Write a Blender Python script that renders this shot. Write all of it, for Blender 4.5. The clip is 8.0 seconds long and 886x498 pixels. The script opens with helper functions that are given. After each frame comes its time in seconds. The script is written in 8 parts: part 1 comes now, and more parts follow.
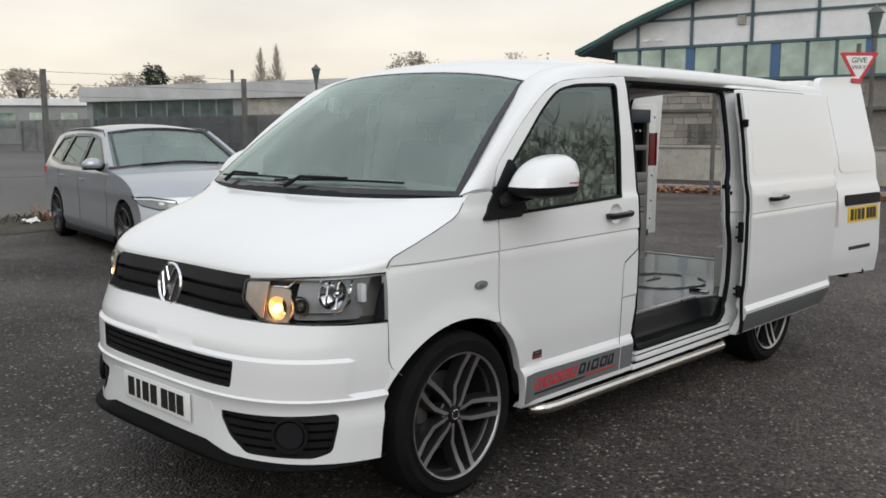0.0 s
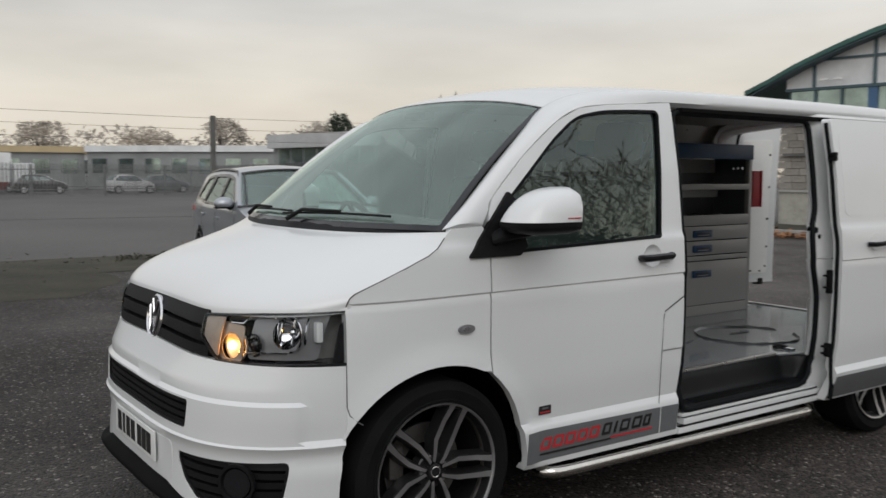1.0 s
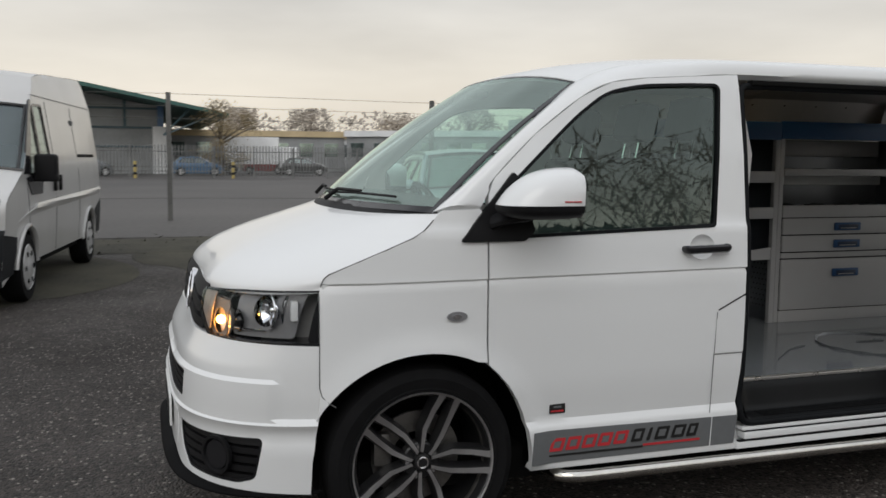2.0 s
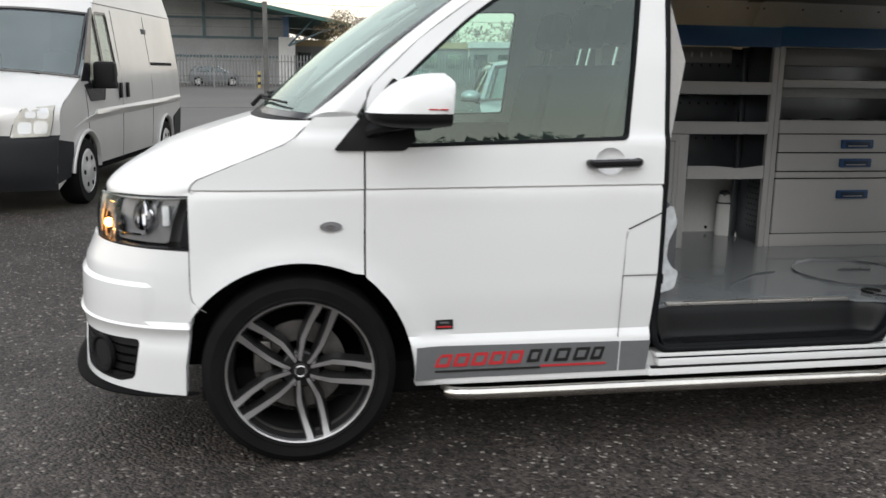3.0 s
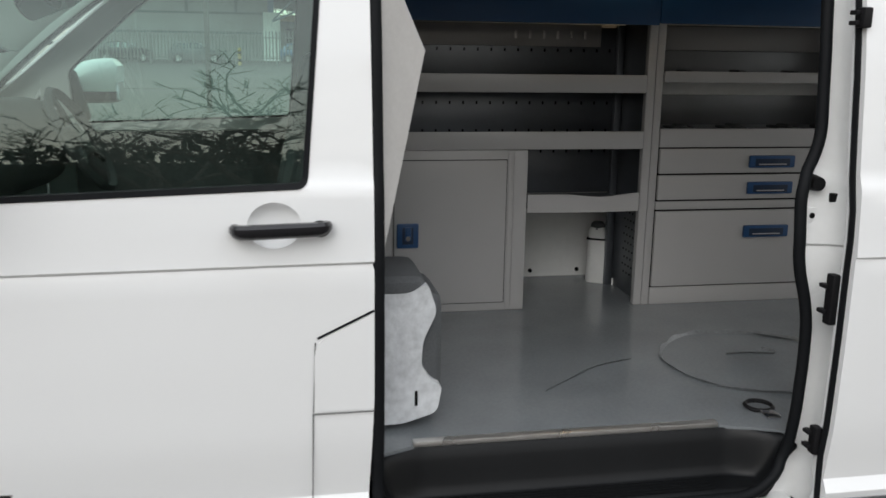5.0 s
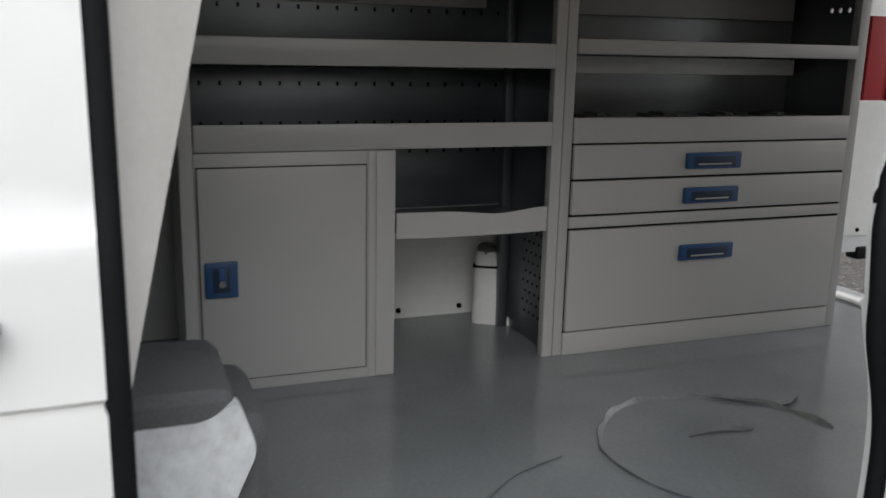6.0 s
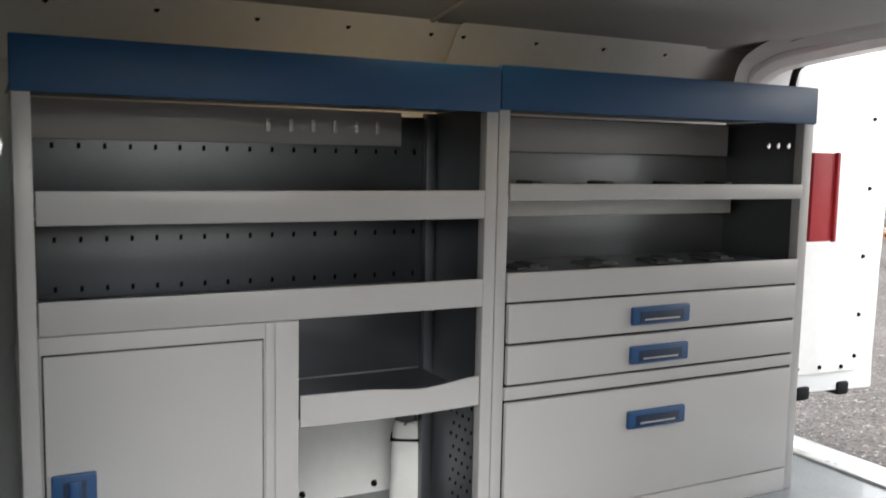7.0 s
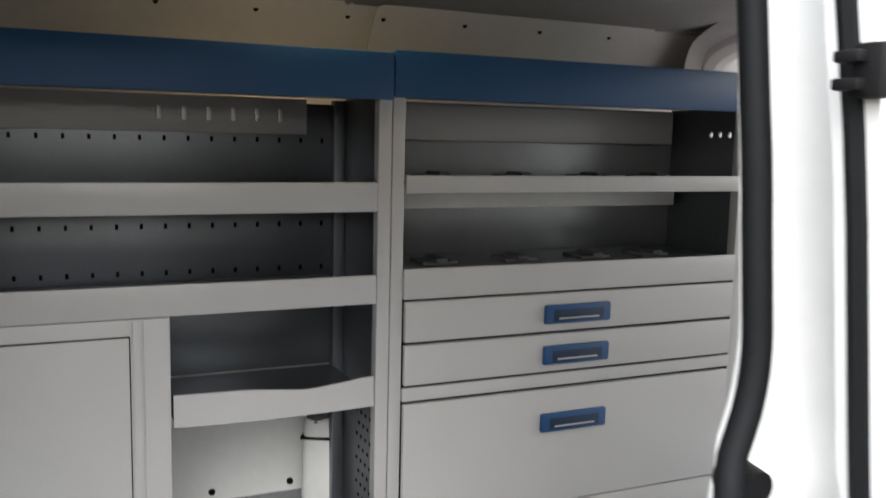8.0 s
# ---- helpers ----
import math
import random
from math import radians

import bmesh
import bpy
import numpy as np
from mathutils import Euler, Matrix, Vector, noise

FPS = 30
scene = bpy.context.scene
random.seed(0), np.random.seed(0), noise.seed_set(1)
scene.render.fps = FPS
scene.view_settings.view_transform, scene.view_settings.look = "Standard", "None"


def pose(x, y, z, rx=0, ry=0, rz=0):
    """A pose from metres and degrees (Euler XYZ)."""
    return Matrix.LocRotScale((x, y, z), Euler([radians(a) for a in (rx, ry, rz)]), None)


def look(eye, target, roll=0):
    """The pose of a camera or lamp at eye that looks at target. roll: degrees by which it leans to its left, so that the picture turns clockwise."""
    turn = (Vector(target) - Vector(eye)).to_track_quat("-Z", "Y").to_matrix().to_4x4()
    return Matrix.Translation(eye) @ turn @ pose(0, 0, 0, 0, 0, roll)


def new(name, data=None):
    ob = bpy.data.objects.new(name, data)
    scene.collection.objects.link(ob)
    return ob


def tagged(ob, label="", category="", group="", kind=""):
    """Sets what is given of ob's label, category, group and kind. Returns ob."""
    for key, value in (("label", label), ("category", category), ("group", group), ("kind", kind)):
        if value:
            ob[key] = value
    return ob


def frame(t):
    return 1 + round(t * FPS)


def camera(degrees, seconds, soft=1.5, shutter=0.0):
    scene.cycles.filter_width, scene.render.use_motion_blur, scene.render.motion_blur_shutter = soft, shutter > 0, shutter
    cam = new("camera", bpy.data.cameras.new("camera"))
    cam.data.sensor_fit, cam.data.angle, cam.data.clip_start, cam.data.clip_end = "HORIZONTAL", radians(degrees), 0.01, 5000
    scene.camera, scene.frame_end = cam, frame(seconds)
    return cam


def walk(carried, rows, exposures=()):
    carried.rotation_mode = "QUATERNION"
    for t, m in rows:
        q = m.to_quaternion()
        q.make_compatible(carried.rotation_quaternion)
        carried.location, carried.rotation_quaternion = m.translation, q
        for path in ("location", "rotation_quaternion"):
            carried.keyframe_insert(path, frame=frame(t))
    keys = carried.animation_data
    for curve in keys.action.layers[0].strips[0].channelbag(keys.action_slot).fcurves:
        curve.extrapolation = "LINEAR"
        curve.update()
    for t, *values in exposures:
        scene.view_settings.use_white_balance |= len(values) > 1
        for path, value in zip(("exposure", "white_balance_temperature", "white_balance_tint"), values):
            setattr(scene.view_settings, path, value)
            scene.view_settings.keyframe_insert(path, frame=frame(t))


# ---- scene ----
from mathutils.geometry import delaunay_2d_cdt

# ================= camera and its walk =================
cam = camera(53.1, 8.0, soft=1.5, shutter=0.3)
METRES, EYE, TURN = 6.2, 1.487, 43.5
ROWS = [
    (0.0, 0.0, 0.0, 0.0, 0.0, -7.6, -0.0),
    (0.5, 0.0567, 0.0162, -0.0016, 4.34, -5.58, 0.01),
    (1.0, 0.1147, 0.0602, -0.0098, 11.56, -4.68, -0.14),
    (2.5, 0.3049, 0.1685, -0.0132, 33.06, -8.36, -0.89),
    (3.0, 0.3556, 0.2173, -0.0146, 36.04, -11.37, -0.95),
    (3.5, 0.3948, 0.2743, -0.0062, 37.21, -12.53, -0.85),
    (4.0, 0.3993, 0.3467, -0.0022, 37.47, -12.83, -0.86),
    (5.5, 0.3057, 0.5518, -0.0115, 32.58, -12.99, -0.89),
    (6.0, 0.2617, 0.615, -0.0217, 26.0, -12.85, -1.21),
    (6.5, 0.2387, 0.6534, -0.0146, 22.74, -10.96, -1.19),
    (7.0, 0.23, 0.6686, -0.0067, 19.4, -6.12, -1.12),
    (7.5, 0.2363, 0.6907, -0.0018, 17.78, -4.42, -1.02),
    (8.0, 0.2718, 0.701, -0.0024, 21.81, -7.41, -1.39),
]
EXPOSURE = [(0.0, -0.30), (0.5, -0.58), (1.0, -0.66), (2.5, -0.40), (3.0, 0.16), (3.5, 0.27), (4.0, 0.32), (5.5, 0.14), (6.0, 0.32), (6.5, 1.27), (7.0, 1.75), (7.5, 1.91), (8.0, 1.65)]
walk(cam, [(t, pose(3.275, -2.56, EYE, 0, 0, TURN) @ pose(METRES * x, METRES * y, METRES * z, 90 + pitch, roll, yaw))
           for t, x, y, z, yaw, pitch, roll in ROWS], EXPOSURE)

# ================= world and sun =================
SUN_EL, SUN_AZ = 40.0, 116.4          # low winter sun behind cloud
world = bpy.data.worlds.new("overcast_sky")
scene.world = world
world.use_nodes = True
wn, wl = world.node_tree.nodes, world.node_tree.links
wn.clear()
w_out, w_bg = wn.new("ShaderNodeOutputWorld"), wn.new("ShaderNodeBackground")
w_sky = wn.new("ShaderNodeTexSky")
w_sky.sky_type, w_sky.sun_disc = "NISHITA", False
w_sky.sun_elevation, w_sky.sun_rotation = radians(SUN_EL), radians(SUN_AZ)
w_sky.dust_density = 3.0
w_co, w_sep = wn.new("ShaderNodeTexCoord"), wn.new("ShaderNodeSeparateXYZ")
wl.new(w_co.outputs["Generated"], w_sep.inputs[0])
w_ramp = wn.new("ShaderNodeValToRGB")
wl.new(w_sep.outputs["Z"], w_ramp.inputs["Fac"])
w_ramp.color_ramp.elements[0].position, w_ramp.color_ramp.elements[0].color = 0.0, (9.1, 8.2, 6.8, 1)
w_ramp.color_ramp.elements[1].position, w_ramp.color_ramp.elements[1].color = 1.0, (7.0, 7.3, 7.8, 1)
for at_, col in ((0.10, (8.3, 7.8, 6.9, 1)), (0.25, (7.0, 7.1, 7.15, 1))):
    el = w_ramp.color_ramp.elements.new(at_)
    el.color = col
w_map, w_cl = wn.new("ShaderNodeMapping"), wn.new("ShaderNodeTexNoise")
w_map.inputs["Scale"].default_value = (1.6, 1.6, 7.0)
wl.new(w_co.outputs["Generated"], w_map.inputs["Vector"])
wl.new(w_map.outputs[0], w_cl.inputs["Vector"])
w_cl.inputs["Scale"].default_value, w_cl.inputs["Detail"].default_value = 1.7, 5.0
w_mr = wn.new("ShaderNodeMapRange")
w_mr.inputs["From Min"].default_value, w_mr.inputs["From Max"].default_value = 0.3, 0.7
w_mr.inputs["To Min"].default_value, w_mr.inputs["To Max"].default_value = 0.86, 1.1
wl.new(w_cl.outputs["Fac"], w_mr.inputs["Value"])
w_mul = wn.new("ShaderNodeVectorMath")
w_mul.operation = "SCALE"
wl.new(w_ramp.outputs["Color"], w_mul.inputs[0])
wl.new(w_mr.outputs[0], w_mul.inputs["Scale"])
w_mix = wn.new("ShaderNodeMix")
w_mix.data_type = "RGBA"
w_mix.inputs["Factor"].default_value = 0.97   # cloud cover
wl.new(w_sky.outputs["Color"], w_mix.inputs["A"])
# the cloud is brighter towards the hidden sun
w_dot = wn.new("ShaderNodeVectorMath")
w_dot.operation = "DOT_PRODUCT"
wl.new(w_co.outputs["Generated"], w_dot.inputs[0])
w_dot.inputs[1].default_value = (0.685, -0.34, 0.64)
w_side = wn.new("ShaderNodeMapRange")
w_side.inputs["From Min"].default_value, w_side.inputs["From Max"].default_value = -1.0, 1.0
w_side.inputs["To Min"].default_value, w_side.inputs["To Max"].default_value = 1.0, 1.62
wl.new(w_dot.outputs["Value"], w_side.inputs["Value"])
w_mul2 = wn.new("ShaderNodeVectorMath")
w_mul2.operation = "SCALE"
wl.new(w_mul.outputs[0], w_mul2.inputs[0])
wl.new(w_side.outputs[0], w_mul2.inputs["Scale"])
wl.new(w_mul2.outputs[0], w_mix.inputs["B"])
wl.new(w_mix.outputs["Result"], w_bg.inputs["Color"])
w_bg.inputs["Strength"].default_value = 0.132
wl.new(w_bg.outputs[0], w_out.inputs[0])

sun = new("sun", bpy.data.lights.new("sun", "SUN"))
sun.data.energy, sun.data.angle, sun.data.color = 1.0, radians(40), (1.0, 0.97, 0.93)
SUN_DIR = Vector((.685, -.34, .64)).normalized()
sun.matrix_world = look(SUN_DIR * 40, (0, 0, 0))

# ================= materials =================
def shader(name, base=(0.5, 0.5, 0.5), rough=0.5, metal=0.0, grain=0.0, grain_scale=40.0, stain=0.0, stain_scale=2.0,
           bump=0.0, bump_scale=120.0, stain_detail=6.0, coat=0.0, spec=0.5, emit=None, power=0.0, rvar=0.0, dirt=None, rand=0.0):
    """A procedural surface: base colour with grain and stains at two scales, uneven gloss and fine relief."""
    m = bpy.data.materials.new(name)
    m.use_nodes = True
    n, l = m.node_tree.nodes, m.node_tree.links
    b = n["Principled BSDF"]
    b.inputs["Base Color"].default_value = (*base, 1)
    b.inputs["Roughness"].default_value = rough
    b.inputs["Metallic"].default_value = metal
    b.inputs["Specular IOR Level"].default_value = spec
    b.inputs["Coat Weight"].default_value = coat
    b.inputs["Coat Roughness"].default_value = 0.06
    if emit:
        b.inputs["Emission Color"].default_value = (*emit, 1)
        b.inputs["Emission Strength"].default_value = power
    co = n.new("ShaderNodeTexCoord")
    def tex(scale, detail):
        t = n.new("ShaderNodeTexNoise")
        t.inputs["Scale"].default_value, t.inputs["Detail"].default_value = scale, detail
        l.new(co.outputs["Object"], t.inputs["Vector"])
        return t
    if grain or stain or rand:
        fine, broad = tex(grain_scale, 4.0), tex(stain_scale, stain_detail)
        total = n.new("ShaderNodeMath")
        total.operation = "ADD"
        for k, (src, amount) in enumerate(((fine, grain), (broad, stain))):
            mr = n.new("ShaderNodeMapRange")
            wide = 0.0 if stain_detail > 2 else 0.25
            mr.inputs["From Min"].default_value, mr.inputs["From Max"].default_value = 0.3 - wide, 0.7 + wide
            mr.inputs["To Min"].default_value, mr.inputs["To Max"].default_value = 0.5 - amount, 0.5 + amount
            l.new(src.outputs["Fac"], mr.inputs["Value"])
            l.new(mr.outputs[0], total.inputs[k])
        last = total.outputs[0]
        if rand:
            oi = n.new("ShaderNodeObjectInfo")
            mr = n.new("ShaderNodeMapRange")
            mr.inputs["To Min"].default_value, mr.inputs["To Max"].default_value = -rand, rand
            l.new(oi.outputs["Random"], mr.inputs["Value"])
            add = n.new("ShaderNodeMath")
            l.new(last, add.inputs[0])
            l.new(mr.outputs[0], add.inputs[1])
            last = add.outputs[0]
        sc = n.new("ShaderNodeVectorMath")
        sc.operation = "SCALE"
        sc.inputs[0].default_value = base
        l.new(last, sc.inputs["Scale"])
        col = sc.outputs[0]
        if dirt:
            dn = tex(stain_scale * 2.3, 8.0)
            rmp = n.new("ShaderNodeMapRange")
            rmp.inputs["From Min"].default_value, rmp.inputs["From Max"].default_value = 0.52, 0.72
            rmp.inputs["To Max"].default_value = dirt[3]
            l.new(dn.outputs["Fac"], rmp.inputs["Value"])
            mx = n.new("ShaderNodeMix")
            mx.data_type = "RGBA"
            l.new(rmp.outputs[0], mx.inputs["Factor"])
            l.new(col, mx.inputs["A"])
            mx.inputs["B"].default_value = (*dirt[:3], 1)
            col = mx.outputs["Result"]
        l.new(col, b.inputs["Base Color"])
    if rvar:
        rt = tex(stain_scale * 1.7, min(stain_detail, 5.0))
        mr = n.new("ShaderNodeMapRange")
        mr.inputs["From Min"].default_value, mr.inputs["From Max"].default_value = 0.3, 0.7
        mr.inputs["To Min"].default_value, mr.inputs["To Max"].default_value = max(rough - rvar, 0.02), rough + rvar
        l.new(rt.outputs["Fac"], mr.inputs["Value"])
        l.new(mr.outputs[0], b.inputs["Roughness"])
    if bump:
        bt, bp = tex(bump_scale, 3.0), n.new("ShaderNodeBump")
        bp.inputs["Strength"].default_value, bp.inputs["Distance"].default_value = bump, 0.004
        l.new(bt.outputs["Fac"], bp.inputs["Height"])
        l.new(bp.outputs[0], b.inputs["Normal"])
    return m


def pane(name, tint, gloss=1.0, ior=1.85, film_share=0.0, film_tone=(0.60, 0.76, 0.69)):
    """Thin car or window glass: see-through tint with a mirror gloss by Fresnel."""
    m = bpy.data.materials.new(name)
    m.use_nodes = True
    n, l = m.node_tree.nodes, m.node_tree.links
    n.clear()
    out, mix = n.new("ShaderNodeOutputMaterial"), n.new("ShaderNodeMixShader")
    tr, gl, fr = n.new("ShaderNodeBsdfTransparent"), n.new("ShaderNodeBsdfGlossy"), n.new("ShaderNodeFresnel")
    tr.inputs["Color"].default_value = (*tint, 1)
    gl.inputs["Roughness"].default_value = 0.01
    gl.inputs["Color"].default_value = (gloss * 0.86, gloss, gloss * 0.96, 1)
    fr.inputs["IOR"].default_value = ior
    l.new(fr.outputs[0], mix.inputs[0])
    see = tr
    if film_share:   # pale film: rain and breath on the windscreen, painted sky reflection on the delivery van
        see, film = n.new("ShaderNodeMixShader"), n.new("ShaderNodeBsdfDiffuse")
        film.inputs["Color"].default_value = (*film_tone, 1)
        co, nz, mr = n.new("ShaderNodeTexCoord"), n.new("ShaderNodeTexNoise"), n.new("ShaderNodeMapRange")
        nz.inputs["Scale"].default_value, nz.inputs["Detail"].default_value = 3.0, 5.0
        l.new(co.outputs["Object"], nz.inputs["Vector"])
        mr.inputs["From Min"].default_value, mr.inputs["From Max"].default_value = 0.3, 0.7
        mr.inputs["To Min"].default_value, mr.inputs["To Max"].default_value = film_share * 0.7, film_share * 1.3
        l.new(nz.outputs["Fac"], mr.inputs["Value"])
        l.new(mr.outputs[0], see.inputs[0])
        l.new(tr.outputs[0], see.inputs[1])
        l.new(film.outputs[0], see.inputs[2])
    l.new(see.outputs[0], mix.inputs[1])
    l.new(gl.outputs[0], mix.inputs[2])
    l.new(mix.outputs[0], out.inputs[0])
    return m


M_WHITE = shader("white_paint", (0.70, 0.71, 0.715), 0.30, coat=0.6, grain=0.012, grain_scale=500, stain=0.025, stain_scale=1.3, stain_detail=1.0)
M_JAMB = shader("white_jamb_paint", (0.80, 0.81, 0.81), 0.35, coat=0.3, grain=0.01, stain=0.06, stain_scale=5, rvar=0.08)
M_BLACK = shader("black_plastic", (0.008, 0.008, 0.009), 0.55, spec=0.16, grain=0.05, grain_scale=200, stain=0.1, stain_scale=6, bump=0.15, bump_scale=600)
M_LIP = shader("matt_black_lip", (0.006, 0.006, 0.0065), 0.7, spec=0.05, grain=0.08, grain_scale=120, stain=0.15, stain_scale=8)
M_GLOSSBLACK = shader("black_gloss_plastic", (0.012, 0.012, 0.014), 0.2, grain=0.04, stain=0.1, stain_scale=5, rvar=0.08)
M_RUBBER = shader("rubber_seal", (0.006, 0.0068, 0.008), 0.62, spec=0.12, grain=0.1, grain_scale=80, stain=0.15, stain_scale=7)
M_TYRE = shader("tyre_rubber", (0.0065, 0.0065, 0.007), 0.85, spec=0.12, grain=0.1, grain_scale=120, stain=0.2, stain_scale=9, bump=0.2, bump_scale=200)
M_ANTHRACITE = shader("anthracite_alloy", (0.018, 0.018, 0.019), 0.3, metal=0.2, spec=0.4, grain=0.04, stain=0.08, stain_scale=8)
M_POLISHED = shader("diamond_cut_alloy", (0.70, 0.70, 0.71), 0.34, metal=1.0, grain=0.03, grain_scale=150, stain=0.05, stain_scale=10, rvar=0.05)
M_CHROME = shader("chrome", (0.72, 0.72, 0.74), 0.12, metal=1.0, grain=0.01, stain=0.04, stain_scale=8, rvar=0.05)
M_WELL = shader("black_step_moulding", (0.006, 0.0065, 0.0072), 0.38, spec=0.18, grain=0.1, grain_scale=90, stain=0.15, stain_scale=6)
M_STEEL = shader("polished_steel_tube", (0.62, 0.60, 0.56), 0.16, metal=1.0, grain=0.02, stain=0.1, stain_scale=5, rvar=0.1)
M_DISC = shader("brake_disc_steel", (0.22, 0.21, 0.2), 0.4, metal=0.9, grain=0.08, grain_scale=90, stain=0.15, stain_scale=12)
M_DECAL = shader("grey_decal", (0.13, 0.135, 0.14), 0.5, spec=0.25, grain=0.03, stain=0.04, stain_scale=3)
M_RED = shader("red_lettering", (0.44, 0.028, 0.035), 0.4, grain=0.03, stain=0.04)
M_INK = shader("black_lettering", (0.012, 0.012, 0.012), 0.4, grain=0.03, stain=0.04)
M_DASH = shader("dash_grey", (0.13, 0.135, 0.135), 0.7, grain=0.06, grain_scale=200, stain=0.08, stain_scale=4, bump=0.2, bump_scale=500)
M_MOTTLE = shader("mottled_white_plastic", (0.60, 0.62, 0.64), 0.6, grain=0.14, grain_scale=45, stain=0.10, stain_scale=9, bump=0.3, bump_scale=120)
M_SCUFF = shader("floor_scuff", (0.158, 0.168, 0.175), 0.36, coat=0.35, grain=0.2, grain_scale=60, stain=0.2, stain_scale=8)
M_SCREEN = pane("windscreen_glass", (0.72, 0.85, 0.79), film_share=0.13)
M_DOORGLASS = pane("door_glass", (0.66, 0.85, 0.78), gloss=1.0, ior=1.9)
M_LENS = pane("clear_lens", (0.93, 0.94, 0.95), ior=1.2)
M_DARKGLASS = pane("dark_car_glass", (0.30, 0.34, 0.37), film_share=0.10, film_tone=(0.50, 0.56, 0.64))
M_REFLECTOR = shader("lamp_reflector", (0.75, 0.75, 0.77), 0.1, metal=1.0, grain=0.02, stain=0.03, stain_scale=20)
M_AMBER = shader("lit_amber_bulb", (0.9, 0.4, 0.05), 0.4, emit=(1.0, 0.40, 0.07), power=45.0)
# the warm tint of these two puts the amber bulb's glow into the colour
M_WARMBOWL = shader("glow_tinted_reflector", (0.34, 0.295, 0.265), 0.25, metal=0.6, grain=0.03, stain=0.06, stain_scale=14)
M_SATIN = shader("glow_tinted_satin", (0.40, 0.335, 0.29), 0.35, metal=0.15, grain=0.05, stain=0.12, stain_scale=20)
M_BOWL = shader("satin_lamp_bowl", (0.58, 0.57, 0.56), 0.3, metal=0.45, grain=0.03, stain=0.05, stain_scale=20)
M_JOINT = shader("shut_line", (0.10, 0.10, 0.10), 0.8, grain=0.05, stain=0.05)
M_MATTE = shader("matt_grey_lamp_housing", (0.24, 0.235, 0.23), 0.5, grain=0.05, stain=0.08, stain_scale=14)
M_SHROUD = shader("dull_chrome_shroud", (0.24, 0.24, 0.25), 0.32, metal=0.4, grain=0.05, stain=0.1, stain_scale=12)
M_AMBERLENS = shader("amber_lens", (0.75, 0.28, 0.05), 0.25, emit=(1.0, 0.40, 0.10), power=0.8)
M_CABGREY = shader("cab_trim_grey", (0.075, 0.078, 0.08), 0.7, grain=0.06, grain_scale=200, stain=0.08, stain_scale=4, bump=0.2, bump_scale=500)
M_SEAT = shader("seat_cloth", (0.085, 0.09, 0.095), 0.9, grain=0.15, grain_scale=250, stain=0.1, stain_scale=6, bump=0.4, bump_scale=700)
M_LINER = shader("roof_lining_grey", (0.38, 0.38, 0.37), 0.92, grain=0.08, grain_scale=220, stain=0.1, stain_scale=2, bump=0.25, bump_scale=500)
M_KITE = shader("cream_grey_board", (0.50, 0.49, 0.475), 0.55, grain=0.03, grain_scale=90, stain=0.08, stain_scale=5)
M_WALL = shader("load_wall_white", (0.76, 0.76, 0.74), 0.45, grain=0.02, stain=0.06, stain_scale=3, rvar=0.08)
M_FLOOR = shader("grey_floor_vinyl", (0.175, 0.19, 0.20), 0.27, coat=0.5, grain=0.06, grain_scale=90, stain=0.15, stain_scale=2.6, stain_detail=4.0)
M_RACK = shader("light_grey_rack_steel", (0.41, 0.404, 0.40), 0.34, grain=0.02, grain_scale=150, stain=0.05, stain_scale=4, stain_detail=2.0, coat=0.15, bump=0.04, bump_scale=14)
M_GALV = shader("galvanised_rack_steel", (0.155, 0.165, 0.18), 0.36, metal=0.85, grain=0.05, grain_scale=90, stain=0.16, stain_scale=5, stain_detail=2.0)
# lighter sheet for the drawer unit: the light falling there is in its colour
M_LITBACK = shader("lit_back_sheet", (0.23, 0.235, 0.24), 0.32, metal=0.75, grain=0.04, grain_scale=90, stain=0.14, stain_scale=5, stain_detail=2.0)
M_BLUE = shader("blue_rack_trim", (0.008, 0.062, 0.165), 0.42, grain=0.02, stain=0.05, stain_scale=3, rvar=0.06)
M_BLUEPL = shader("blue_plastic", (0.011, 0.060, 0.165), 0.4, grain=0.03, stain=0.05, stain_scale=10)
# darker copy of the blue plastic: recess shade put into the colour
M_BLUESHADE = shader("shaded_blue_plastic", (0.006, 0.02, 0.05), 0.4, grain=0.03, stain=0.05, stain_scale=10)
M_HOLE = shader("dark_recess", (0.006, 0.006, 0.006), 0.9, spec=0.1, grain=0.05, stain=0.05)
M_ALU = shader("aluminium_strip", (0.62, 0.61, 0.59), 0.32, metal=0.9, grain=0.03, grain_scale=100, stain=0.08, stain_scale=8, rvar=0.1)
M_REDBOX = shader("red_sheet", (0.55, 0.035, 0.05), 0.5, grain=0.03, stain=0.06, stain_scale=5)
M_WARM = shader("lit_warm_lamp", (0.9, 0.75, 0.5), 0.4, emit=(1.0, 0.72, 0.40), power=50.0)
M_PLATEY = shader("yellow_plate", (0.72, 0.46, 0.03), 0.35, grain=0.02, stain=0.05, stain_scale=6)
M_PLATEW = shader("white_plate", (0.72, 0.73, 0.72), 0.35, grain=0.02, stain=0.05, stain_scale=6)
M_TAIL = shader("red_tail_lens", (0.45, 0.02, 0.02), 0.2, grain=0.03, stain=0.05)
M_SILVER = shader("silver_car_paint", (0.37, 0.39, 0.42), 0.28, metal=0.55, coat=0.6, grain=0.01, grain_scale=400, stain=0.03, stain_scale=1.5)
M_SILVERVAN = shader("silver_white_van_paint", (0.54, 0.535, 0.525), 0.32, metal=0.3, coat=0.4, grain=0.01, grain_scale=300, stain=0.06, stain_scale=1.5)

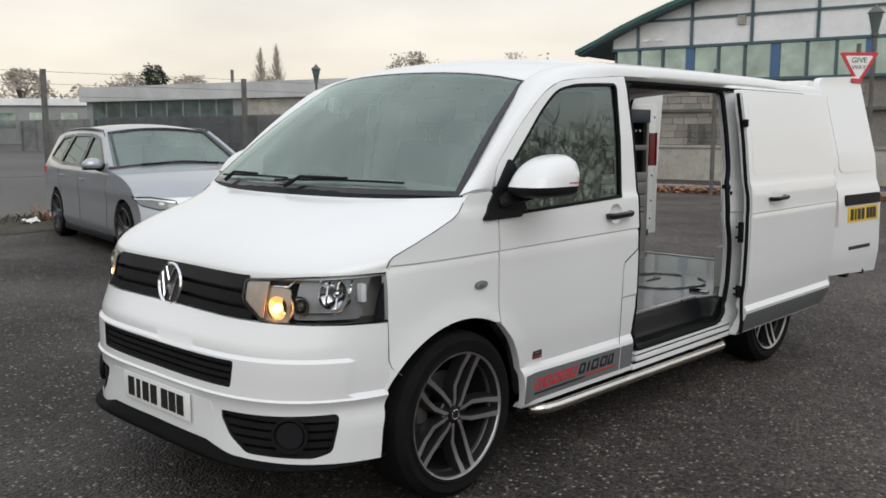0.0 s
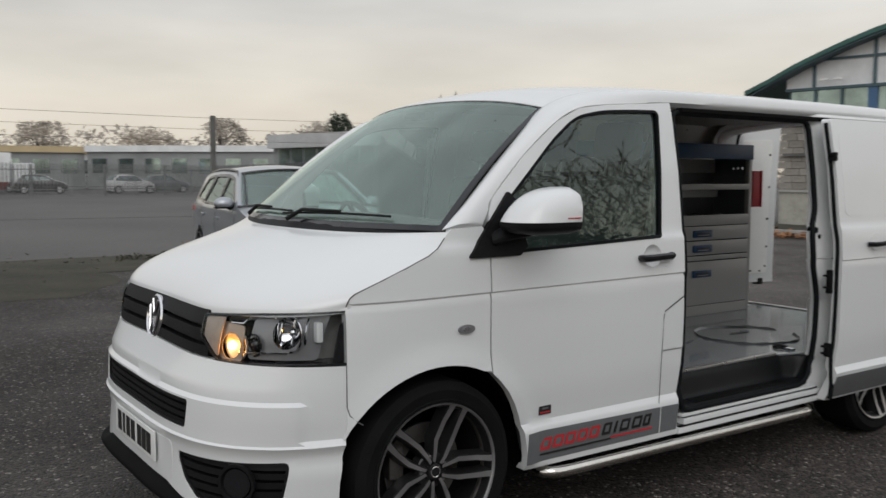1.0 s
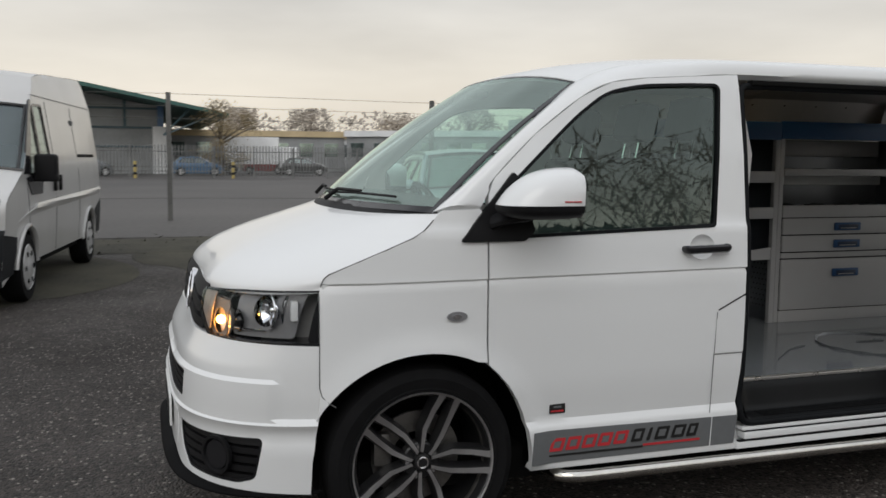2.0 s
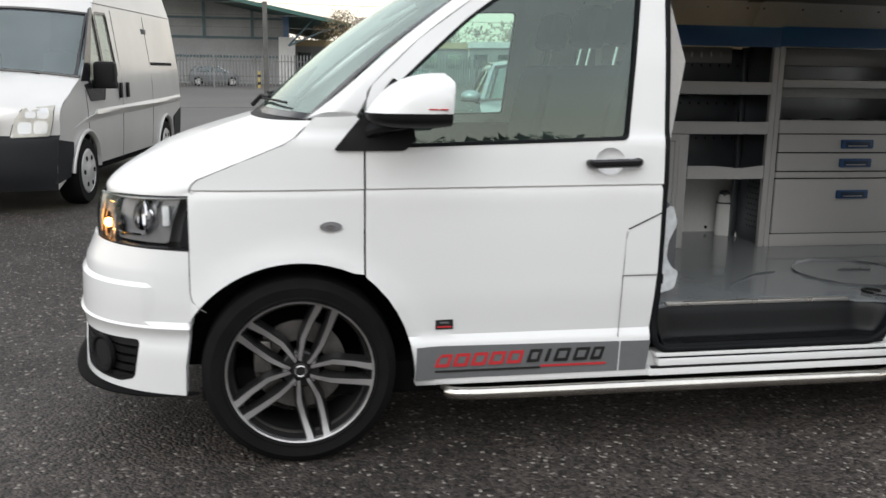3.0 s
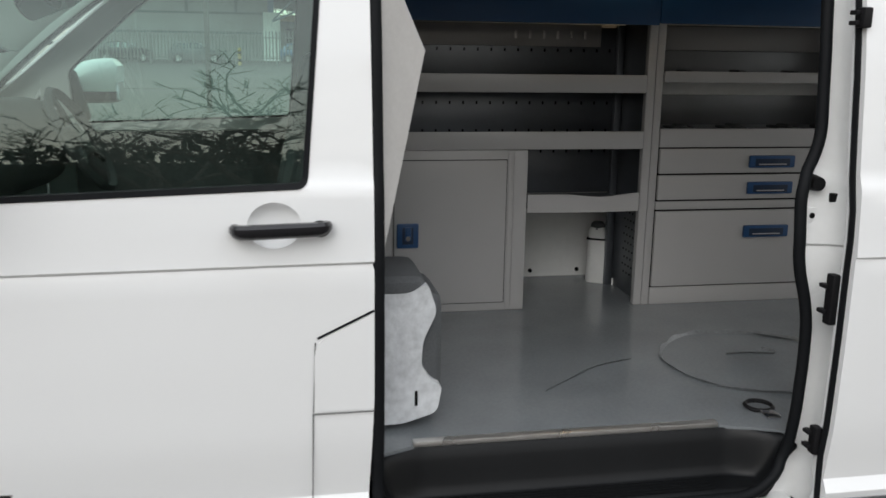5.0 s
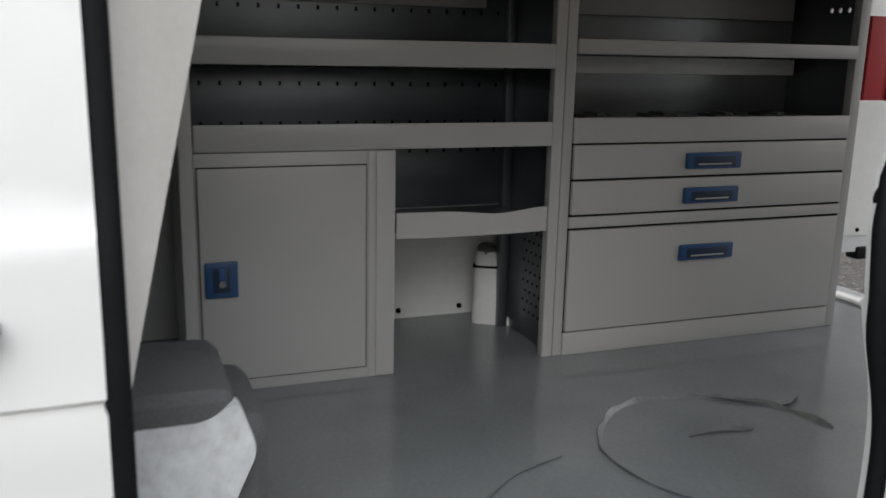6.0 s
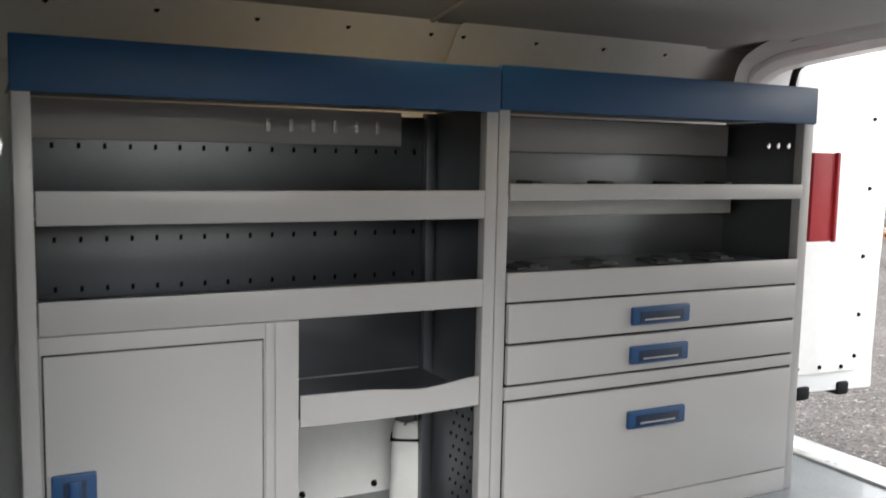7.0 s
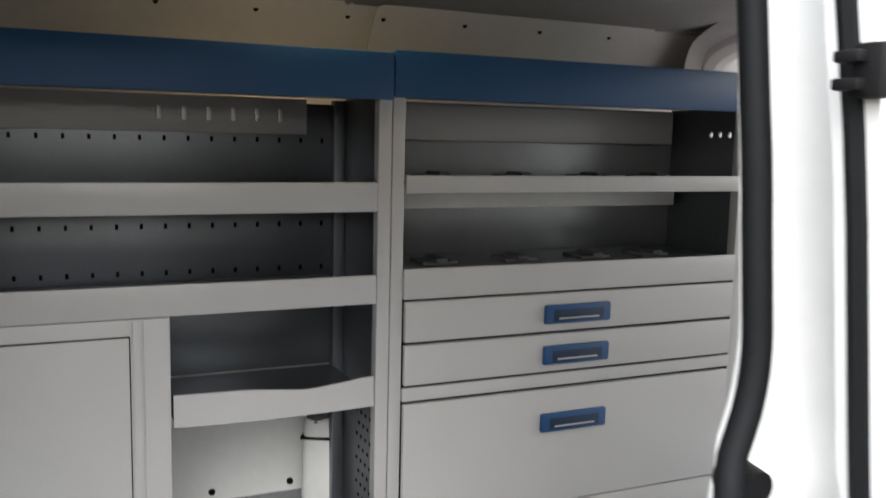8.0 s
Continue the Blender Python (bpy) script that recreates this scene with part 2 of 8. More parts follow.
# ================= building tools =================
def thing(name, m=None, label="", category="", group="", kind=""):
    e = new(name)
    e.empty_display_size = 0.2
    if m is not None:
        e.matrix_basis = m
    return tagged(e, label, category, group, kind)


def part(name, bm, material, parent=None, label="", angle=35, smooth=True):
    """Links a bmesh as one mesh object, under a thing or a part."""
    me = bpy.data.meshes.new(name)
    bm.to_mesh(me)
    bm.free()
    me.materials.append(material)
    if smooth:
        me.shade_smooth()
        me.set_sharp_from_angle(angle=radians(angle))
    ob = new(name, me)
    ob.parent = parent
    if label:
        ob["label"] = label
    return ob


def box(lo, hi, bevel=0.0, bm=None, segs=2):
    bm = bm or bmesh.new()
    made = bmesh.ops.create_cube(bm, size=1.0)["verts"]
    for v in made:
        v.co = Vector([lo[i] + (v.co[i] + 0.5) * (hi[i] - lo[i]) for i in range(3)])
    if bevel:
        edges = list({e for v in made for e in v.link_edges})
        bmesh.ops.bevel(bm, geom=edges, offset=bevel, segments=segs, profile=0.6, affect="EDGES", clamp_overlap=True)
    return bm


def cyl(p, q, r0, r1=None, segs=20, bm=None, caps=True):
    """A cylinder or cone from p to q."""
    bm = bm or bmesh.new()
    p, q = Vector(p), Vector(q)
    turn = (q - p).to_track_quat("Z", "Y").to_matrix().to_4x4()
    bmesh.ops.create_cone(bm, cap_ends=caps, segments=segs, radius1=r0, radius2=r0 if r1 is None else r1, depth=(q - p).length,
                          matrix=Matrix.Translation((p + q) / 2) @ turn)
    return bm


def spin(profile, segs=48, axis="x", centre=(0, 0, 0), bm=None, close=False):
    """Turns a profile of (along, radius) about an axis."""
    bm = bm or bmesh.new()
    rings = []
    for k in range(segs):
        a = 2 * math.pi * k / segs
        ring = []
        for h, r in profile:
            c, s = r * math.cos(a), r * math.sin(a)
            co = {"x": (h, c, s), "y": (c, h, s), "z": (c, s, h)}[axis]
            ring.append(bm.verts.new(Vector(co) + Vector(centre)))
        rings.append(ring)
    n = len(profile)
    for k in range(segs):
        a, b = rings[k], rings[(k + 1) % segs]
        for i in range(n if close else n - 1):
            j = (i + 1) % n
            bm.faces.new((a[i], a[j], b[j], b[i]))
    bmesh.ops.recalc_face_normals(bm, faces=bm.faces)
    return bm


def sweep(points, r, segs=10, bm=None, closed=False, squash=1.0):
    """A tube along a line of points; r may be a list."""
    bm = bm or bmesh.new()
    pts = [Vector(p) for p in points]
    n = len(pts)
    rings, side = [], None
    for i, p in enumerate(pts):
        a = pts[(i - 1) % n] if closed or i else p
        b = pts[(i + 1) % n] if closed or i < n - 1 else p
        t = (b - a).normalized()
        if side is None:
            side = t.orthogonal().normalized()
        side = (side - t * side.dot(t)).normalized()
        up = t.cross(side)
        rr = r[i] if isinstance(r, (list, tuple)) else r
        rings.append([bm.verts.new(p + rr * (math.cos(2 * math.pi * k / segs) * side + squash * math.sin(2 * math.pi * k / segs) * up)) for k in range(segs)])
    for i in range(n if closed else n - 1):
        a, b = rings[i], rings[(i + 1) % n]
        for k in range(segs):
            bm.faces.new((a[k], a[(k + 1) % segs], b[(k + 1) % segs], b[k]))
    if not closed:
        bm.faces.new(list(reversed(rings[0])))
        bm.faces.new(rings[-1])
    return bm


def curve_through(pts, n=6, closed=False):
    """Catmull-Rom points through pts."""
    p = [np.array(q, float) for q in pts]
    m, out = len(p), []
    for i in range(m if closed else m - 1):
        a = p[(i - 1) % m] if closed or i else 2 * p[0] - p[1]
        b, c = p[i], p[(i + 1) % m]
        d = p[(i + 2) % m] if closed or i < m - 2 else 2 * p[-1] - p[-2]
        for k in range(n):
            t = k / n
            out.append(0.5 * (2 * b + (c - a) * t + (2 * a - 5 * b + 4 * c - d) * t * t + (3 * b - a - 3 * c + d) * t ** 3))
    if not closed:
        out.append(p[-1])
    return [tuple(q) for q in out]


def rounded(pts, r, n=5):
    """A closed outline with its corners rounded; a point may carry its own radius."""
    out, m = [], len(pts)
    for i in range(m):
        b = np.array(pts[i][:2], float)
        a, c = np.array(pts[i - 1][:2], float), np.array(pts[(i + 1) % m][:2], float)
        rr = pts[i][2] if len(pts[i]) > 2 else r
        la, lc = np.linalg.norm(a - b), np.linalg.norm(c - b)
        k = min(rr, 0.45 * la, 0.45 * lc)
        if k < 1e-4:
            out.append(tuple(b))
            continue
        p, q = b + (a - b) / la * k, b + (c - b) / lc * k
        for j in range(n + 1):
            t = j / n
            out.append(tuple((1 - t) ** 2 * p + 2 * t * (1 - t) * b + t * t * q))
    return out


def inside(px, py, poly):
    res = np.zeros(len(px), bool)
    m = len(poly)
    for i in range(m):
        x0, y0 = poly[i]
        x1, y1 = poly[(i + 1) % m]
        if y0 == y1:
            continue
        cond = ((y0 > py) != (y1 > py)) & (px < (x1 - x0) * (py - y0) / (y1 - y0) + x0)
        res ^= cond
    return res


def resample(poly, step):
    out, m = [], len(poly)
    for i in range(m):
        a, b = np.array(poly[i], float), np.array(poly[(i + 1) % m], float)
        k = max(1, int(math.ceil(np.linalg.norm(b - a) / step)))
        out += [tuple(a + (b - a) * j / k) for j in range(k)]
    return out


def shrink(poly, d):
    """The outline drawn in by d (outwards for a negative d)."""
    p = np.array(poly, float)
    area = 0.5 * np.sum(p[:, 0] * np.roll(p[:, 1], -1) - p[:, 1] * np.roll(p[:, 0], -1))
    t0, t1 = p - np.roll(p, 1, 0), np.roll(p, -1, 0) - p
    t0 /= np.linalg.norm(t0, axis=1, keepdims=True) + 1e-9
    t1 /= np.linalg.norm(t1, axis=1, keepdims=True) + 1e-9
    n = np.stack((-(t0 + t1)[:, 1], (t0 + t1)[:, 0]), 1)
    n /= np.linalg.norm(n, axis=1, keepdims=True) + 1e-9
    cosh = np.clip(n[:, 0] * -t1[:, 1] + n[:, 1] * t1[:, 0], 0.5, 1)[:, None]
    return [tuple(q) for q in p + n / cosh * d * (1 if area > 0 else -1)]


def panel(outline, mp, thick=0.02, holes=(), grid=0.06, rows=(), gap=0.0, base=0.0):
    """A shaped sheet: an outline in two coordinates, with holes, laid on the surface mp(u, v, depth) and given thickness."""
    if gap:
        outline = shrink(outline, gap)
    def cut(lp):
        """The loop with points added where the rows cross it."""
        out = []
        for a, b in zip(lp, lp[1:] + lp[:1]):
            out.append(a)
            for t in sorted((r - a[1]) / (b[1] - a[1]) for r in rows if (a[1] - r) * (b[1] - r) < 0):
                if .08 < t < .92:
                    out.append((a[0] + (b[0] - a[0]) * t, a[1] + (b[1] - a[1]) * t))
        return out
    loops = [cut(resample(outline, grid))] + [cut(resample(h, grid)) for h in holes]
    pts, edges = [], []
    for lp in loops:
        s = len(pts)
        pts += lp
        edges += [(s + i, s + (i + 1) % len(lp)) for i in range(len(lp))]
    o = np.array(loops[0])
    (u0, v0), (u1, v1) = o.min(0), o.max(0)
    gu = np.linspace(u0, u1, max(2, int((u1 - u0) / grid) + 1))
    gv = np.linspace(v0, v1, max(2, int((v1 - v0) / grid) + 1))
    gv = np.array([v for v in gv if all(abs(v - r) > grid * 0.3 for r in rows)] + [r for r in rows if v0 < r < v1])
    U, V = [a.ravel() for a in np.meshgrid(gu, gv)]
    near = np.ones(len(U), bool)
    allb = np.array(pts)
    for k in range(len(U)):
        near[k] = np.min((allb[:, 0] - U[k]) ** 2 + (allb[:, 1] - V[k]) ** 2) > ((0.1 if V[k] in rows else 0.2) * grid) ** 2
    ok = near & inside(U, V, loops[0])
    for h in loops[1:]:
        ok &= ~inside(U, V, h)
    pts += list(zip(U[ok], V[ok]))
    vs, _, fs, *_ = delaunay_2d_cdt([Vector(p) for p in pts], edges, [], 0, 1e-6)
    cen = np.array([np.mean([vs[i][:] for i in f], axis=0) for f in fs])
    keep = inside(cen[:, 0], cen[:, 1], loops[0])
    for h in loops[1:]:
        keep &= ~inside(cen[:, 0], cen[:, 1], h)
    fs = [f for f, k in zip(fs, keep) if k]
    bm = bmesh.new()
    top = [bm.verts.new(mp(v[0], v[1], base)) for v in vs]
    for f in fs:
        bm.faces.new([top[i] for i in f])
    if thick:
        bot = [bm.verts.new(mp(v[0], v[1], base + thick)) for v in vs]
        count = {}
        for f in fs:
            for a, b in zip(f, f[1:] + f[:1]):
                count[(a, b)] = 1
        for f in fs:
            bm.faces.new([bot[i] for i in reversed(f)])
        for a, b in count:
            if (b, a) not in count:
                bm.faces.new((top[b], top[a], bot[a], bot[b]))
    bmesh.ops.delete(bm, geom=[v for v in bm.verts if not v.link_faces], context="VERTS")
    bmesh.ops.recalc_face_normals(bm, faces=bm.faces)
    return bm


def facing(bm, way):
    """The sheet with its faces turned towards a direction."""
    if sum(f.normal.dot(way) * f.calc_area() for f in bm.faces) < 0:
        bmesh.ops.reverse_faces(bm, faces=bm.faces[:])
    return bm


def patch(fn, nu, nv, thick=0.0, down=Vector((0, 0, -1)), bm=None):
    """A sheet fn(u, v), u and v from 0 to 1, with thickness along a direction."""
    bm = bm or bmesh.new()
    g = [[Vector(fn(i / nu, j / nv)) for j in range(nv + 1)] for i in range(nu + 1)]
    a = [[bm.verts.new(p) for p in row] for row in g]
    for i in range(nu):
        for j in range(nv):
            bm.faces.new((a[i][j], a[i + 1][j], a[i + 1][j + 1], a[i][j + 1]))
    if thick:
        b = [[bm.verts.new(p + down * thick) for p in row] for row in g]
        for i in range(nu):
            for j in range(nv):
                bm.faces.new((b[i][j + 1], b[i + 1][j + 1], b[i + 1][j], b[i][j]))
        for i in range(nu):
            bm.faces.new((a[i + 1][0], a[i][0], b[i][0], b[i + 1][0]))
            bm.faces.new((a[i][nv], a[i + 1][nv], b[i + 1][nv], b[i][nv]))
        for j in range(nv):
            bm.faces.new((a[0][j], a[0][j + 1], b[0][j + 1], b[0][j]))
            bm.faces.new((a[nu][j + 1], a[nu][j], b[nu][j], b[nu][j + 1]))
    bmesh.ops.recalc_face_normals(bm, faces=bm.faces)
    return bm


def letters(text, m, size, material, parent, depth=0.002, shear=0.0, name="lettering", stretch=1.0, label=""):
    """Writing in the built-in font as a mesh part; m places its lower middle."""
    cu = bpy.data.curves.new(name, "FONT")
    cu.body, cu.size, cu.extrude, cu.align_x, cu.shear = text, size, depth, "CENTER", shear
    tmp = bpy.data.objects.new(name, cu)
    scene.collection.objects.link(tmp)
    bpy.context.view_layer.update()
    me = bpy.data.meshes.new_from_object(tmp.evaluated_get(bpy.context.evaluated_depsgraph_get()))
    bpy.data.objects.remove(tmp)
    bpy.data.curves.remove(cu)
    me.transform(m @ Matrix.Diagonal((stretch, 1, 1, 1)))
    me.materials.clear()
    me.materials.append(material)
    ob = new(name, me)
    ob.parent = parent
    if label:
        ob["label"] = label
    return ob

# ================= ground =================
def tarmac(name, dark, stone, wet):
    """Worn asphalt: dark binder, pale chippings, damp glossy patches and relief."""
    m = shader(name, dark, 0.6)
    n, l = m.node_tree.nodes, m.node_tree.links
    b, co = n["Principled BSDF"], n.new("ShaderNodeTexCoord")
    def vor(scale, feature="F1"):
        v = n.new("ShaderNodeTexVoronoi")
        v.feature = feature
        v.inputs["Scale"].default_value = scale
        l.new(co.outputs["Object"], v.inputs["Vector"])
        return v
    def noi(scale, detail):
        v = n.new("ShaderNodeTexNoise")
        v.inputs["Scale"].default_value, v.inputs["Detail"].default_value = scale, detail
        l.new(co.outputs["Object"], v.inputs["Vector"])
        return v
    def rng_(src, a, b_, c, d):
        r = n.new("ShaderNodeMapRange")
        for nm, val in (("From Min", a), ("From Max", b_), ("To Min", c), ("To Max", d)):
            r.inputs[nm].default_value = val
        l.new(src, r.inputs["Value"])
        return r.outputs[0]
    chips, broad, mid = vor(75.0), noi(0.45, 6.0), noi(6.0, 5.0)
    sep = n.new("ShaderNodeSeparateColor")
    l.new(chips.outputs["Color"], sep.inputs[0])
    tone = rng_(sep.outputs[0], 0.0, 1.0, 0.15, 2.1)
    rare = rng_(sep.outputs[1], 0.95, 0.985, 0.0, 1.0)
    area = rng_(broad.outputs["Fac"], 0.35, 0.65, 0.8, 1.2)
    # darker round one point, paler farther out, with a noisy edge
    away, warp = n.new("ShaderNodeVectorMath"), n.new("ShaderNodeMath")
    away.operation = "DISTANCE"
    away.inputs[1].default_value = (-6.0, -1.5, 0)
    l.new(co.outputs["Object"], away.inputs[0])
    warp.operation = "MULTIPLY_ADD"
    warp.inputs[1].default_value = 3.0
    l.new(broad.outputs["Fac"], warp.inputs[0])
    l.new(away.outputs["Value"], warp.inputs[2])
    patchy = rng_(warp.outputs[0], 7.6, 10.8, 0.80, 1.60)
    patchy_area = n.new("ShaderNodeMath")
    patchy_area.operation = "MULTIPLY"
    l.new(area, patchy_area.inputs[0])
    l.new(patchy, patchy_area.inputs[1])
    area = patchy_area.outputs[0]
    spot = rng_(mid.outputs["Fac"], 0.3, 0.7, 0.8, 1.2)
    mul = n.new("ShaderNodeMath"); mul.operation = "MULTIPLY"
    l.new(tone, mul.inputs[0]); l.new(area, mul.inputs[1])
    mul2 = n.new("ShaderNodeMath"); mul2.operation = "MULTIPLY"
    l.new(mul.outputs[0], mul2.inputs[0]); l.new(spot, mul2.inputs[1])
    sc = n.new("ShaderNodeVectorMath"); sc.operation = "SCALE"
    sc.inputs[0].default_value = dark
    l.new(mul2.outputs[0], sc.inputs["Scale"])
    mx = n.new("ShaderNodeMix"); mx.data_type = "RGBA"
    l.new(rare, mx.inputs["Factor"]); l.new(sc.outputs[0], mx.inputs["A"])
    mx.inputs["B"].default_value = (*stone, 1)
    l.new(mx.outputs["Result"], b.inputs["Base Color"])
    l.new(rng_(broad.outputs["Fac"], 0.35, 0.62, 0.85, wet), b.inputs["Roughness"])
    b.inputs["Specular IOR Level"].default_value = 0.35
    bp = n.new("ShaderNodeBump")
    bp.inputs["Strength"].default_value, bp.inputs["Distance"].default_value = 1.0, 0.012
    l.new(chips.outputs["Distance"], bp.inputs["Height"])
    bp.invert = True
    l.new(bp.outputs[0], b.inputs["Normal"])
    return m


M_TARMAC = tarmac("wet_tarmac", (0.033, 0.0275, 0.0245), (0.26, 0.24, 0.215), 0.58)
gd = part("ground", patch(lambda u, v: (-1500 + 3000 * u, -1500 + 3000 * v, 0), 4, 4), M_TARMAC)
tagged(gd, "damp dark tarmac yard with pale chippings", "ground", kind="structure")

# ================= the white van =================
# The front axle is at y = 0, the nose towards -y, the sliding door on the +x side.
ZS = [.15, .25, .41, .435, .465, .60, .80, .975, .9895, .997, 1.012, 1.10, 1.165, 1.185, 1.45, 1.70, 1.76, 1.80]
XS = [.915, .935, .947, .947, .931, .948, .953, .9525, .948, .9565, .955, .950, .945, .934, .905, .862, .845, .81]
SIDE_ROWS = (.405, .435, .465, .975, .9895, .997, 1.012, 1.16, 1.175, 1.19)
ZP = [.05, .12, .20, .27, .34, .44, .49, .515, .53, .57, .62, .66, .672, .70, .74, .78, .80, .87, .93, .98]
YP = [-.848, -.853, -.833, -.828, -.823, -.818, -.815, -.8137, -.813, -.8105, -.808, -.805, -.8046, -.803, -.786, -.768, -.762, -.755, -.742, -.702]
NOSE_Y, NOSE_P = 0.25, 3.8


def half_width(z):
    return float(np.interp(z, ZS, XS))


def nose_y(z):
    return float(np.interp(z, ZP, YP))


def arch_flare(y, z):
    f = 0.0
    for yc in (0.0, 3.0):
        r = math.hypot(y - yc, (z - 0.33))
        f += 0.016 * math.exp(-((r - 0.42) / 0.045) ** 2) if z > 0.3 else 0
    return f


def body_x(y, z):
    w = half_width(z)
    if y < NOSE_Y:
        k = min(1.0, (NOSE_Y - y) / (NOSE_Y - nose_y(min(z, .98))))
        w *= (1 - k ** NOSE_P) ** (1 / NOSE_P)
    if y > 3.7:
        w -= 0.10 * (y - 3.7) ** 2 * 2
    return w


def flank(sx, out=0.0, flare=1.0):
    """The side surface, over (y, z)."""
    def mp(y, z, d):
        climb = .0105 * min(max(y, -.5), 1.6) * max(0.0, 1 - abs(z - .99) / .14)
        return Vector((sx * (body_x(y, z) * (1.0 if sx > 0 else .965) + flare * arch_flare(y, z) + out - d), y, z + climb))
    return mp


def FAR(side_):
    """The far side of the body stands a little closer in."""
    return 1.0 if side_ >= 0 else .965


_th = np.linspace(0, math.pi / 2, 400)
_nx, _ny = .945 * np.sin(_th) ** (2 / NOSE_P), NOSE_Y - 1.06 * np.cos(_th) ** (2 / NOSE_P)
_ns = np.concatenate(([0], np.cumsum(np.hypot(np.diff(_nx), np.diff(_ny)))))


def along_x(x):
    return math.copysign(float(np.interp(abs(x), _nx, _ns)), x)


def along_y(y):
    return float(np.interp(y, _ny, _ns))


def bumper_relief(s, z):
    """The ledge round the bumper and the moulding over it, which stops at the corner."""
    ledge = float(np.interp(z, [.44, .49, .512, .530], [0, .009, .021, 0])) * float(np.interp(s, [1.0, 1.3], [1, .75]))
    moulding = float(np.interp(z, [.518, .532, .655, .668], [0, .013, .014, 0])) * float(np.interp(s, [.975, .995], [1, 0]))
    return max(ledge, moulding)


def nose(s, z, d):
    """The front surface, over (s, z): s runs round the nose from its middle."""
    th = float(np.interp(abs(s), _ns, _th))
    w, b = half_width(z) * (1.0 if s >= 0 else .955), NOSE_Y - nose_y(z)
    d = d - bumper_relief(abs(s), z)
    c, n = math.cos(th) ** (2 / NOSE_P), math.sin(th) ** (2 / NOSE_P)
    nx, ny = (n ** (NOSE_P - 1)) / w, (c ** (NOSE_P - 1)) / b
    ln = math.hypot(nx, ny)
    flat = .020 * max(0.0, 1 - (w * n / .46) ** 2) * float(np.interp(z, [.70, .82], [0, 1]))
    return Vector((math.copysign(w * n - d * nx / ln, s), NOSE_Y - b * c + d * ny / ln + flat, z))


CX = 0.015     # the middle of the badge and plate
van = thing("panel_van", label="white panel van with side and rear doors open, on tarmac", category="van")

# ---- front doors ----
DOOR_F = [(.226, .690), (.262, .657), (.303, .611), (.338, .557), (.366, .50), (.386, .44), (.399, .38), (.405, .33), (.405, .282)]
DOOR_TOP = [(1.305, 1.756), (1.10, 1.742), (.898, 1.728), (.743, 1.706), (.611, 1.647), (.418, 1.507), (.252, 1.348), (.231, 1.29), (.226, 1.20)]
door_line = DOOR_F + [(1.29, .282), (1.296, .45), (1.308, .70), (1.308, 1.17)] + DOOR_TOP
WIN = rounded([(1.165, 1.170, .02), (1.212, 1.712, .03), (1.06, 1.708, .02), (.874, 1.698, .05), (.719, 1.668, .06), (.588, 1.575, .05), (.459, 1.459, .05), (.335, 1.342, .02), (.345, 1.142, .02)], .03)
BOWL = [(1.100 + .056 * math.cos(a), 1.087 + .052 * math.sin(a)) for a in np.linspace(0, 2 * math.pi, 28, endpoint=False)]
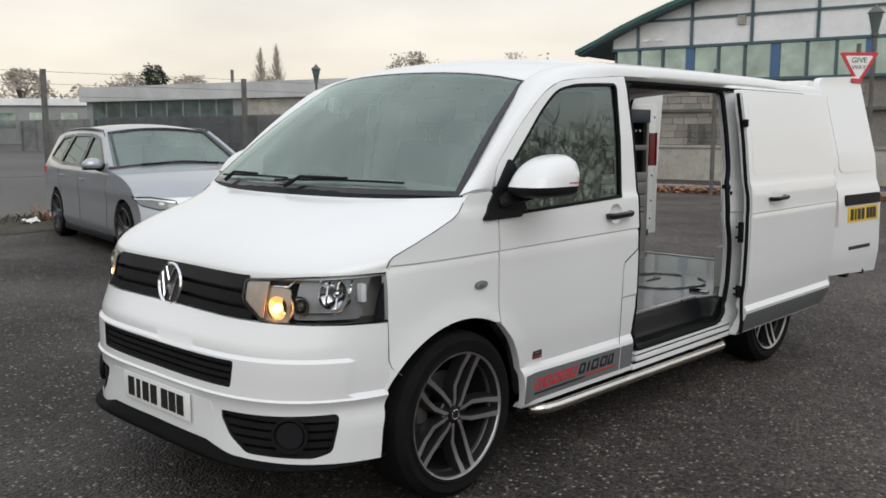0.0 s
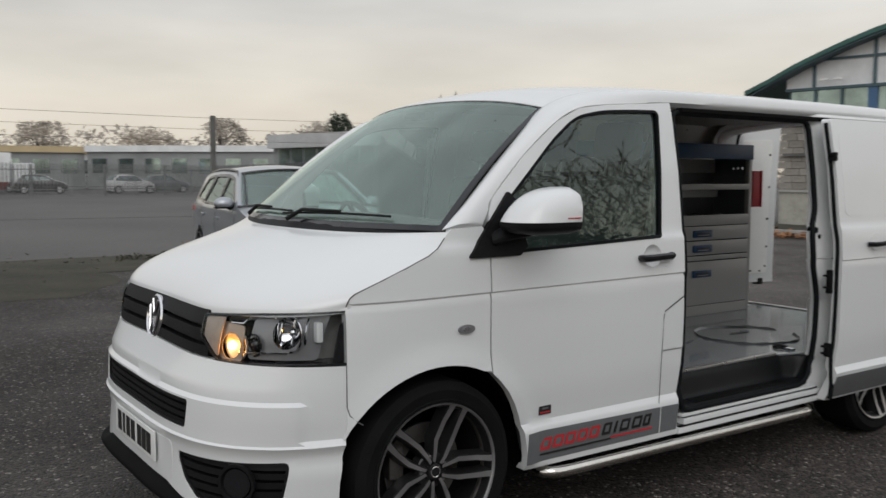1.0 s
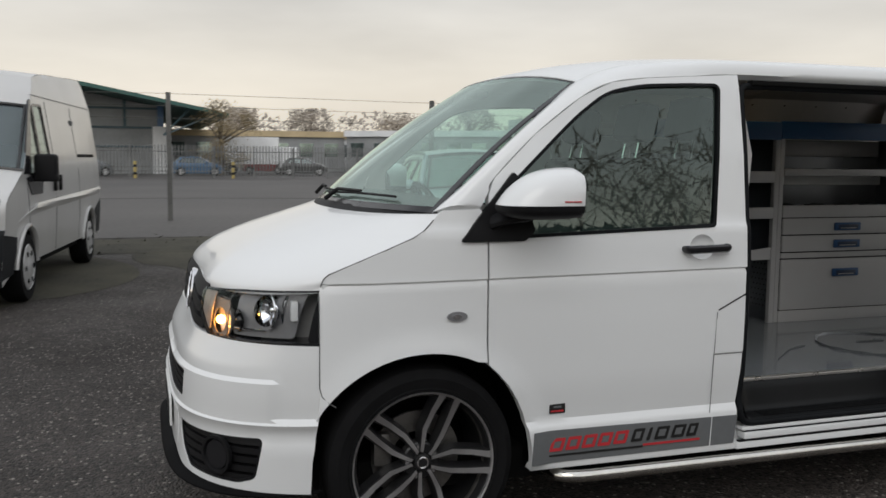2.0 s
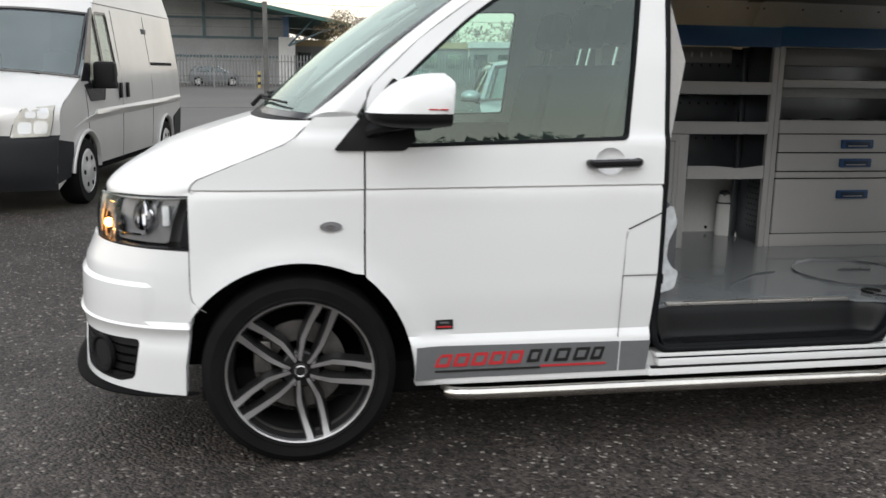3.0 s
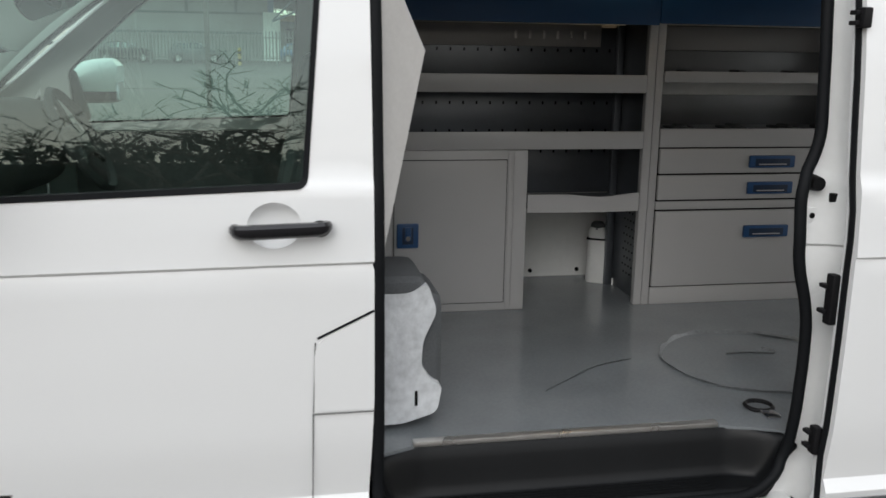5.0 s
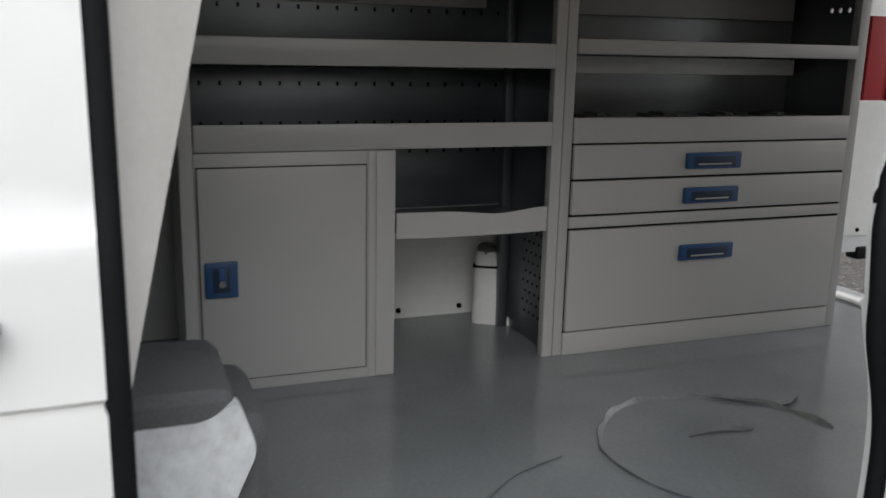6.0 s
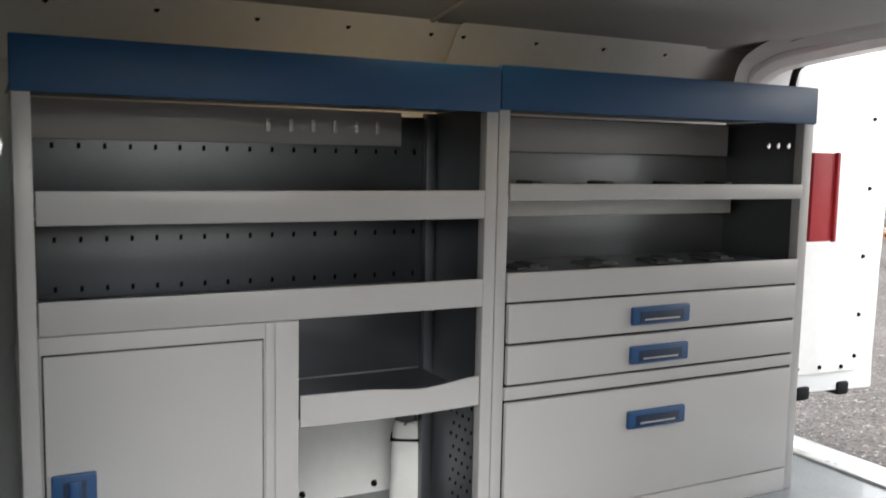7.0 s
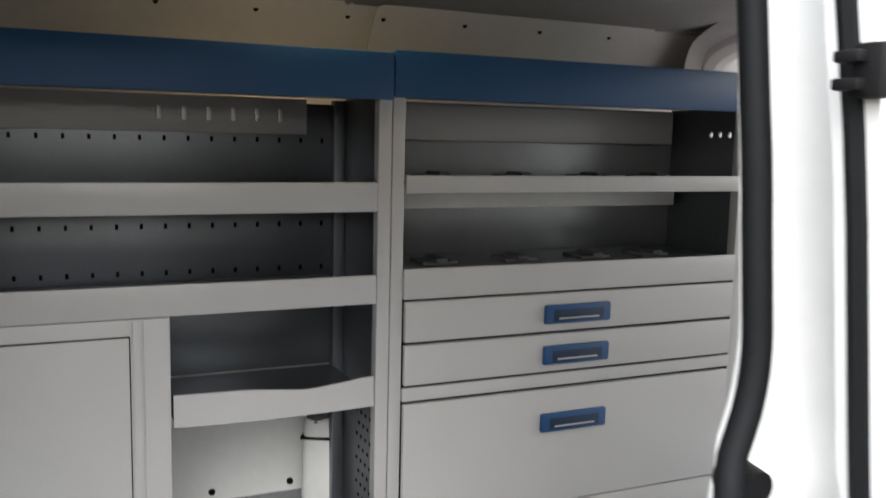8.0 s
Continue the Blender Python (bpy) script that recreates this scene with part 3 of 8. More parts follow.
for sx in (1, -1):
    fd = part("front_door", panel(door_line, flank(sx), 0.035, holes=[WIN, BOWL], grid=0.04, rows=SIDE_ROWS, gap=0.0018), M_WHITE, van,
              "white front door with dark window rim")
    rim_in = shrink(WIN, .007)
    part("window_seal", panel(shrink(WIN, -.005), flank(sx), 0.022, holes=[rim_in], grid=0.05, base=-0.002), M_RUBBER, fd, "black rubber window seal")
    def glass(y, z, d, sx=sx):
        k = z - 1.14
        return Vector((sx * ((.9395 - .082 * k - .1053 * k * k) * FAR(sx) - .012 - d), y, z))
    gl = part("door_window", facing(panel(shrink(WIN, .006), glass, 0.0, grid=0.04), Vector((sx, 0, 0))), M_DOORGLASS, fd, "tinted door glass")
    gl.visible_shadow = False
    # handle in its dished bowl
    def dish(y, z, d, sx=sx):
        k = max(0.0, 1 - ((y - 1.100) / .056) ** 2 - ((z - 1.087) / .052) ** 2)
        p = flank(sx)(y, z, d + .022 * k ** .6 - .0012)
        return p
    part("handle_bowl", panel(BOWL, dish, .004, grid=.012), M_WHITE, fd, "dished white recess behind the handle")
    bm = sweep(curve_through([(sx * .950, 1.022, 1.083), (sx * .975, 1.028, 1.083), (sx * .985, 1.050, 1.084), (sx * .987, 1.11, 1.086), (sx * .983, 1.175, 1.087), (sx * .974, 1.198, 1.087), (sx * .950, 1.206, 1.087)], 4), [.012, .013, .014] + [.0145] * 19 + [.014, .013, .012], 10, squash=1.25)
    bmesh.ops.create_uvsphere(bm, u_segments=16, v_segments=10, radius=1.0, matrix=Matrix.Translation((sx * .975, 1.192, 1.087)) @ Matrix.Diagonal((.012, .022, .018, 1)))
    part("door_handle", bm, M_GLOSSBLACK, fd, "black pull handle")
    # inner trim
    part("door_trim", panel(rounded([(.47, .30), (1.25, .30), (1.25, 1.12), (.35, 1.12), (.35, .80)], .05), flank(sx), .06, grid=.12, base=.05), M_CABGREY, fd, "dark grey inner door trim")
    # black mirror foot
    foot = rounded([(.118, 1.128, .015), (.36, 1.128, .01), (.40, 1.165, .01), (.36, 1.34, .02), (.325, 1.372, .01), (.235, 1.265, .03)], .015)
    part("mirror_foot", panel(foot, flank(sx, .012), .02, grid=.04), M_BLACK, fd, "black plastic mirror foot")
    # mirror: black arm and lower shell, white cap
    mr = part("wing_mirror", sweep(curve_through([(sx * .93, .25, 1.20), (sx * .97, .29, 1.215), (sx * 1.01, .36, 1.225)], 4), [.045, .044, .042, .04, .038, .036, .035, .034, .03], 12, squash=.55), M_BLACK, fd, "white-capped door mirror")
    def shell(y0, y1, z0, z1, x0, x1, n=2.6, bulge=.75):
        bm = bmesh.new()
        bmesh.ops.create_uvsphere(bm, u_segments=32, v_segments=20, radius=1.0)
        for v in bm.verts:
            c = v.co.copy()
            q = [math.copysign(abs(k) ** bulge, k) for k in c]
            v.co = Vector(((x0 + x1) / 2 + q[0] * (x1 - x0) / 2, (y0 + y1) / 2 + q[1] * (y1 - y0) / 2, (z0 + z1) / 2 + q[2] * (z1 - z0) / 2))
        return bm
    cap = shell(.215, .565, 1.125, 1.390, .945, 1.170, bulge=.74)
    for v in list(cap.verts):
        if v.co.z < 1.262:
            v.co.z = 1.262
        up = (v.co.z - 1.262) / .13
        v.co.y += .085 * max(0, up) * (1 if v.co.y < .40 else .4)
        v.co.y = min(v.co.y, .488 + .010 * min(1, max(0, up)) - .03 * max(0, up - .75) / .25)
        v.co.x = sx * v.co.x
    bmesh.ops.recalc_face_normals(cap, faces=cap.faces)
    part("mirror_cap", cap, M_WHITE, mr, "white mirror cap")
    low = shell(.215, .55, 1.212, 1.31, .945, 1.170, bulge=.7)
    for v in list(low.verts):
        v.co.z = min(v.co.z, 1.2615)
        v.co.y = min(v.co.y, .487)
        v.co.x = sx * v.co.x
    bmesh.ops.recalc_face_normals(low, faces=low.faces)
    part("mirror_shell", low, M_BLACK, mr, "black lower mirror shell")
    part("mirror_glass", box((min(sx * .975, sx * 1.135), .4865, 1.225), (max(sx * .975, sx * 1.135), .4905, 1.335), .001), M_CHROME, mr, "mirror glass")
    if sx > 0:
        for y0, y1, z0 in ((.405, .436, 1.274), (.440, .468, 1.274)):
            part("mirror_bar", box((1.160, y0, z0), (1.1712, y1, z0 + .0045), .0005), M_RED, mr)

# ---- fuel flap, decal, sticker, repeater on the near side ----
fl = rounded([(1.172, .675, .004), (1.178, .835, .03), (1.305, .893, .004), (1.305, .675, .004)], .01)
part("fuel_flap", panel(fl, flank(1, .003), .006, grid=.05, rows=()), M_WHITE, van, "white fuel filler flap")
for a, b, nm in (((1.173, .675), (1.179, .835), "flap_joint"), ((1.184, .844), (1.305, .897), "flap_joint"), ((1.170, .670), (1.306, .670), "flap_joint"), ((1.165, .31), (1.172, .668), "flap_joint")):
    p, q = flank(1, .0022)(*a, 0), flank(1, .0022)(*b, 0)
    part(nm, sweep([p, (p + q) / 2, q], .0026 if a[1] > .84 else .0015, 6), M_RUBBER if a[1] > .84 else M_JOINT, van)
part("decal_stripe", panel([(.405, .302), (1.287, .302), (1.295, .418), (.408, .428)], flank(1, .003), .003, grid=.025, gap=0), M_DECAL, van, "grey stripe along the sill")
part("decal_edge", sweep([flank(1, .002)(1.176, z, 0) for z in (.303, .36, .42)], .0025, 6), M_WHITE, van)
# the maker's lettering as plain slanted shapes
def slant(y0, y1, z0, z1, mat):
    k = (z1 - z0) * .32
    xo = half_width(.36) + .0062
    line = [(y0, z0), (y1, z0), (y1 + k, z1), (y0 + k, z1)]
    wide = y1 - y0 > .03
    return part("slanted_shape", panel(rounded(line, .006), lambda y, z, d: Vector((xo - d, y, z)), .002, holes=[shrink(line, .0115)] if wide else [], grid=.1), mat, van)
for k in range(5):
    slant(.474 + .0665 * k, .528 + .0665 * k, .347 + .001 * k, .396 + .001 * k, M_RED)
for y0, w_ in ((.816, .048), (.884, .014), (.918, .056), (.992, .056), (1.060, .044)):
    slant(y0, y0 + w_, .352, .402, M_INK)
part("underline", box((half_width(.33) + .0035, .470, .327), (half_width(.33) + .0065, .87, .334)), M_INK, van)
part("underline", box((half_width(.33) + .0035, .872, .332), (half_width(.33) + .0065, 1.125, .340)), M_RED, van)
st = part("sticker", box((half_width(.507), .478, .487), (half_width(.507) + .002, .542, .527)), M_INK, van, "small dark square sticker with red bars")
part("sticker_bar", box((half_width(.507), .484, .493), (half_width(.507) + .003, .536, .499)), M_RED, st)
part("sticker_bar", box((half_width(.507), .494, .508), (half_width(.507) + .003, .526, .515)), M_DECAL, st)
for sx in (1, -1):
    rep = [(.108 + .037 * math.cos(a), .870 + .017 * math.sin(a)) for a in np.linspace(0, 2 * math.pi, 24, endpoint=False)]
    rp = part("side_repeater", panel(rep, flank(sx, .008), .012, grid=.03), M_SHROUD, van, "clear oval side repeater lamp")
    part("repeater_lens", panel([(.106 + .016 * math.cos(a), .870 + .008 * math.sin(a)) for a in np.linspace(0, 2 * math.pi, 20, endpoint=False)], flank(sx, .011), .004, grid=.03), M_REFLECTOR, rp)

# ---- side rails, pillars and roof ----
B_LINE = [(.20, 1.245), (.231, 1.30), (.252, 1.348), (.418, 1.507), (.611, 1.647), (.743, 1.706), (.898, 1.728), (1.10, 1.742), (1.305, 1.756), (2.0, 1.757), (3.0, 1.757), (3.93, 1.745)]
A_LINE = [(.905, .032, 1.232), (.888, .10, 1.284), (.870, .165, 1.333), (.822, .33, 1.466), (.770, .52, 1.614), (.732, .66, 1.715), (.745, .82, 1.775), (.768, 1.05, 1.803), (.78, 1.305, 1.815), (.782, 2.0, 1.820), (.782, 3.0, 1.818), (.765, 3.90, 1.795)]
B3 = [(body_x(y, z), y, z) for y, z in B_LINE]
Bc, Ac = curve_through(B3, 6), curve_through(A_LINE, 6)


def rail(sx):
    def fn(u, v):
        i = u * (len(Bc) - 1)
        k = min(int(round(i)), len(Bc) - 1)
        b, a = np.array(Bc[k]), np.array(Ac[k])
        p = b + (a - b) * v
        out = math.sin(math.pi * v) * 0.022
        return (sx * (p[0] * FAR(sx) + out * .75), p[1] - (out * .4 if u < .45 else 0), p[2] + out * .75)
    return fn


for sx in (1, -1):
    part("roof_rail", patch(rail(sx), len(Bc) - 1, 8, 0.03, Vector((-sx * .8, 0, -.6))), M_WHITE, van, "white windscreen pillar and roof rail", angle=60)


def roof_z(y):
    return float(np.interp(y, [.55, .66, .80, 1.0, 1.3, 1.8, 2.6, 3.3, 3.95], [1.766, 1.799, 1.830, 1.858, 1.877, 1.890, 1.890, 1.880, 1.848]))


A_ROOF = np.array([p for p in Ac if p[1] >= .66 - 1e-6])


def roof(u, v):
    f = 2 * u - 1
    x, y, z = [float(np.interp(v, np.linspace(0, 1, len(A_ROOF)), A_ROOF[:, i])) for i in range(3)]
    yy = y - .09 * (1 - f * f) * max(0, 1 - 2.5 * v)
    return (f * x * FAR(f), yy, z + (roof_z(yy) - z) * (1 - f * f))


part("roof", patch(roof, 36, 40, 0.02), M_WHITE, van, "white roof panel", angle=60)

# ---- windscreen ----
def screen(u, v, inset=0.0):
    f = (2 * u - 1)
    base = np.array((.905 * f * FAR(f), .032 - .185 * (1 - abs(f) ** 2.2), 1.232 - .005 * (1 - f * f)))
    top = np.array((.732 * f * FAR(f), .66 - .09 * (1 - f * f), 1.715 + (roof_z(.66 - .09 * (1 - f * f)) - 1.715 + .003) * (1 - f * f)))
    p = base + (top - base) * v
    n = np.array((0, -.62, .78))
    return p + n * (.03 * math.sin(math.pi * v) * (1 - .3 * f * f) - inset)


def scr(lo, hi, a, b, inset):
    return lambda u, v: tuple(screen(lo + (hi - lo) * u, a + (b - a) * v, inset))


ws = part("windscreen", patch(scr(.012, .988, .02, .985, .004), 30, 20), M_SCREEN, van, "sloping windscreen with a green tint", angle=80)
ws.visible_shadow = False
for lo, hi, a, b in ((0, .014, 0, 1), (.986, 1, 0, 1), (.014, .986, .986, 1), (.014, .986, 0, .035)):
    part("screen_seal", patch(scr(lo, hi, a, b, .003), 14, 14, .006, Vector((0, .6, -.8))), M_GLOSSBLACK, ws, angle=80)
part("mirror_pad", box((-.09, .50, 1.69), (.09, .56, 1.725), .012), M_BLACK, ws, "rain sensor pad")

# ---- bonnet ----
S_LAMP = along_y(-.36)


EDGE_Y = [-.360, -.357, -.350, -.334, -.234, -.142, -.049, -.011, .027, .046]
EDGE_Z = [.983, .996, 1.011, 1.025, 1.068, 1.106, 1.145, 1.168, 1.205, 1.226]
EDGE_V = [0, .03, .065, .10, .30, .48, .68, .78, .90, 1]


def bonnet(u, v):
    f = 2 * u - 1
    a = abs(f)
    F = np.array(nose(f * S_LAMP, .962 + .023 * a ** 3, 0.0))
    E = np.array((.908 * f * FAR(f), .040 - .216 * (1 - a ** 2.2), 1.226 - .018 * (1 - a ** 4)))
    k = a ** 4
    P1 = F + np.array((0, .055, .105)) * (1 - k) + np.array((.014 * math.copysign(1, f), .05, .042)) * k
    P2 = E + np.array((0, -.26, -.075)) * (1 - k) + np.array((.014 * math.copysign(1, f), -.062, -.085)) * k
    t = v
    p = (1 - t) ** 3 * F + 3 * t * (1 - t) ** 2 * P1 + 3 * t * t * (1 - t) * P2 + t ** 3 * E
    ey, ez = float(np.interp(v, EDGE_V, EDGE_Y)), float(np.interp(v, EDGE_V, EDGE_Z))
    side = np.array((math.copysign(body_x(ey, ez) * FAR(f) - .002, f), ey, ez))
    p = p + (side - p) * max(0.0, (a - .72) / .28) ** 2.2
    return p


part("bonnet", patch(lambda u, v: tuple(bonnet(.0015 + .997 * u, v)), 72, 36, .02), M_WHITE, van, "white bonnet with rounded front edge", angle=60)
for sx in (1, -1):
    part("bonnet_joint", sweep([(sx * (body_x(y, z) * FAR(sx) - .0012), y, z) for y, z in zip(EDGE_Y[:-1], EDGE_Z)], .0023, 6), M_JOINT, van)
    part("bumper_joint", sweep([flank(sx, -.0008)(y, z, 0) for y, z in ((-.366, .785), (-.367, .70), (-.367, .64), (-.360, .612), (-.335, .588), (-.315, .575))], .0022, 6), M_JOINT, van)
# scuttle with wipers
def scuttle(u, v):
    f = 2 * u - 1
    a = np.array(bonnet(u, .97)) + np.array((0, 0, -.012))
    b = np.array(screen(u, .03, 0.0)) + np.array((0, 0, -.006))
    return tuple(a + (b - a) * v)
part("scuttle", patch(scuttle, 30, 3, .02), M_BLACK, van, "black scuttle below the windscreen")
for x0, x1, xa in ((-.10, .66, .02), (-.72, -.02, -.58)):
    pts = [Vector(screen((x / .905 + 1) / 2, .045 + .02 * math.sin(3 * (x - x0)), -.012)) for x in np.linspace(x0, x1, 9)]
    wp = part("wiper", sweep(pts, .005, 6), M_BLACK, van, "black windscreen wiper")
    part("wiper_arm", sweep([Vector(screen((xa / .905 + 1) / 2, .0, -.02)), pts[2] + Vector((0, -.004, .014)), pts[5] + Vector((0, -.002, .01))], [.010, .008, .005], 8), M_BLACK, wp)

# ---- front wings ----
WING_ARCH = [(.43 * math.cos(a), .33 + .415 * math.sin(a)) for a in np.linspace(radians(53), radians(152), 18)]
edge_line = [(float(p[1]), float(p[2]) + .002) for p in (bonnet(1.0, v) for v in np.linspace(1, .02, 22))]
wing = [(.222, 1.215), (.20, 1.243), (.06, 1.238)] + edge_line + [(-.366, .972), (-.366, .775), (-.368, .62), (-.372, .55)] + list(reversed(WING_ARCH))
wing = [p for p in wing if p[0] <= .2221] + [(.222, .70)]
for sx, lab in ((1, "white front wing"), (-1, "white front wing of the far side")):
    part("front_wing", panel(wing, flank(sx), 0.03, grid=0.035, rows=SIDE_ROWS, gap=0.0016), M_WHITE, van, lab)

# ---- bumper, grilles and lamps ----
sX = along_x
LG = rounded([(CX - sX(.50), .545), (CX + sX(.50), .545), (CX + sX(.51), .648), (CX - sX(.51), .648)], .015)
FOG = [(along_x(.455), .425), (along_x(.46), .452), (along_x(.85), .462), (along_x(.838), .318), (along_x(.80), .298), (along_x(.58), .305), (along_x(.50), .36)]
FOGN = rounded(FOG, .02)
FOGF = [(-u, z) for u, z in reversed(FOGN)]
S_END = along_y(-.385)
bump_top = [(S_LAMP * k, .782 + .012 * (1 - k * k)) for k in np.linspace(-1, 1, 21)]
bump_bot = [(S_END * k, float(np.interp(abs(k), [0, .33, .43, 1], [.325, .322, .288, .268]))) for k in np.linspace(1, -1, 41)]
bumper_line = bump_top + [(S_LAMP - .001, .60), (along_y(-.366), .53), (S_END, .38)] + bump_bot + [(-S_END, .38), (-along_y(-.372), .53), (-S_LAMP + .005, .60)]
bp = part("front_bumper", panel(bumper_line, nose, 0.03, holes=[LG, FOGN, FOGF], grid=0.024, rows=(.49, .512, .519, .532, .57, .655, .668, .70)), M_WHITE, van, "white front bumper with spoiler")
def slats(name, outline, z0, z1, n, parent, mat, depth=.05, proud=.012, mp=nose):
    part(name + "_back", panel(shrink(outline, -.01), mp, .01, grid=.06, base=depth), M_HOLE, parent)
    xs = [p[0] for p in outline]
    for k in range(n):
        z = z0 + (z1 - z0) * (k + .5) / n
        cross = []
        m = len(outline)
        for i in range(m):
            (u0, a), (u1, b) = outline[i], outline[(i + 1) % m]
            if (a > z) != (b > z):
                cross.append(u0 + (u1 - u0) * (z - a) / (b - a))
        if len(cross) < 2:
            continue
        h = (z1 - z0) / n * .33
        lo, hi = min(cross), max(cross)
        part("slat", panel([(lo, z - h), (hi, z - h), (hi, z + h), (lo, z + h)], mp, depth - proud, grid=.08, base=proud), mat, parent)
lg = part("lower_grille", panel(shrink(LG, -.002), nose, .03, holes=[shrink(LG, .012)], grid=.05, base=.004), M_BLACK, bp, "black lower grille")
slats("grille", LG, .545, .648, 4, lg, M_BLACK)
for fo, sgn in ((FOGN, 1), (FOGF, -1)):
    fv = part("fog_vent", panel(shrink(fo, -.002), nose, .03, holes=[shrink(fo, .01)], grid=.05, base=.004), M_BLACK, bp, "black slatted fog lamp surround")
    slats("vent", fo, .30, .46, 5, fv, M_BLACK, .035, .010)
    c, o = nose(sgn * along_x(.735), .388, -.004), nose(sgn * along_x(.735), .388, .05)
    part("fog_lamp", cyl(o, c, .055, .05, 28), M_GLOSSBLACK, fv, "round dark fog lamp")
    part("fog_rim", spin([(-.01, .052), (.006, .058), (.006, .068), (-.01, .068)], 28, "z"), M_BLACK, fv).matrix_basis = Matrix.Translation(c) @ (c - o).to_track_quat("Z", "Y").to_matrix().to_4x4()
# splitter lip
def lip(u, v):
    f = abs(2 * u - 1)
    s = (2 * u - 1) * along_y(-.36)
    out = .046 * math.sin(math.pi * min(1.0, v * .62)) * (1 - f ** 6)
    p = nose(s, .23, .012 - out)
    top = float(np.interp(f, [0, .33, .45, 1], [.328, .325, .292, .274]))
    foot = float(np.interp(f, [0, .33, .5, .85, 1], [.270, .268, .260, .258, .264]))
    p.z = top + (foot - top) * v
    return p
part("splitter", patch(lip, 60, 10, .02, Vector((0, .9, .1))), M_LIP, van, "black lip under the front bumper")
# upper grille
GR = [(CX - sX(.495), .955), (CX + sX(.495), .952), (CX + sX(.50), .86), (CX + sX(.56), .798), (CX - sX(.56), .798), (CX - sX(.50), .86)]
ug = part("upper_grille", panel(GR, nose, .012, grid=.05, base=.035), M_BLACK, van, "black upper grille with two bars")
for z, h in ((.930, .024), (.870, .019), (.816, .017)):
    w = float(np.interp(z, [.798, .86, .955], [.555, .50, .495]))
    part("bar", panel(rounded([(CX - sX(w), z - h), (CX + sX(w), z - h), (CX + sX(w), z + h), (CX - sX(w), z + h)], .006), nose, .045, grid=.06, base=.004), M_BLACK, ug)
c = nose(0.0, .866, .008)
bd = part("badge", spin([(-.012, .001), (-.012, .071), (.004, .075), (.010, .070), (.006, .064), (.002, .062), (.0015, .001)], 40, "y"), M_CHROME, van, "round chrome badge")
bd.matrix_basis = Matrix.Translation(c) @ pose(0, 0, 0, 9, 0, 180) @ Matrix.Scale(1.2, 4)
part("badge_field", spin([(.0045, .0005), (.0045, .063)], 32, "y"), M_INK, bd)
for pts in ([(-.048, .036), (-.020, -.052), (0, -.004), (.020, -.052), (.050, .034)], [(-.027, .056), (0, .008), (.027, .056)]):
    part("badge_stroke", sweep([(x, .007, z) for x, z in pts], .0048, 6), M_CHROME, bd)
# number plate as plain bars
pm = nose(CX, .425, -.006)
fp = part("front_plate", box((-.26, -.004, -.056), (.26, .004, .056), .003), M_PLATEW, van, "white front number plate with dark bars")
fp.matrix_basis = Matrix.Translation(pm + Vector((0, -.006, 0)))
for k, w in ((-.195, .05), (-.135, .03), (-.075, .05), (-.010, .05), (.075, .05), (.135, .05), (.195, .05)):
    part("plate_bar", box((k - w / 2, -.006, -.04), (k + w / 2, -.0035, .04)), M_INK, fp)
part("plate_recess", panel(rounded([(CX - sX(.40), .33), (CX + sX(.40), .33), (CX + sX(.40), .475), (CX - sX(.40), .475)], .02), nose, .004, grid=.06, base=-.0015), M_WHITE, bp)
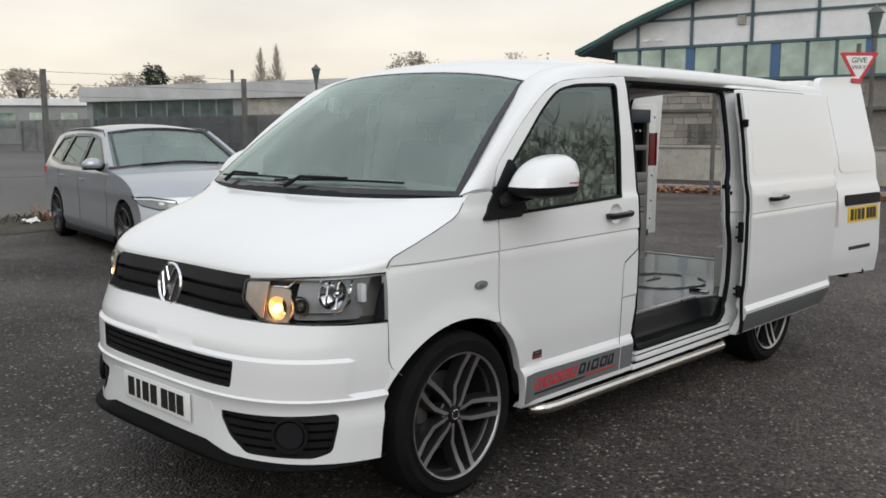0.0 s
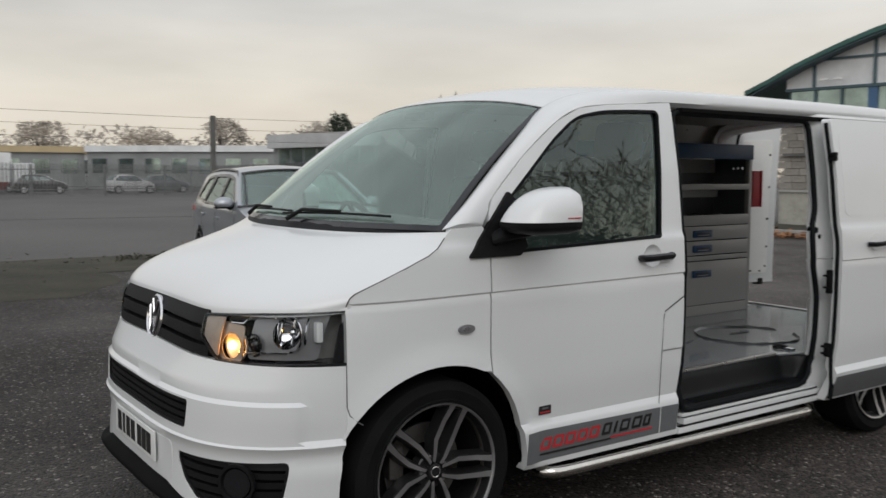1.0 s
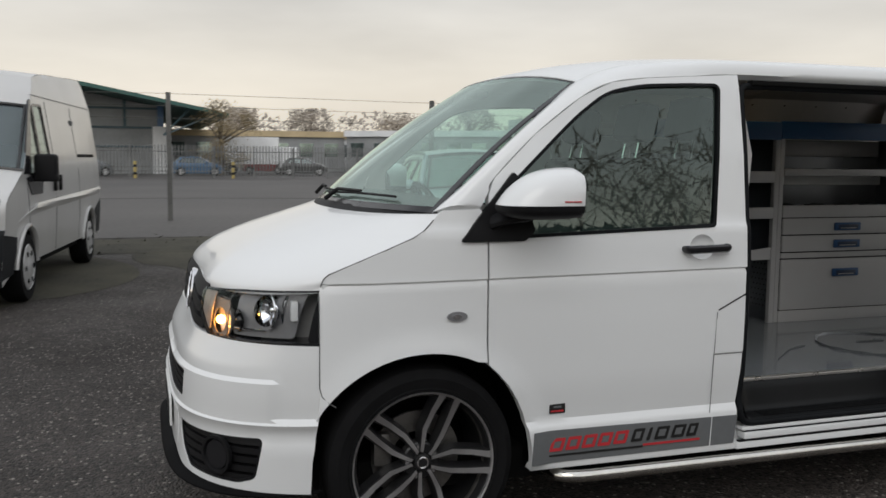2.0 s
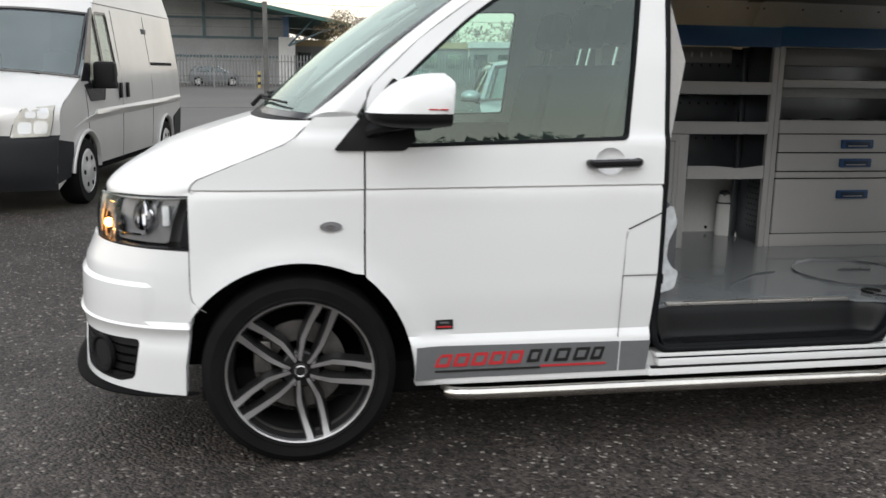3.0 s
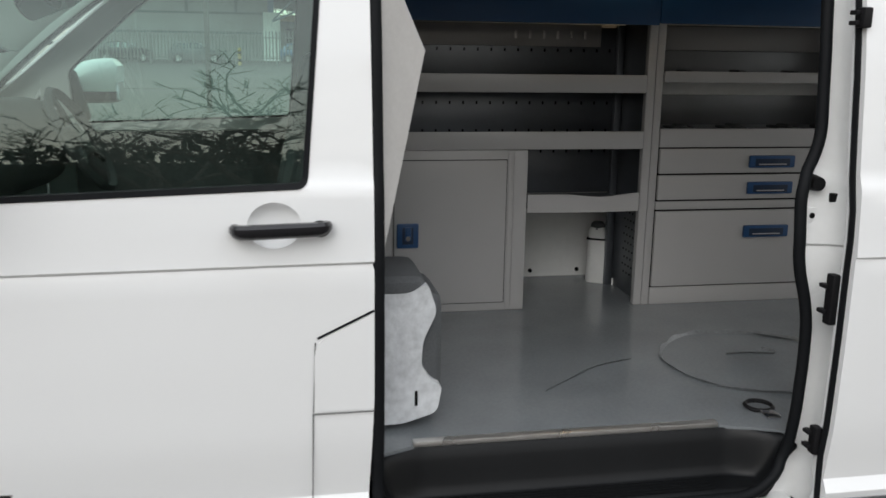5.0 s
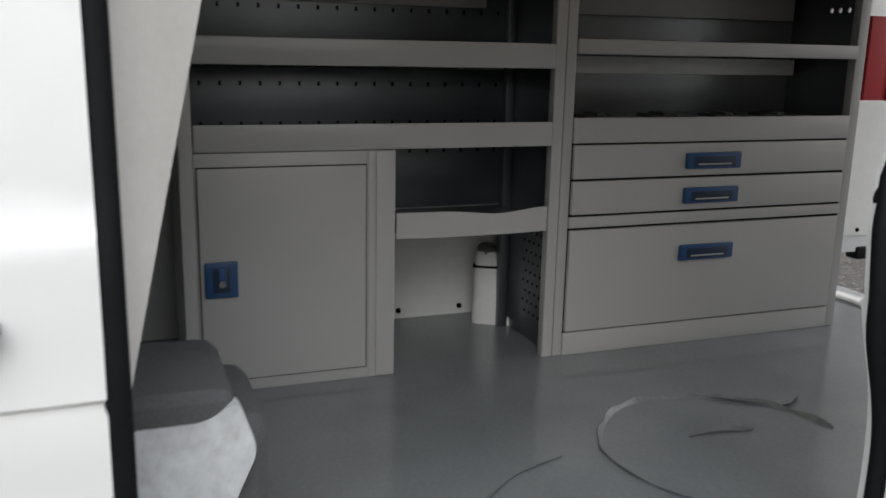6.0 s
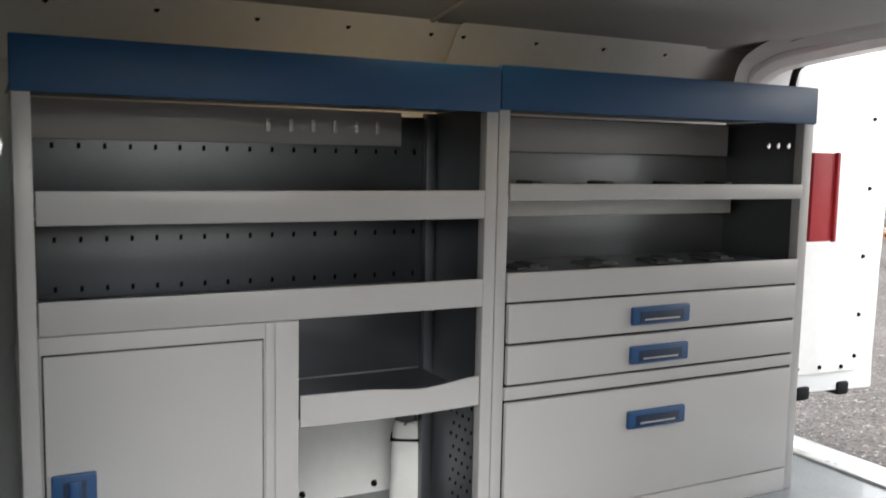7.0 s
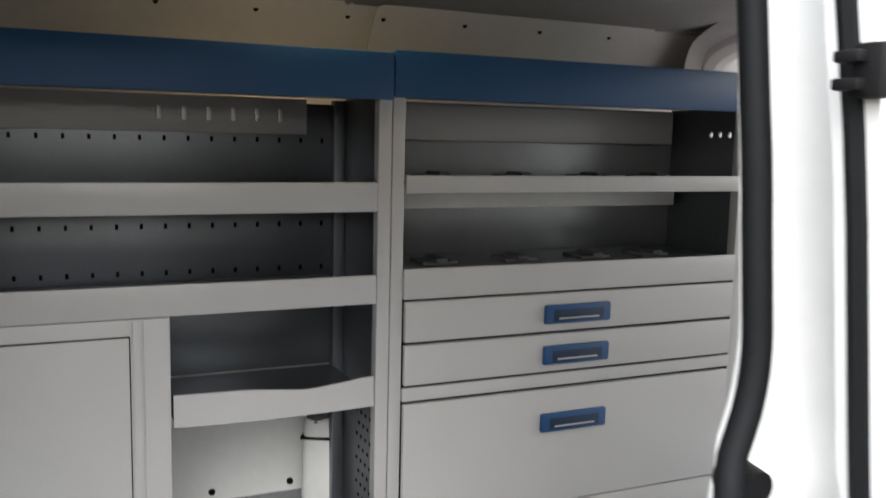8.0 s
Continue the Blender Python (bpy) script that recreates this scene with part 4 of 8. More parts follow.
# headlamps
for sgn in (1, -1):
    L = rounded([(sgn * along_x(.505), .943, .01), (sgn * along_x(.505), .86, .02), (sgn * along_x(.60), .790, .02), (sgn * along_x(.78), .787, .02), (sgn * along_y(-.37), .787, .008), (sgn * along_y(-.367), .972, .008), (sgn * along_x(.74), .962, .02)], .02)
    hl = part("headlamp", panel(L, nose, .012, grid=.05, base=.11), M_MATTE, van, "clear headlamp with lit amber indicator" if sgn > 0 else "clear headlamp, amber indicator lit")
    part("lamp_wall", panel(shrink(L, -.001), nose, .11, holes=[shrink(L, .006)], grid=.04, base=.002), M_GLOSSBLACK, hl)
    # white paint stands in for the bright reflection off the bulb shield
    part("bulb_shield", box((-.014, -.012, -.034), (.014, .012, .034), .005), M_JAMB, hl, "bulb shield with its bright reflection painted white").matrix_basis = Matrix.Translation(nose(sgn * along_x(.872), .898, .028))
    for z0 in (.822,):
        part("chrome_strip", sweep([nose(sgn * along_x(x), z0 + .02 * (x - .7), .034) for x in (.67, .72, .77, .82)], .004, 6), M_CHROME, hl)
    part("lamp_wedge", panel(rounded([(sgn * along_x(.893), .795), (sgn * along_y(-.372), .795), (sgn * along_y(-.372), .965), (sgn * along_x(.90), .960)], .01), nose, .02, grid=.04, base=.018), M_GLOSSBLACK, hl, "black outer lamp corner")
    ln = part("lens", facing(panel(L, nose, 0.0, grid=.04, base=.001), Vector((sgn * .5, -1, 0))), M_LENS, hl, "clear lens")
    ln.visible_shadow = False
    def bowl_at(x, z, r, deep, mat, nm, bulb=None):
        o = nose(sgn * along_x(x), z, .040)
        axis = Vector((sgn * .25, -1, 0)).normalized()
        prof = [(-deep * (1 - (k / 8) ** 2), max(.001, r * k / 8)) for k in range(9)] + [(.002, r + .006), (-.004, r + .006)]
        b = part(nm, spin(prof, 28, "z"), mat, hl)
        b.matrix_basis = Matrix.Translation(o) @ axis.to_track_quat("Z", "Y").to_matrix().to_4x4()
        if bulb:
            bb = bmesh.new()
            bmesh.ops.create_uvsphere(bb, u_segments=14, v_segments=10, radius=bulb[0], matrix=Matrix.Translation((0, 0, .016 if bulb[1] is M_AMBER else -deep * .4)))
            part("bulb", bb, bulb[1], b)
        return b
    bowl_at(.652, .845, .054, .045, M_BOWL, "indicator_bowl", (.016, M_AMBER))
    bowl_at(.818, .893, .062, .055, M_REFLECTOR, "main_bowl", (.016, M_REFLECTOR))
    bowl_at(.722, .848, .034, .030, M_GLOSSBLACK, "side_bowl", (.022, M_GLOSSBLACK))
    ring_hole = lambda x, z, r: [(sgn * along_x(x) + r * math.cos(a), z + r * math.sin(a)) for a in np.linspace(0, 2 * math.pi, 24, endpoint=False)]
    part("indicator_shroud", panel(rounded([(sgn * along_x(.53), .815), (sgn * along_x(.60), .792), (sgn * along_x(.695), .792), (sgn * along_x(.695), .915), (sgn * along_x(.545), .925)], .02), nose, .004, holes=[ring_hole(.645, .842, .045)], grid=.04, base=.022), M_WARMBOWL, hl, "satin indicator reflector tinted with the bulb's glow")
    part("inner_reflector", panel(rounded([(sgn * along_x(.513), .868), (sgn * along_x(.598), .800), (sgn * along_x(.612), .94), (sgn * along_x(.513), .936)], .012), nose, .004, grid=.03, base=.011), M_SATIN, hl, "satin end of the lamp chamber")
    part("shroud_rim", sweep([nose(sgn * along_x(x), z, .030) for x, z in ((.548, .85), (.556, .918), (.62, .920), (.68, .921), (.70, .948))], .004, 6), M_CHROME, hl)
    part("reflector_plate", panel(rounded([(sgn * along_x(.70), .80), (sgn * along_x(.875), .80), (sgn * along_x(.885), .958), (sgn * along_x(.715), .948)], .02), nose, .004, holes=[ring_hole(.814, .893, .057), ring_hole(.722, .846, .03)], grid=.04, base=.042), M_SHROUD, hl)
    for k in range(4):
        x = .775 + .026 * k
        part("reflector_step", sweep([nose(sgn * along_x(x), z, .046 + .012 * math.sin(3 * k + 30 * z)) for z in (.845, .87, .90, .925, .943)], .0045, 5), M_REFLECTOR, hl)

# ---- wheels ----
def wheel(parent, m, R=.344, width=.245, label="twin-spoke dark alloy wheel with polished faces"):
    """Axis along local x, the outer face towards +x."""
    w = part("wheel", spin([(-width / 2, R * .80), (-width / 2 - .004, R * .90), (-width / 2 + .02, R * .985), (-width / 4, R), (width / 4, R), (width / 2 - .02, R * .985), (width / 2 + .004, R * .90), (width / 2 - .003, R * .80)], 64, "x"), M_TYRE, parent, label)
    w.matrix_basis = m
    x, q = width / 2, .755 * R
    part("side_wall", spin([(x - .004, R * .80), (x + .002, R * .79), (x - .004, q), (x - .02, q)], 64, "x"), M_TYRE, w)
    part("rim", spin([(-x, q), (x - .012, q), (x - .004, q - .002), (x - .010, q - .012), (x - .045, q - .022), (-x, q - .028)], 64, "x"), M_ANTHRACITE, w)
    part("rim_edge", spin([(x - .012, q + .002), (x + .001, q), (x - .001, q - .006), (x - .012, q - .010)], 64, "x"), M_POLISHED, w, "polished rim edge")
    part("barrel_step", spin([(x - .036, q - .018), (x - .046, q - .024), (x - .060, q - .024)], 64, "x"), M_DISC, w)
    for k in range(5):
        for sgn in (1, -1):
            a0 = 2 * math.pi * k / 5 - .07
            face, body = bmesh.new(), bmesh.new()
            st = [(.034, .004, .013, .030), (.062, .012, .015, .028), (.112, .023, .019, .034), (.185, .022, .020, .024), (.238, .018, .024, .010), (.252, .019, .028, .006)]
            rows_f, rows_b = [], []
            for r, off, hw, dep in st:
                rad = Vector((0, math.cos(a0), math.sin(a0)))
                tan = Vector((0, -math.sin(a0), math.cos(a0)))
                c = rad * r + tan * sgn * (off + .012)
                xo = x - dep
                rows_f.append([c + tan * (hw * .46) + Vector((xo, 0, 0)), c - tan * (hw * .46) + Vector((xo, 0, 0))])
                rows_b.append([c + tan * hw * .64 + Vector((xo - .001, 0, 0)), c - tan * hw * .64 + Vector((xo - .001, 0, 0)), c - tan * hw + Vector((xo - .05, 0, 0)), c + tan * hw + Vector((xo - .05, 0, 0))])
            fv = [[face.verts.new(p) for p in row] for row in rows_f] 
            for i in range(len(st) - 1):
                face.faces.new((fv[i][0], fv[i][1], fv[i + 1][1], fv[i + 1][0]))
            ext = bmesh.ops.extrude_face_region(face, geom=face.faces[:])
            for v in [g for g in ext["geom"] if isinstance(g, bmesh.types.BMVert)]:
                v.co.x += .002
            bmesh.ops.recalc_face_normals(face, faces=face.faces)
            bv = [[body.verts.new(p) for p in row] for row in rows_b]
            for i in range(len(st) - 1):
                for j in range(4):
                    body.faces.new((bv[i][j], bv[i][(j + 1) % 4], bv[i + 1][(j + 1) % 4], bv[i + 1][j]))
            body.faces.new(bv[0]), body.faces.new(list(reversed(bv[-1])))
            bmesh.ops.recalc_face_normals(body, faces=body.faces)
            sp = part("spoke", body, M_ANTHRACITE, w)
            part("spoke_face", face, M_POLISHED, sp)
    part("hub", spin([(x - .045, .001), (x - .045, .062), (x - .05, .068), (x - .09, .07)], 32, "x"), M_ANTHRACITE, w)
    part("hub_cap", spin([(x - .024, .001), (x - .022, .022), (x - .025, .030), (x - .05, .032)], 24, "x"), M_ANTHRACITE, w)
    part("cap_ring", spin([(x - .0215, .016), (x - .0205, .019), (x - .0215, .022), (x - .024, .020)], 24, "x", close=True), M_CHROME, w)
    for k in range(5):
        a = 2 * math.pi * k / 5 - .07 + math.pi / 5
        part("bolt", cyl((x - .05, .052 * math.cos(a), .052 * math.sin(a)), (x - .034, .052 * math.cos(a), .052 * math.sin(a)), .011, segs=6), M_CHROME, w)
    part("brake_disc", spin([(0, .09), (.0, .165), (.012, .165), (.012, .09)], 40, "x"), M_DISC, w)
    part("brake_caliper", box((-.01, -.165, -.02), (.045, -.10, .10), .015), M_DISC, w)
    return w


for yc in (0.0, 3.0):
    for sx in (1, -1):
        wheel(van, pose(sx * .815, yc, .344, 0, 0, 0 if sx > 0 else 180))
        deep_x, wide_r, lip_x = (.55, .44, .882) if yc == 0 else (.74, .41, .914)
        liner = spin([(sx * lip_x, .405), (sx * (lip_x - .05), wide_r), (sx * deep_x, wide_r), (sx * (deep_x - .02), .10)], 40, "x", (0, yc, .345))
        bmesh.ops.delete(liner, geom=[v for v in liner.verts if v.co.z < .22], context="VERTS")
        part("wheel_arch", liner, M_HOLE, van, "black wheel arch liner")

# ---- flank around the side opening, quarter panels ----
REAR_ARCH = [(3.0 + .43 * math.cos(a), .33 + .415 * math.sin(a)) for a in np.linspace(math.pi + .1, -.1, 20)]
quarter_out = [(1.286, .280)] + [(2.55, .280)] + REAR_ARCH + [(3.90, .30), (3.93, .60), (3.945, 1.17), (3.90, 1.745), (2.6, 1.752), (1.286, 1.752)]
AP = rounded([(1.314, .372, .07), (2.25, .372, .09), (2.335, .47, .10), (2.340, .74, .08), (2.334, .855, .05), (2.296, .965, .05), (2.289, 1.150, .045), (2.340, 1.255, .05), (2.341, 1.45, .1), (2.352, 1.715, .06), (1.314, 1.715, .04)], .06)
def jamb(y, z, d):
    k = min(1.0, max(0.0, (y - 2.37) / .09))
    return flank(1, -.046 + .046 * k, .3)(y, z, d)
part("side_panel", panel(quarter_out, jamb, .018, holes=[shrink(AP, -.032)], grid=.05, rows=SIDE_ROWS), M_JAMB, van, "white body side round the open doorway")
part("side_panel", panel([(1.312, .280)] + quarter_out[1:], flank(-1), .03, grid=.08, rows=SIDE_ROWS), M_WHITE, van, "white closed body side")
seal = [flank(1, -.012)(y + (.008 if y > 2 else 0), z, 0) for y, z in resample(shrink(AP, .002), .04)]
part("door_seal", sweep(seal, .0138, 12, closed=True), M_RUBBER, van, "thick black rubber door seal")
# sill with slide rail, side tube
part("sill", panel([(.41, .277), (2.38, .273), (2.40, .300), (.41, .300)], flank(1, -.004), .05, grid=.06), M_WHITE, van, "white sill")
part("slide_rail", box((.93, 1.31, .3045), (.9485, 2.42, .3115), .002), M_BLACK, van, "black lower door rail")
part("rail_step", box((.90, 1.335, .313), (.9475, 2.40, .340), .004), M_WHITE, van, "white step of the door rail")
part("rail_slot", box((.88, 1.34, .3405), (.9420, 2.38, .3490), .002), M_RUBBER, van, "dark slot of the door rail")
part("sill_lip", box((.86, 1.325, .3475), (.9450, 2.36, .3625), .005), M_WHITE, van, "white lip of the door sill")
for sx in (1, -1):
    tube = curve_through([(sx * .84, .515, .246), (sx * .91, .525, .245), (sx * .948, .58, .244), (sx * .955, .75, .243), (sx * .955, 1.4, .240), (sx * .955, 2.15, .236), (sx * .945, 2.29, .235), (sx * .90, 2.35, .236), (sx * .84, 2.36, .238)], 6)
    tb = part("side_bar", sweep(tube, .024, 20), M_STEEL, van, "polished steel side bar")
    for y in (.75, 1.45, 2.1):
        part("bracket", box((min(sx * .70, sx * .92), y - .02, .205), (max(sx * .70, sx * .92), y + .02, .225), .004), M_BLACK, tb)
part("underbody", box((-.80, -.35, .20), (.80, 3.85, .33), .02), M_HOLE, van, "dark underbody")
part("engine_bay", box((-.70, -.62, .30), (.70, .10, .92), .05), M_HOLE, van)

# ---- sliding door, slid back along the side ----
SDo = rounded([(2.368, .283, .01), (3.66, .283, .03), (3.68, .60, .02), (3.69, 1.0, .02), (3.675, 1.40, .02), (3.62, 1.722, .03), (2.368, 1.722, .03)], .02)
def slid(out):
    """The slid door's face; its foot tucks in."""
    base_face = flank(1, out, 0)
    return lambda y, z, d: base_face(y, z, d + .055 * max(0.0, (.425 - z) / .14) ** 1.2)
sd = part("sliding_door", panel(SDo, slid(.105), .05, grid=.05, rows=SIDE_ROWS), M_WHITE, van, "white sliding door slid fully back")
edge = [flank(1, .085)(2.367, z, 0) for z in np.linspace(.30, 1.70, 20)]
part("edge_seal", sweep([p + Vector((-.006, .006, 0)) for p in edge], .0125, 8), M_RUBBER, sd, "black seal down the door edge")
bm = sweep(curve_through([(1.060, 2.60, 1.083), (1.094, 2.62, 1.084), (1.10, 2.70, 1.087), (1.096, 2.775, 1.088), (1.060, 2.80, 1.088)], 5), .0115, 10, squash=1.35)
part("door_handle", bm, M_GLOSSBLACK, sd, "black pull handle")
part("handle_bowl", panel([(2.68 + .055 * math.cos(a), 1.087 + .052 * math.sin(a)) for a in np.linspace(0, 2 * math.pi, 28, endpoint=False)], flank(1, .107), .004, grid=.03), M_WHITE, sd)
part("decal_stripe", panel([(2.376, .295), (3.655, .295), (3.66, .418), (2.376, .418)], slid(.109), .004, grid=.03), M_DECAL, sd, "grey stripe along the door foot")
part("pressing", panel(rounded([(2.42, 1.23), (3.52, 1.23), (3.48, 1.66), (2.42, 1.66)], .05), flank(1, .1065, 0), .003, grid=.05), M_WHITE, sd, "raised blank window panel")
for z, h in ((.55, .035), (.90, .06), (1.53, .022)):
    ct = part("door_catch", box((.985, 2.350, z - h), (1.014, 2.371, z + h), .005), M_BLACK, sd, "black door catch")
    for k in (-.5, .5):
        part("catch_prong", box((.974, 2.340, z + k * h - .005), (1.0, 2.356, z + k * h + .005), .003), M_BLACK, ct)
# pillar fittings behind the opening
part("outer_quarter", panel([(2.47, .40), (3.85, .74), (3.93, .60), (3.945, 1.17), (3.90, 1.745), (2.50, 1.75)], flank(1), .03, grid=.06, rows=SIDE_ROWS), M_WHITE, van, "white rear quarter panel")
part("sill_strip", box((.90, 1.30, .276), (.947, 2.40, .3035), .004), M_WHITE, van, "white sill strip")
part("buffer", cyl((.885, 2.347, 1.157), (.925, 2.347, 1.157), .021, .016, 16), M_BLACK, van, "round rubber door buffer")
br = part("lock_bracket", box((.890, 2.384, 1.112), (.918, 2.408, 1.134), .003), M_BLACK, van, "black lock bracket")
part("bracket_plate", box((.890, 2.402, 1.087), (.912, 2.420, 1.160), .004), M_BLACK, br)
st2 = part("striker_plate", box((.895, 2.330, 1.060), (.9085, 2.384, 1.100), .004), M_JAMB, van, "white striker plate")
part("striker_hole", cyl((.907, 2.347, 1.080), (.910, 2.347, 1.080), .007, segs=12), M_HOLE, st2)
part("jamb_slot", box((.895, 2.375, 1.010), (.9095, 2.418, 1.026), .002), M_HOLE, van, "dark slot in the door pillar")
part("upper_rail", box((.835, 1.36, 1.715), (.872, 3.5, 1.735), .004), M_HOLE, van)

# ---- rear: frame and two open doors ----
part("rear_header", box((-.80, 3.75, 1.785), (.80, 3.86, 1.835), .015), M_JAMB, van, "white rear door header")
part("rear_sill", box((-.86, 3.735, .30), (.86, 3.93, .495), .03), M_WHITE, van, "white rear bumper and sill")
part("rear_strip", box((-.72, 3.700, .508), (.72, 3.730, .520), .003), M_ALU, van, "aluminium strip at the rear floor edge")
for sx in (1, -1):
    part("rear_pillar", panel([(3.76, .5), (3.90, .5), (3.905, 1.17), (3.87, 1.75), (3.74, 1.75)], flank(sx, -.03), .09, grid=.1), M_JAMB, van, "white rear pillar")


def rear_door(sx, angle, hx, hy, swell, wide=1.0, lift=0.0):
    """Hinged at the corner; local y runs along the door from the hinge, local x is its outer side."""
    hinge = Matrix.Translation((hx, hy, 0)) @ pose(0, 0, 0, 0, 0, angle)
    def face(v, z, d):
        lean = float(np.interp(z, [.4, .6, .95, 1.05, 1.13, 1.30, 1.83], swell))
        return hinge @ Vector((sx * (lean - d), v * wide, z + lift * max(0.0, (.95 - z) / .5)))
    line = rounded([(.03, .47, .03), (.83, .43, .02), (.84, 1.0, .01), (.84, 1.84, .03), (.80, 1.895, .05), (.15, 1.86, .08), (.03, 1.60, .1), (.02, 1.0, .05)], .04)
    notch = [rounded([(.045, .80), (.12, .80), (.12, 1.10), (.045, 1.10)], .02)] if sx > 0 else []
    d = part("rear_door", panel(line, face, .05, holes=notch, grid=.05, rows=(1.05, 1.13)), M_WHITE, van, "white rear door swung wide open")
    inner = rounded([(.10, .56), (.72, .54), (.72, 1.02), (.72, 1.72), (.22, 1.70), (.12, 1.25)], .06)
    pn = part("inner_panel", panel(inner, face, .006, grid=.08, base=.05), M_WALL, d, "white lining board with dark studs")
    for v, z in ((.14, .60), (.30, .585), (.45, .58), (.60, .57), (.69, .62), (.70, .85), (.70, 1.1), (.70, 1.35), (.68, 1.6), (.14, .85), (.14, 1.1)):
        q = [face(v, z, .055), face(v, z, .063)]
        part("stud", cyl(q[0], q[1], .009, .006, 8), M_HOLE, pn)
    for v in (.35, .62):
        q = face(v, .455, .03)
        part("bump_stop", box(q - Vector((.03, .03, .03)), q + Vector((.03, .03, .02)), .01), M_BLACK, d)
    return d, face, hinge


near_door, face, hinge = rear_door(1, -4, .885, 3.77, [.10, .125, .115, .105, .075, .055, -.085])
def on_door(v0, v1, z0, z1, thick, mat, nm, lab="", par=None, r=.02, base=None):
    return part(nm, panel(rounded([(v0, z0), (v1, z0), (v1, z1), (v0, z1)], r), face, thick, grid=.05, base=-thick + .002 if base is None else base), mat, par or near_door, lab)
on_door(.22, .82, .955, 1.03, .012, M_BLACK, "plate_hood", "black strip over the plate")
on_door(.20, .76, 1.19, 1.74, .006, M_WHITE, "pressing", "raised blank window panel", r=.06)
pl = on_door(.27, .79, .83, .94, .006, M_PLATEY, "rear_plate", "yellow rear number plate with dark bars", r=.005)
for k, w in ((-.195, .05), (-.135, .03), (-.075, .05), (-.010, .05), (.075, .05), (.135, .05), (.195, .05)):
    on_door(.53 + k - w / 2, .53 + k + w / 2, .845, .925, .008, M_INK, "plate_bar", par=pl, r=.001)
for k in range(11):
    on_door(.30 + k * .034, .326 + k * .034, .63, .655, .005, M_INK, "name_bar", r=.001)
on_door(.66, .83, 1.845, 1.877, .012, M_REDBOX, "brake_light", "red high brake light")
far_door, face, hinge = rear_door(-1, 0, -.775, 3.76, [.01, .016, .015, .016, .012, .008, -.02], .77, .16)
tl = part("tail_lamp", panel(rounded([(3.74, .80), (3.88, .80), (3.89, 1.12), (3.76, 1.12)], .02), flank(1, .004), .03, grid=.06), M_TAIL, van, "dark red tail lamp at the rear corner")

# ---- load floor, step well, inner walls, lining ----
part("load_floor", panel([(1.25, -.80), (3.72, -.80), (3.72, .86), (2.36, .86), (2.215, .805), (1.42, .805), (1.30, .86), (1.25, .86)], lambda y, x, d: Vector((x, y, .512 - d)), .03, grid=.2), M_FLOOR, van, "worn grey vinyl load floor")
part("floor_strip", box((.788, 1.415, .508), (.812, 2.21, .522), .003), M_ALU, van, "aluminium edge strip")
def wellfn(u, v):
    y = 1.30 + 1.06 * u
    x0 = float(np.interp(y, [1.30, 1.43, 2.23, 2.36], [.862, .808, .808, .862]))
    x = x0 + (.932 - x0) * v
    rb = max(0.0, 1 - (x - x0) / .04)
    re = max(0.0, 1 - min(y - 1.30, 2.36 - y) / .075)
    k = min(1.0, math.hypot(rb, re))
    k = k * k * (3 - 2 * k)
    return (x, y, .392 + .114 * k - .014 * max(0.0, (v - .85) / .15) * (1 - k))
part("step_well", patch(wellfn, 60, 18, .01), M_WELL, van, "black moulded step well", angle=50)
for k in range(5):
    part("step_rib", box((.855 + k * .014, 1.45, .392), (.859 + k * .014, 2.16, .3955), .0015), M_WELL, van)
# inner far wall with boards
def inner(sx):
    return lambda y, z, d: Vector((sx * (body_x(max(y, .3), z) - (.062 if sx > 0 else .185)) - sx * d, y, z))
part("inner_wall", panel([(1.25, .50), (3.88, .50), (3.88, 1.60), (1.25, 1.60)], inner(-1), .02, grid=.15), M_WALL, van, "white painted inner wall")
def upper(y, z, d):
    k = (z - 1.69) / .14
    return Vector((-(.775 - .10 * k - d), y, z))
part("upper_wall", panel([(1.25, 1.66), (3.88, 1.66), (3.88, 1.84), (1.25, 1.84)], lambda y, z, d: upper(y, z, d - .02), .01, grid=.15), M_WALL, van)
for y0, y1, first, count in ((1.36, 2.515, 1.553, 5), (2.57, 3.46, 2.595, 4)):
    ub = part("upper_board", panel(rounded([(y0, 1.64), (y1, 1.64), (y1, 1.80), (y0, 1.80)], .03), upper, .008, grid=.1), M_WALL, van, "white upper lining board with studs")
    for k in range(count):
        q = upper(first + .236 * k, 1.766, 0)
        part("stud", cyl(q, q + Vector((.008, 0, .001)), .009, .007, 8), M_HOLE, ub)
for y0, y1, z0, z1 in ((1.46, 1.98, .520, 1.0), (2.005, 2.375, .520, 1.10), (2.5, 3.3, .520, 1.10)):
    wb = part("wall_board", panel(rounded([(y0, z0), (y1, z0), (y1, z1), (y0, z1)], .02), inner(-1), .012, grid=.12, base=.012), M_WALL, van, "white lining board with dark studs")
    for k in range(int((y1 - y0 - .03) / .206) + 1):
        q = inner(-1)(y1 - .023 - .206 * k, .538, .02)
        part("stud", cyl(q, q + Vector((.012, 0, 0)), .010, .008, 8), M_HOLE, wb)
for k, z in enumerate((.62, .80, .98, 1.2)):
    q = inner(-1)(1.40, z, .004)
    part("stud", cyl(q, q + Vector((.012, 0, 0)), .012, .009, 8), M_HOLE, van)
def lining(u, v):
    f = 2 * u - 1
    y = 1.30 + 2.58 * v
    return (f * .755, y, 1.800 + (roof_z(y) - .028 - 1.800) * (1 - f * f))
part("roof_lining", patch(lining, 24, 30, .012), M_LINER, van, "dark grey roof lining", angle=60)
part("lining_edge", sweep([(-.75, y, 1.802) for y in (1.25, 2.0, 3.0, 3.85)], .012, 8), M_JAMB, van)
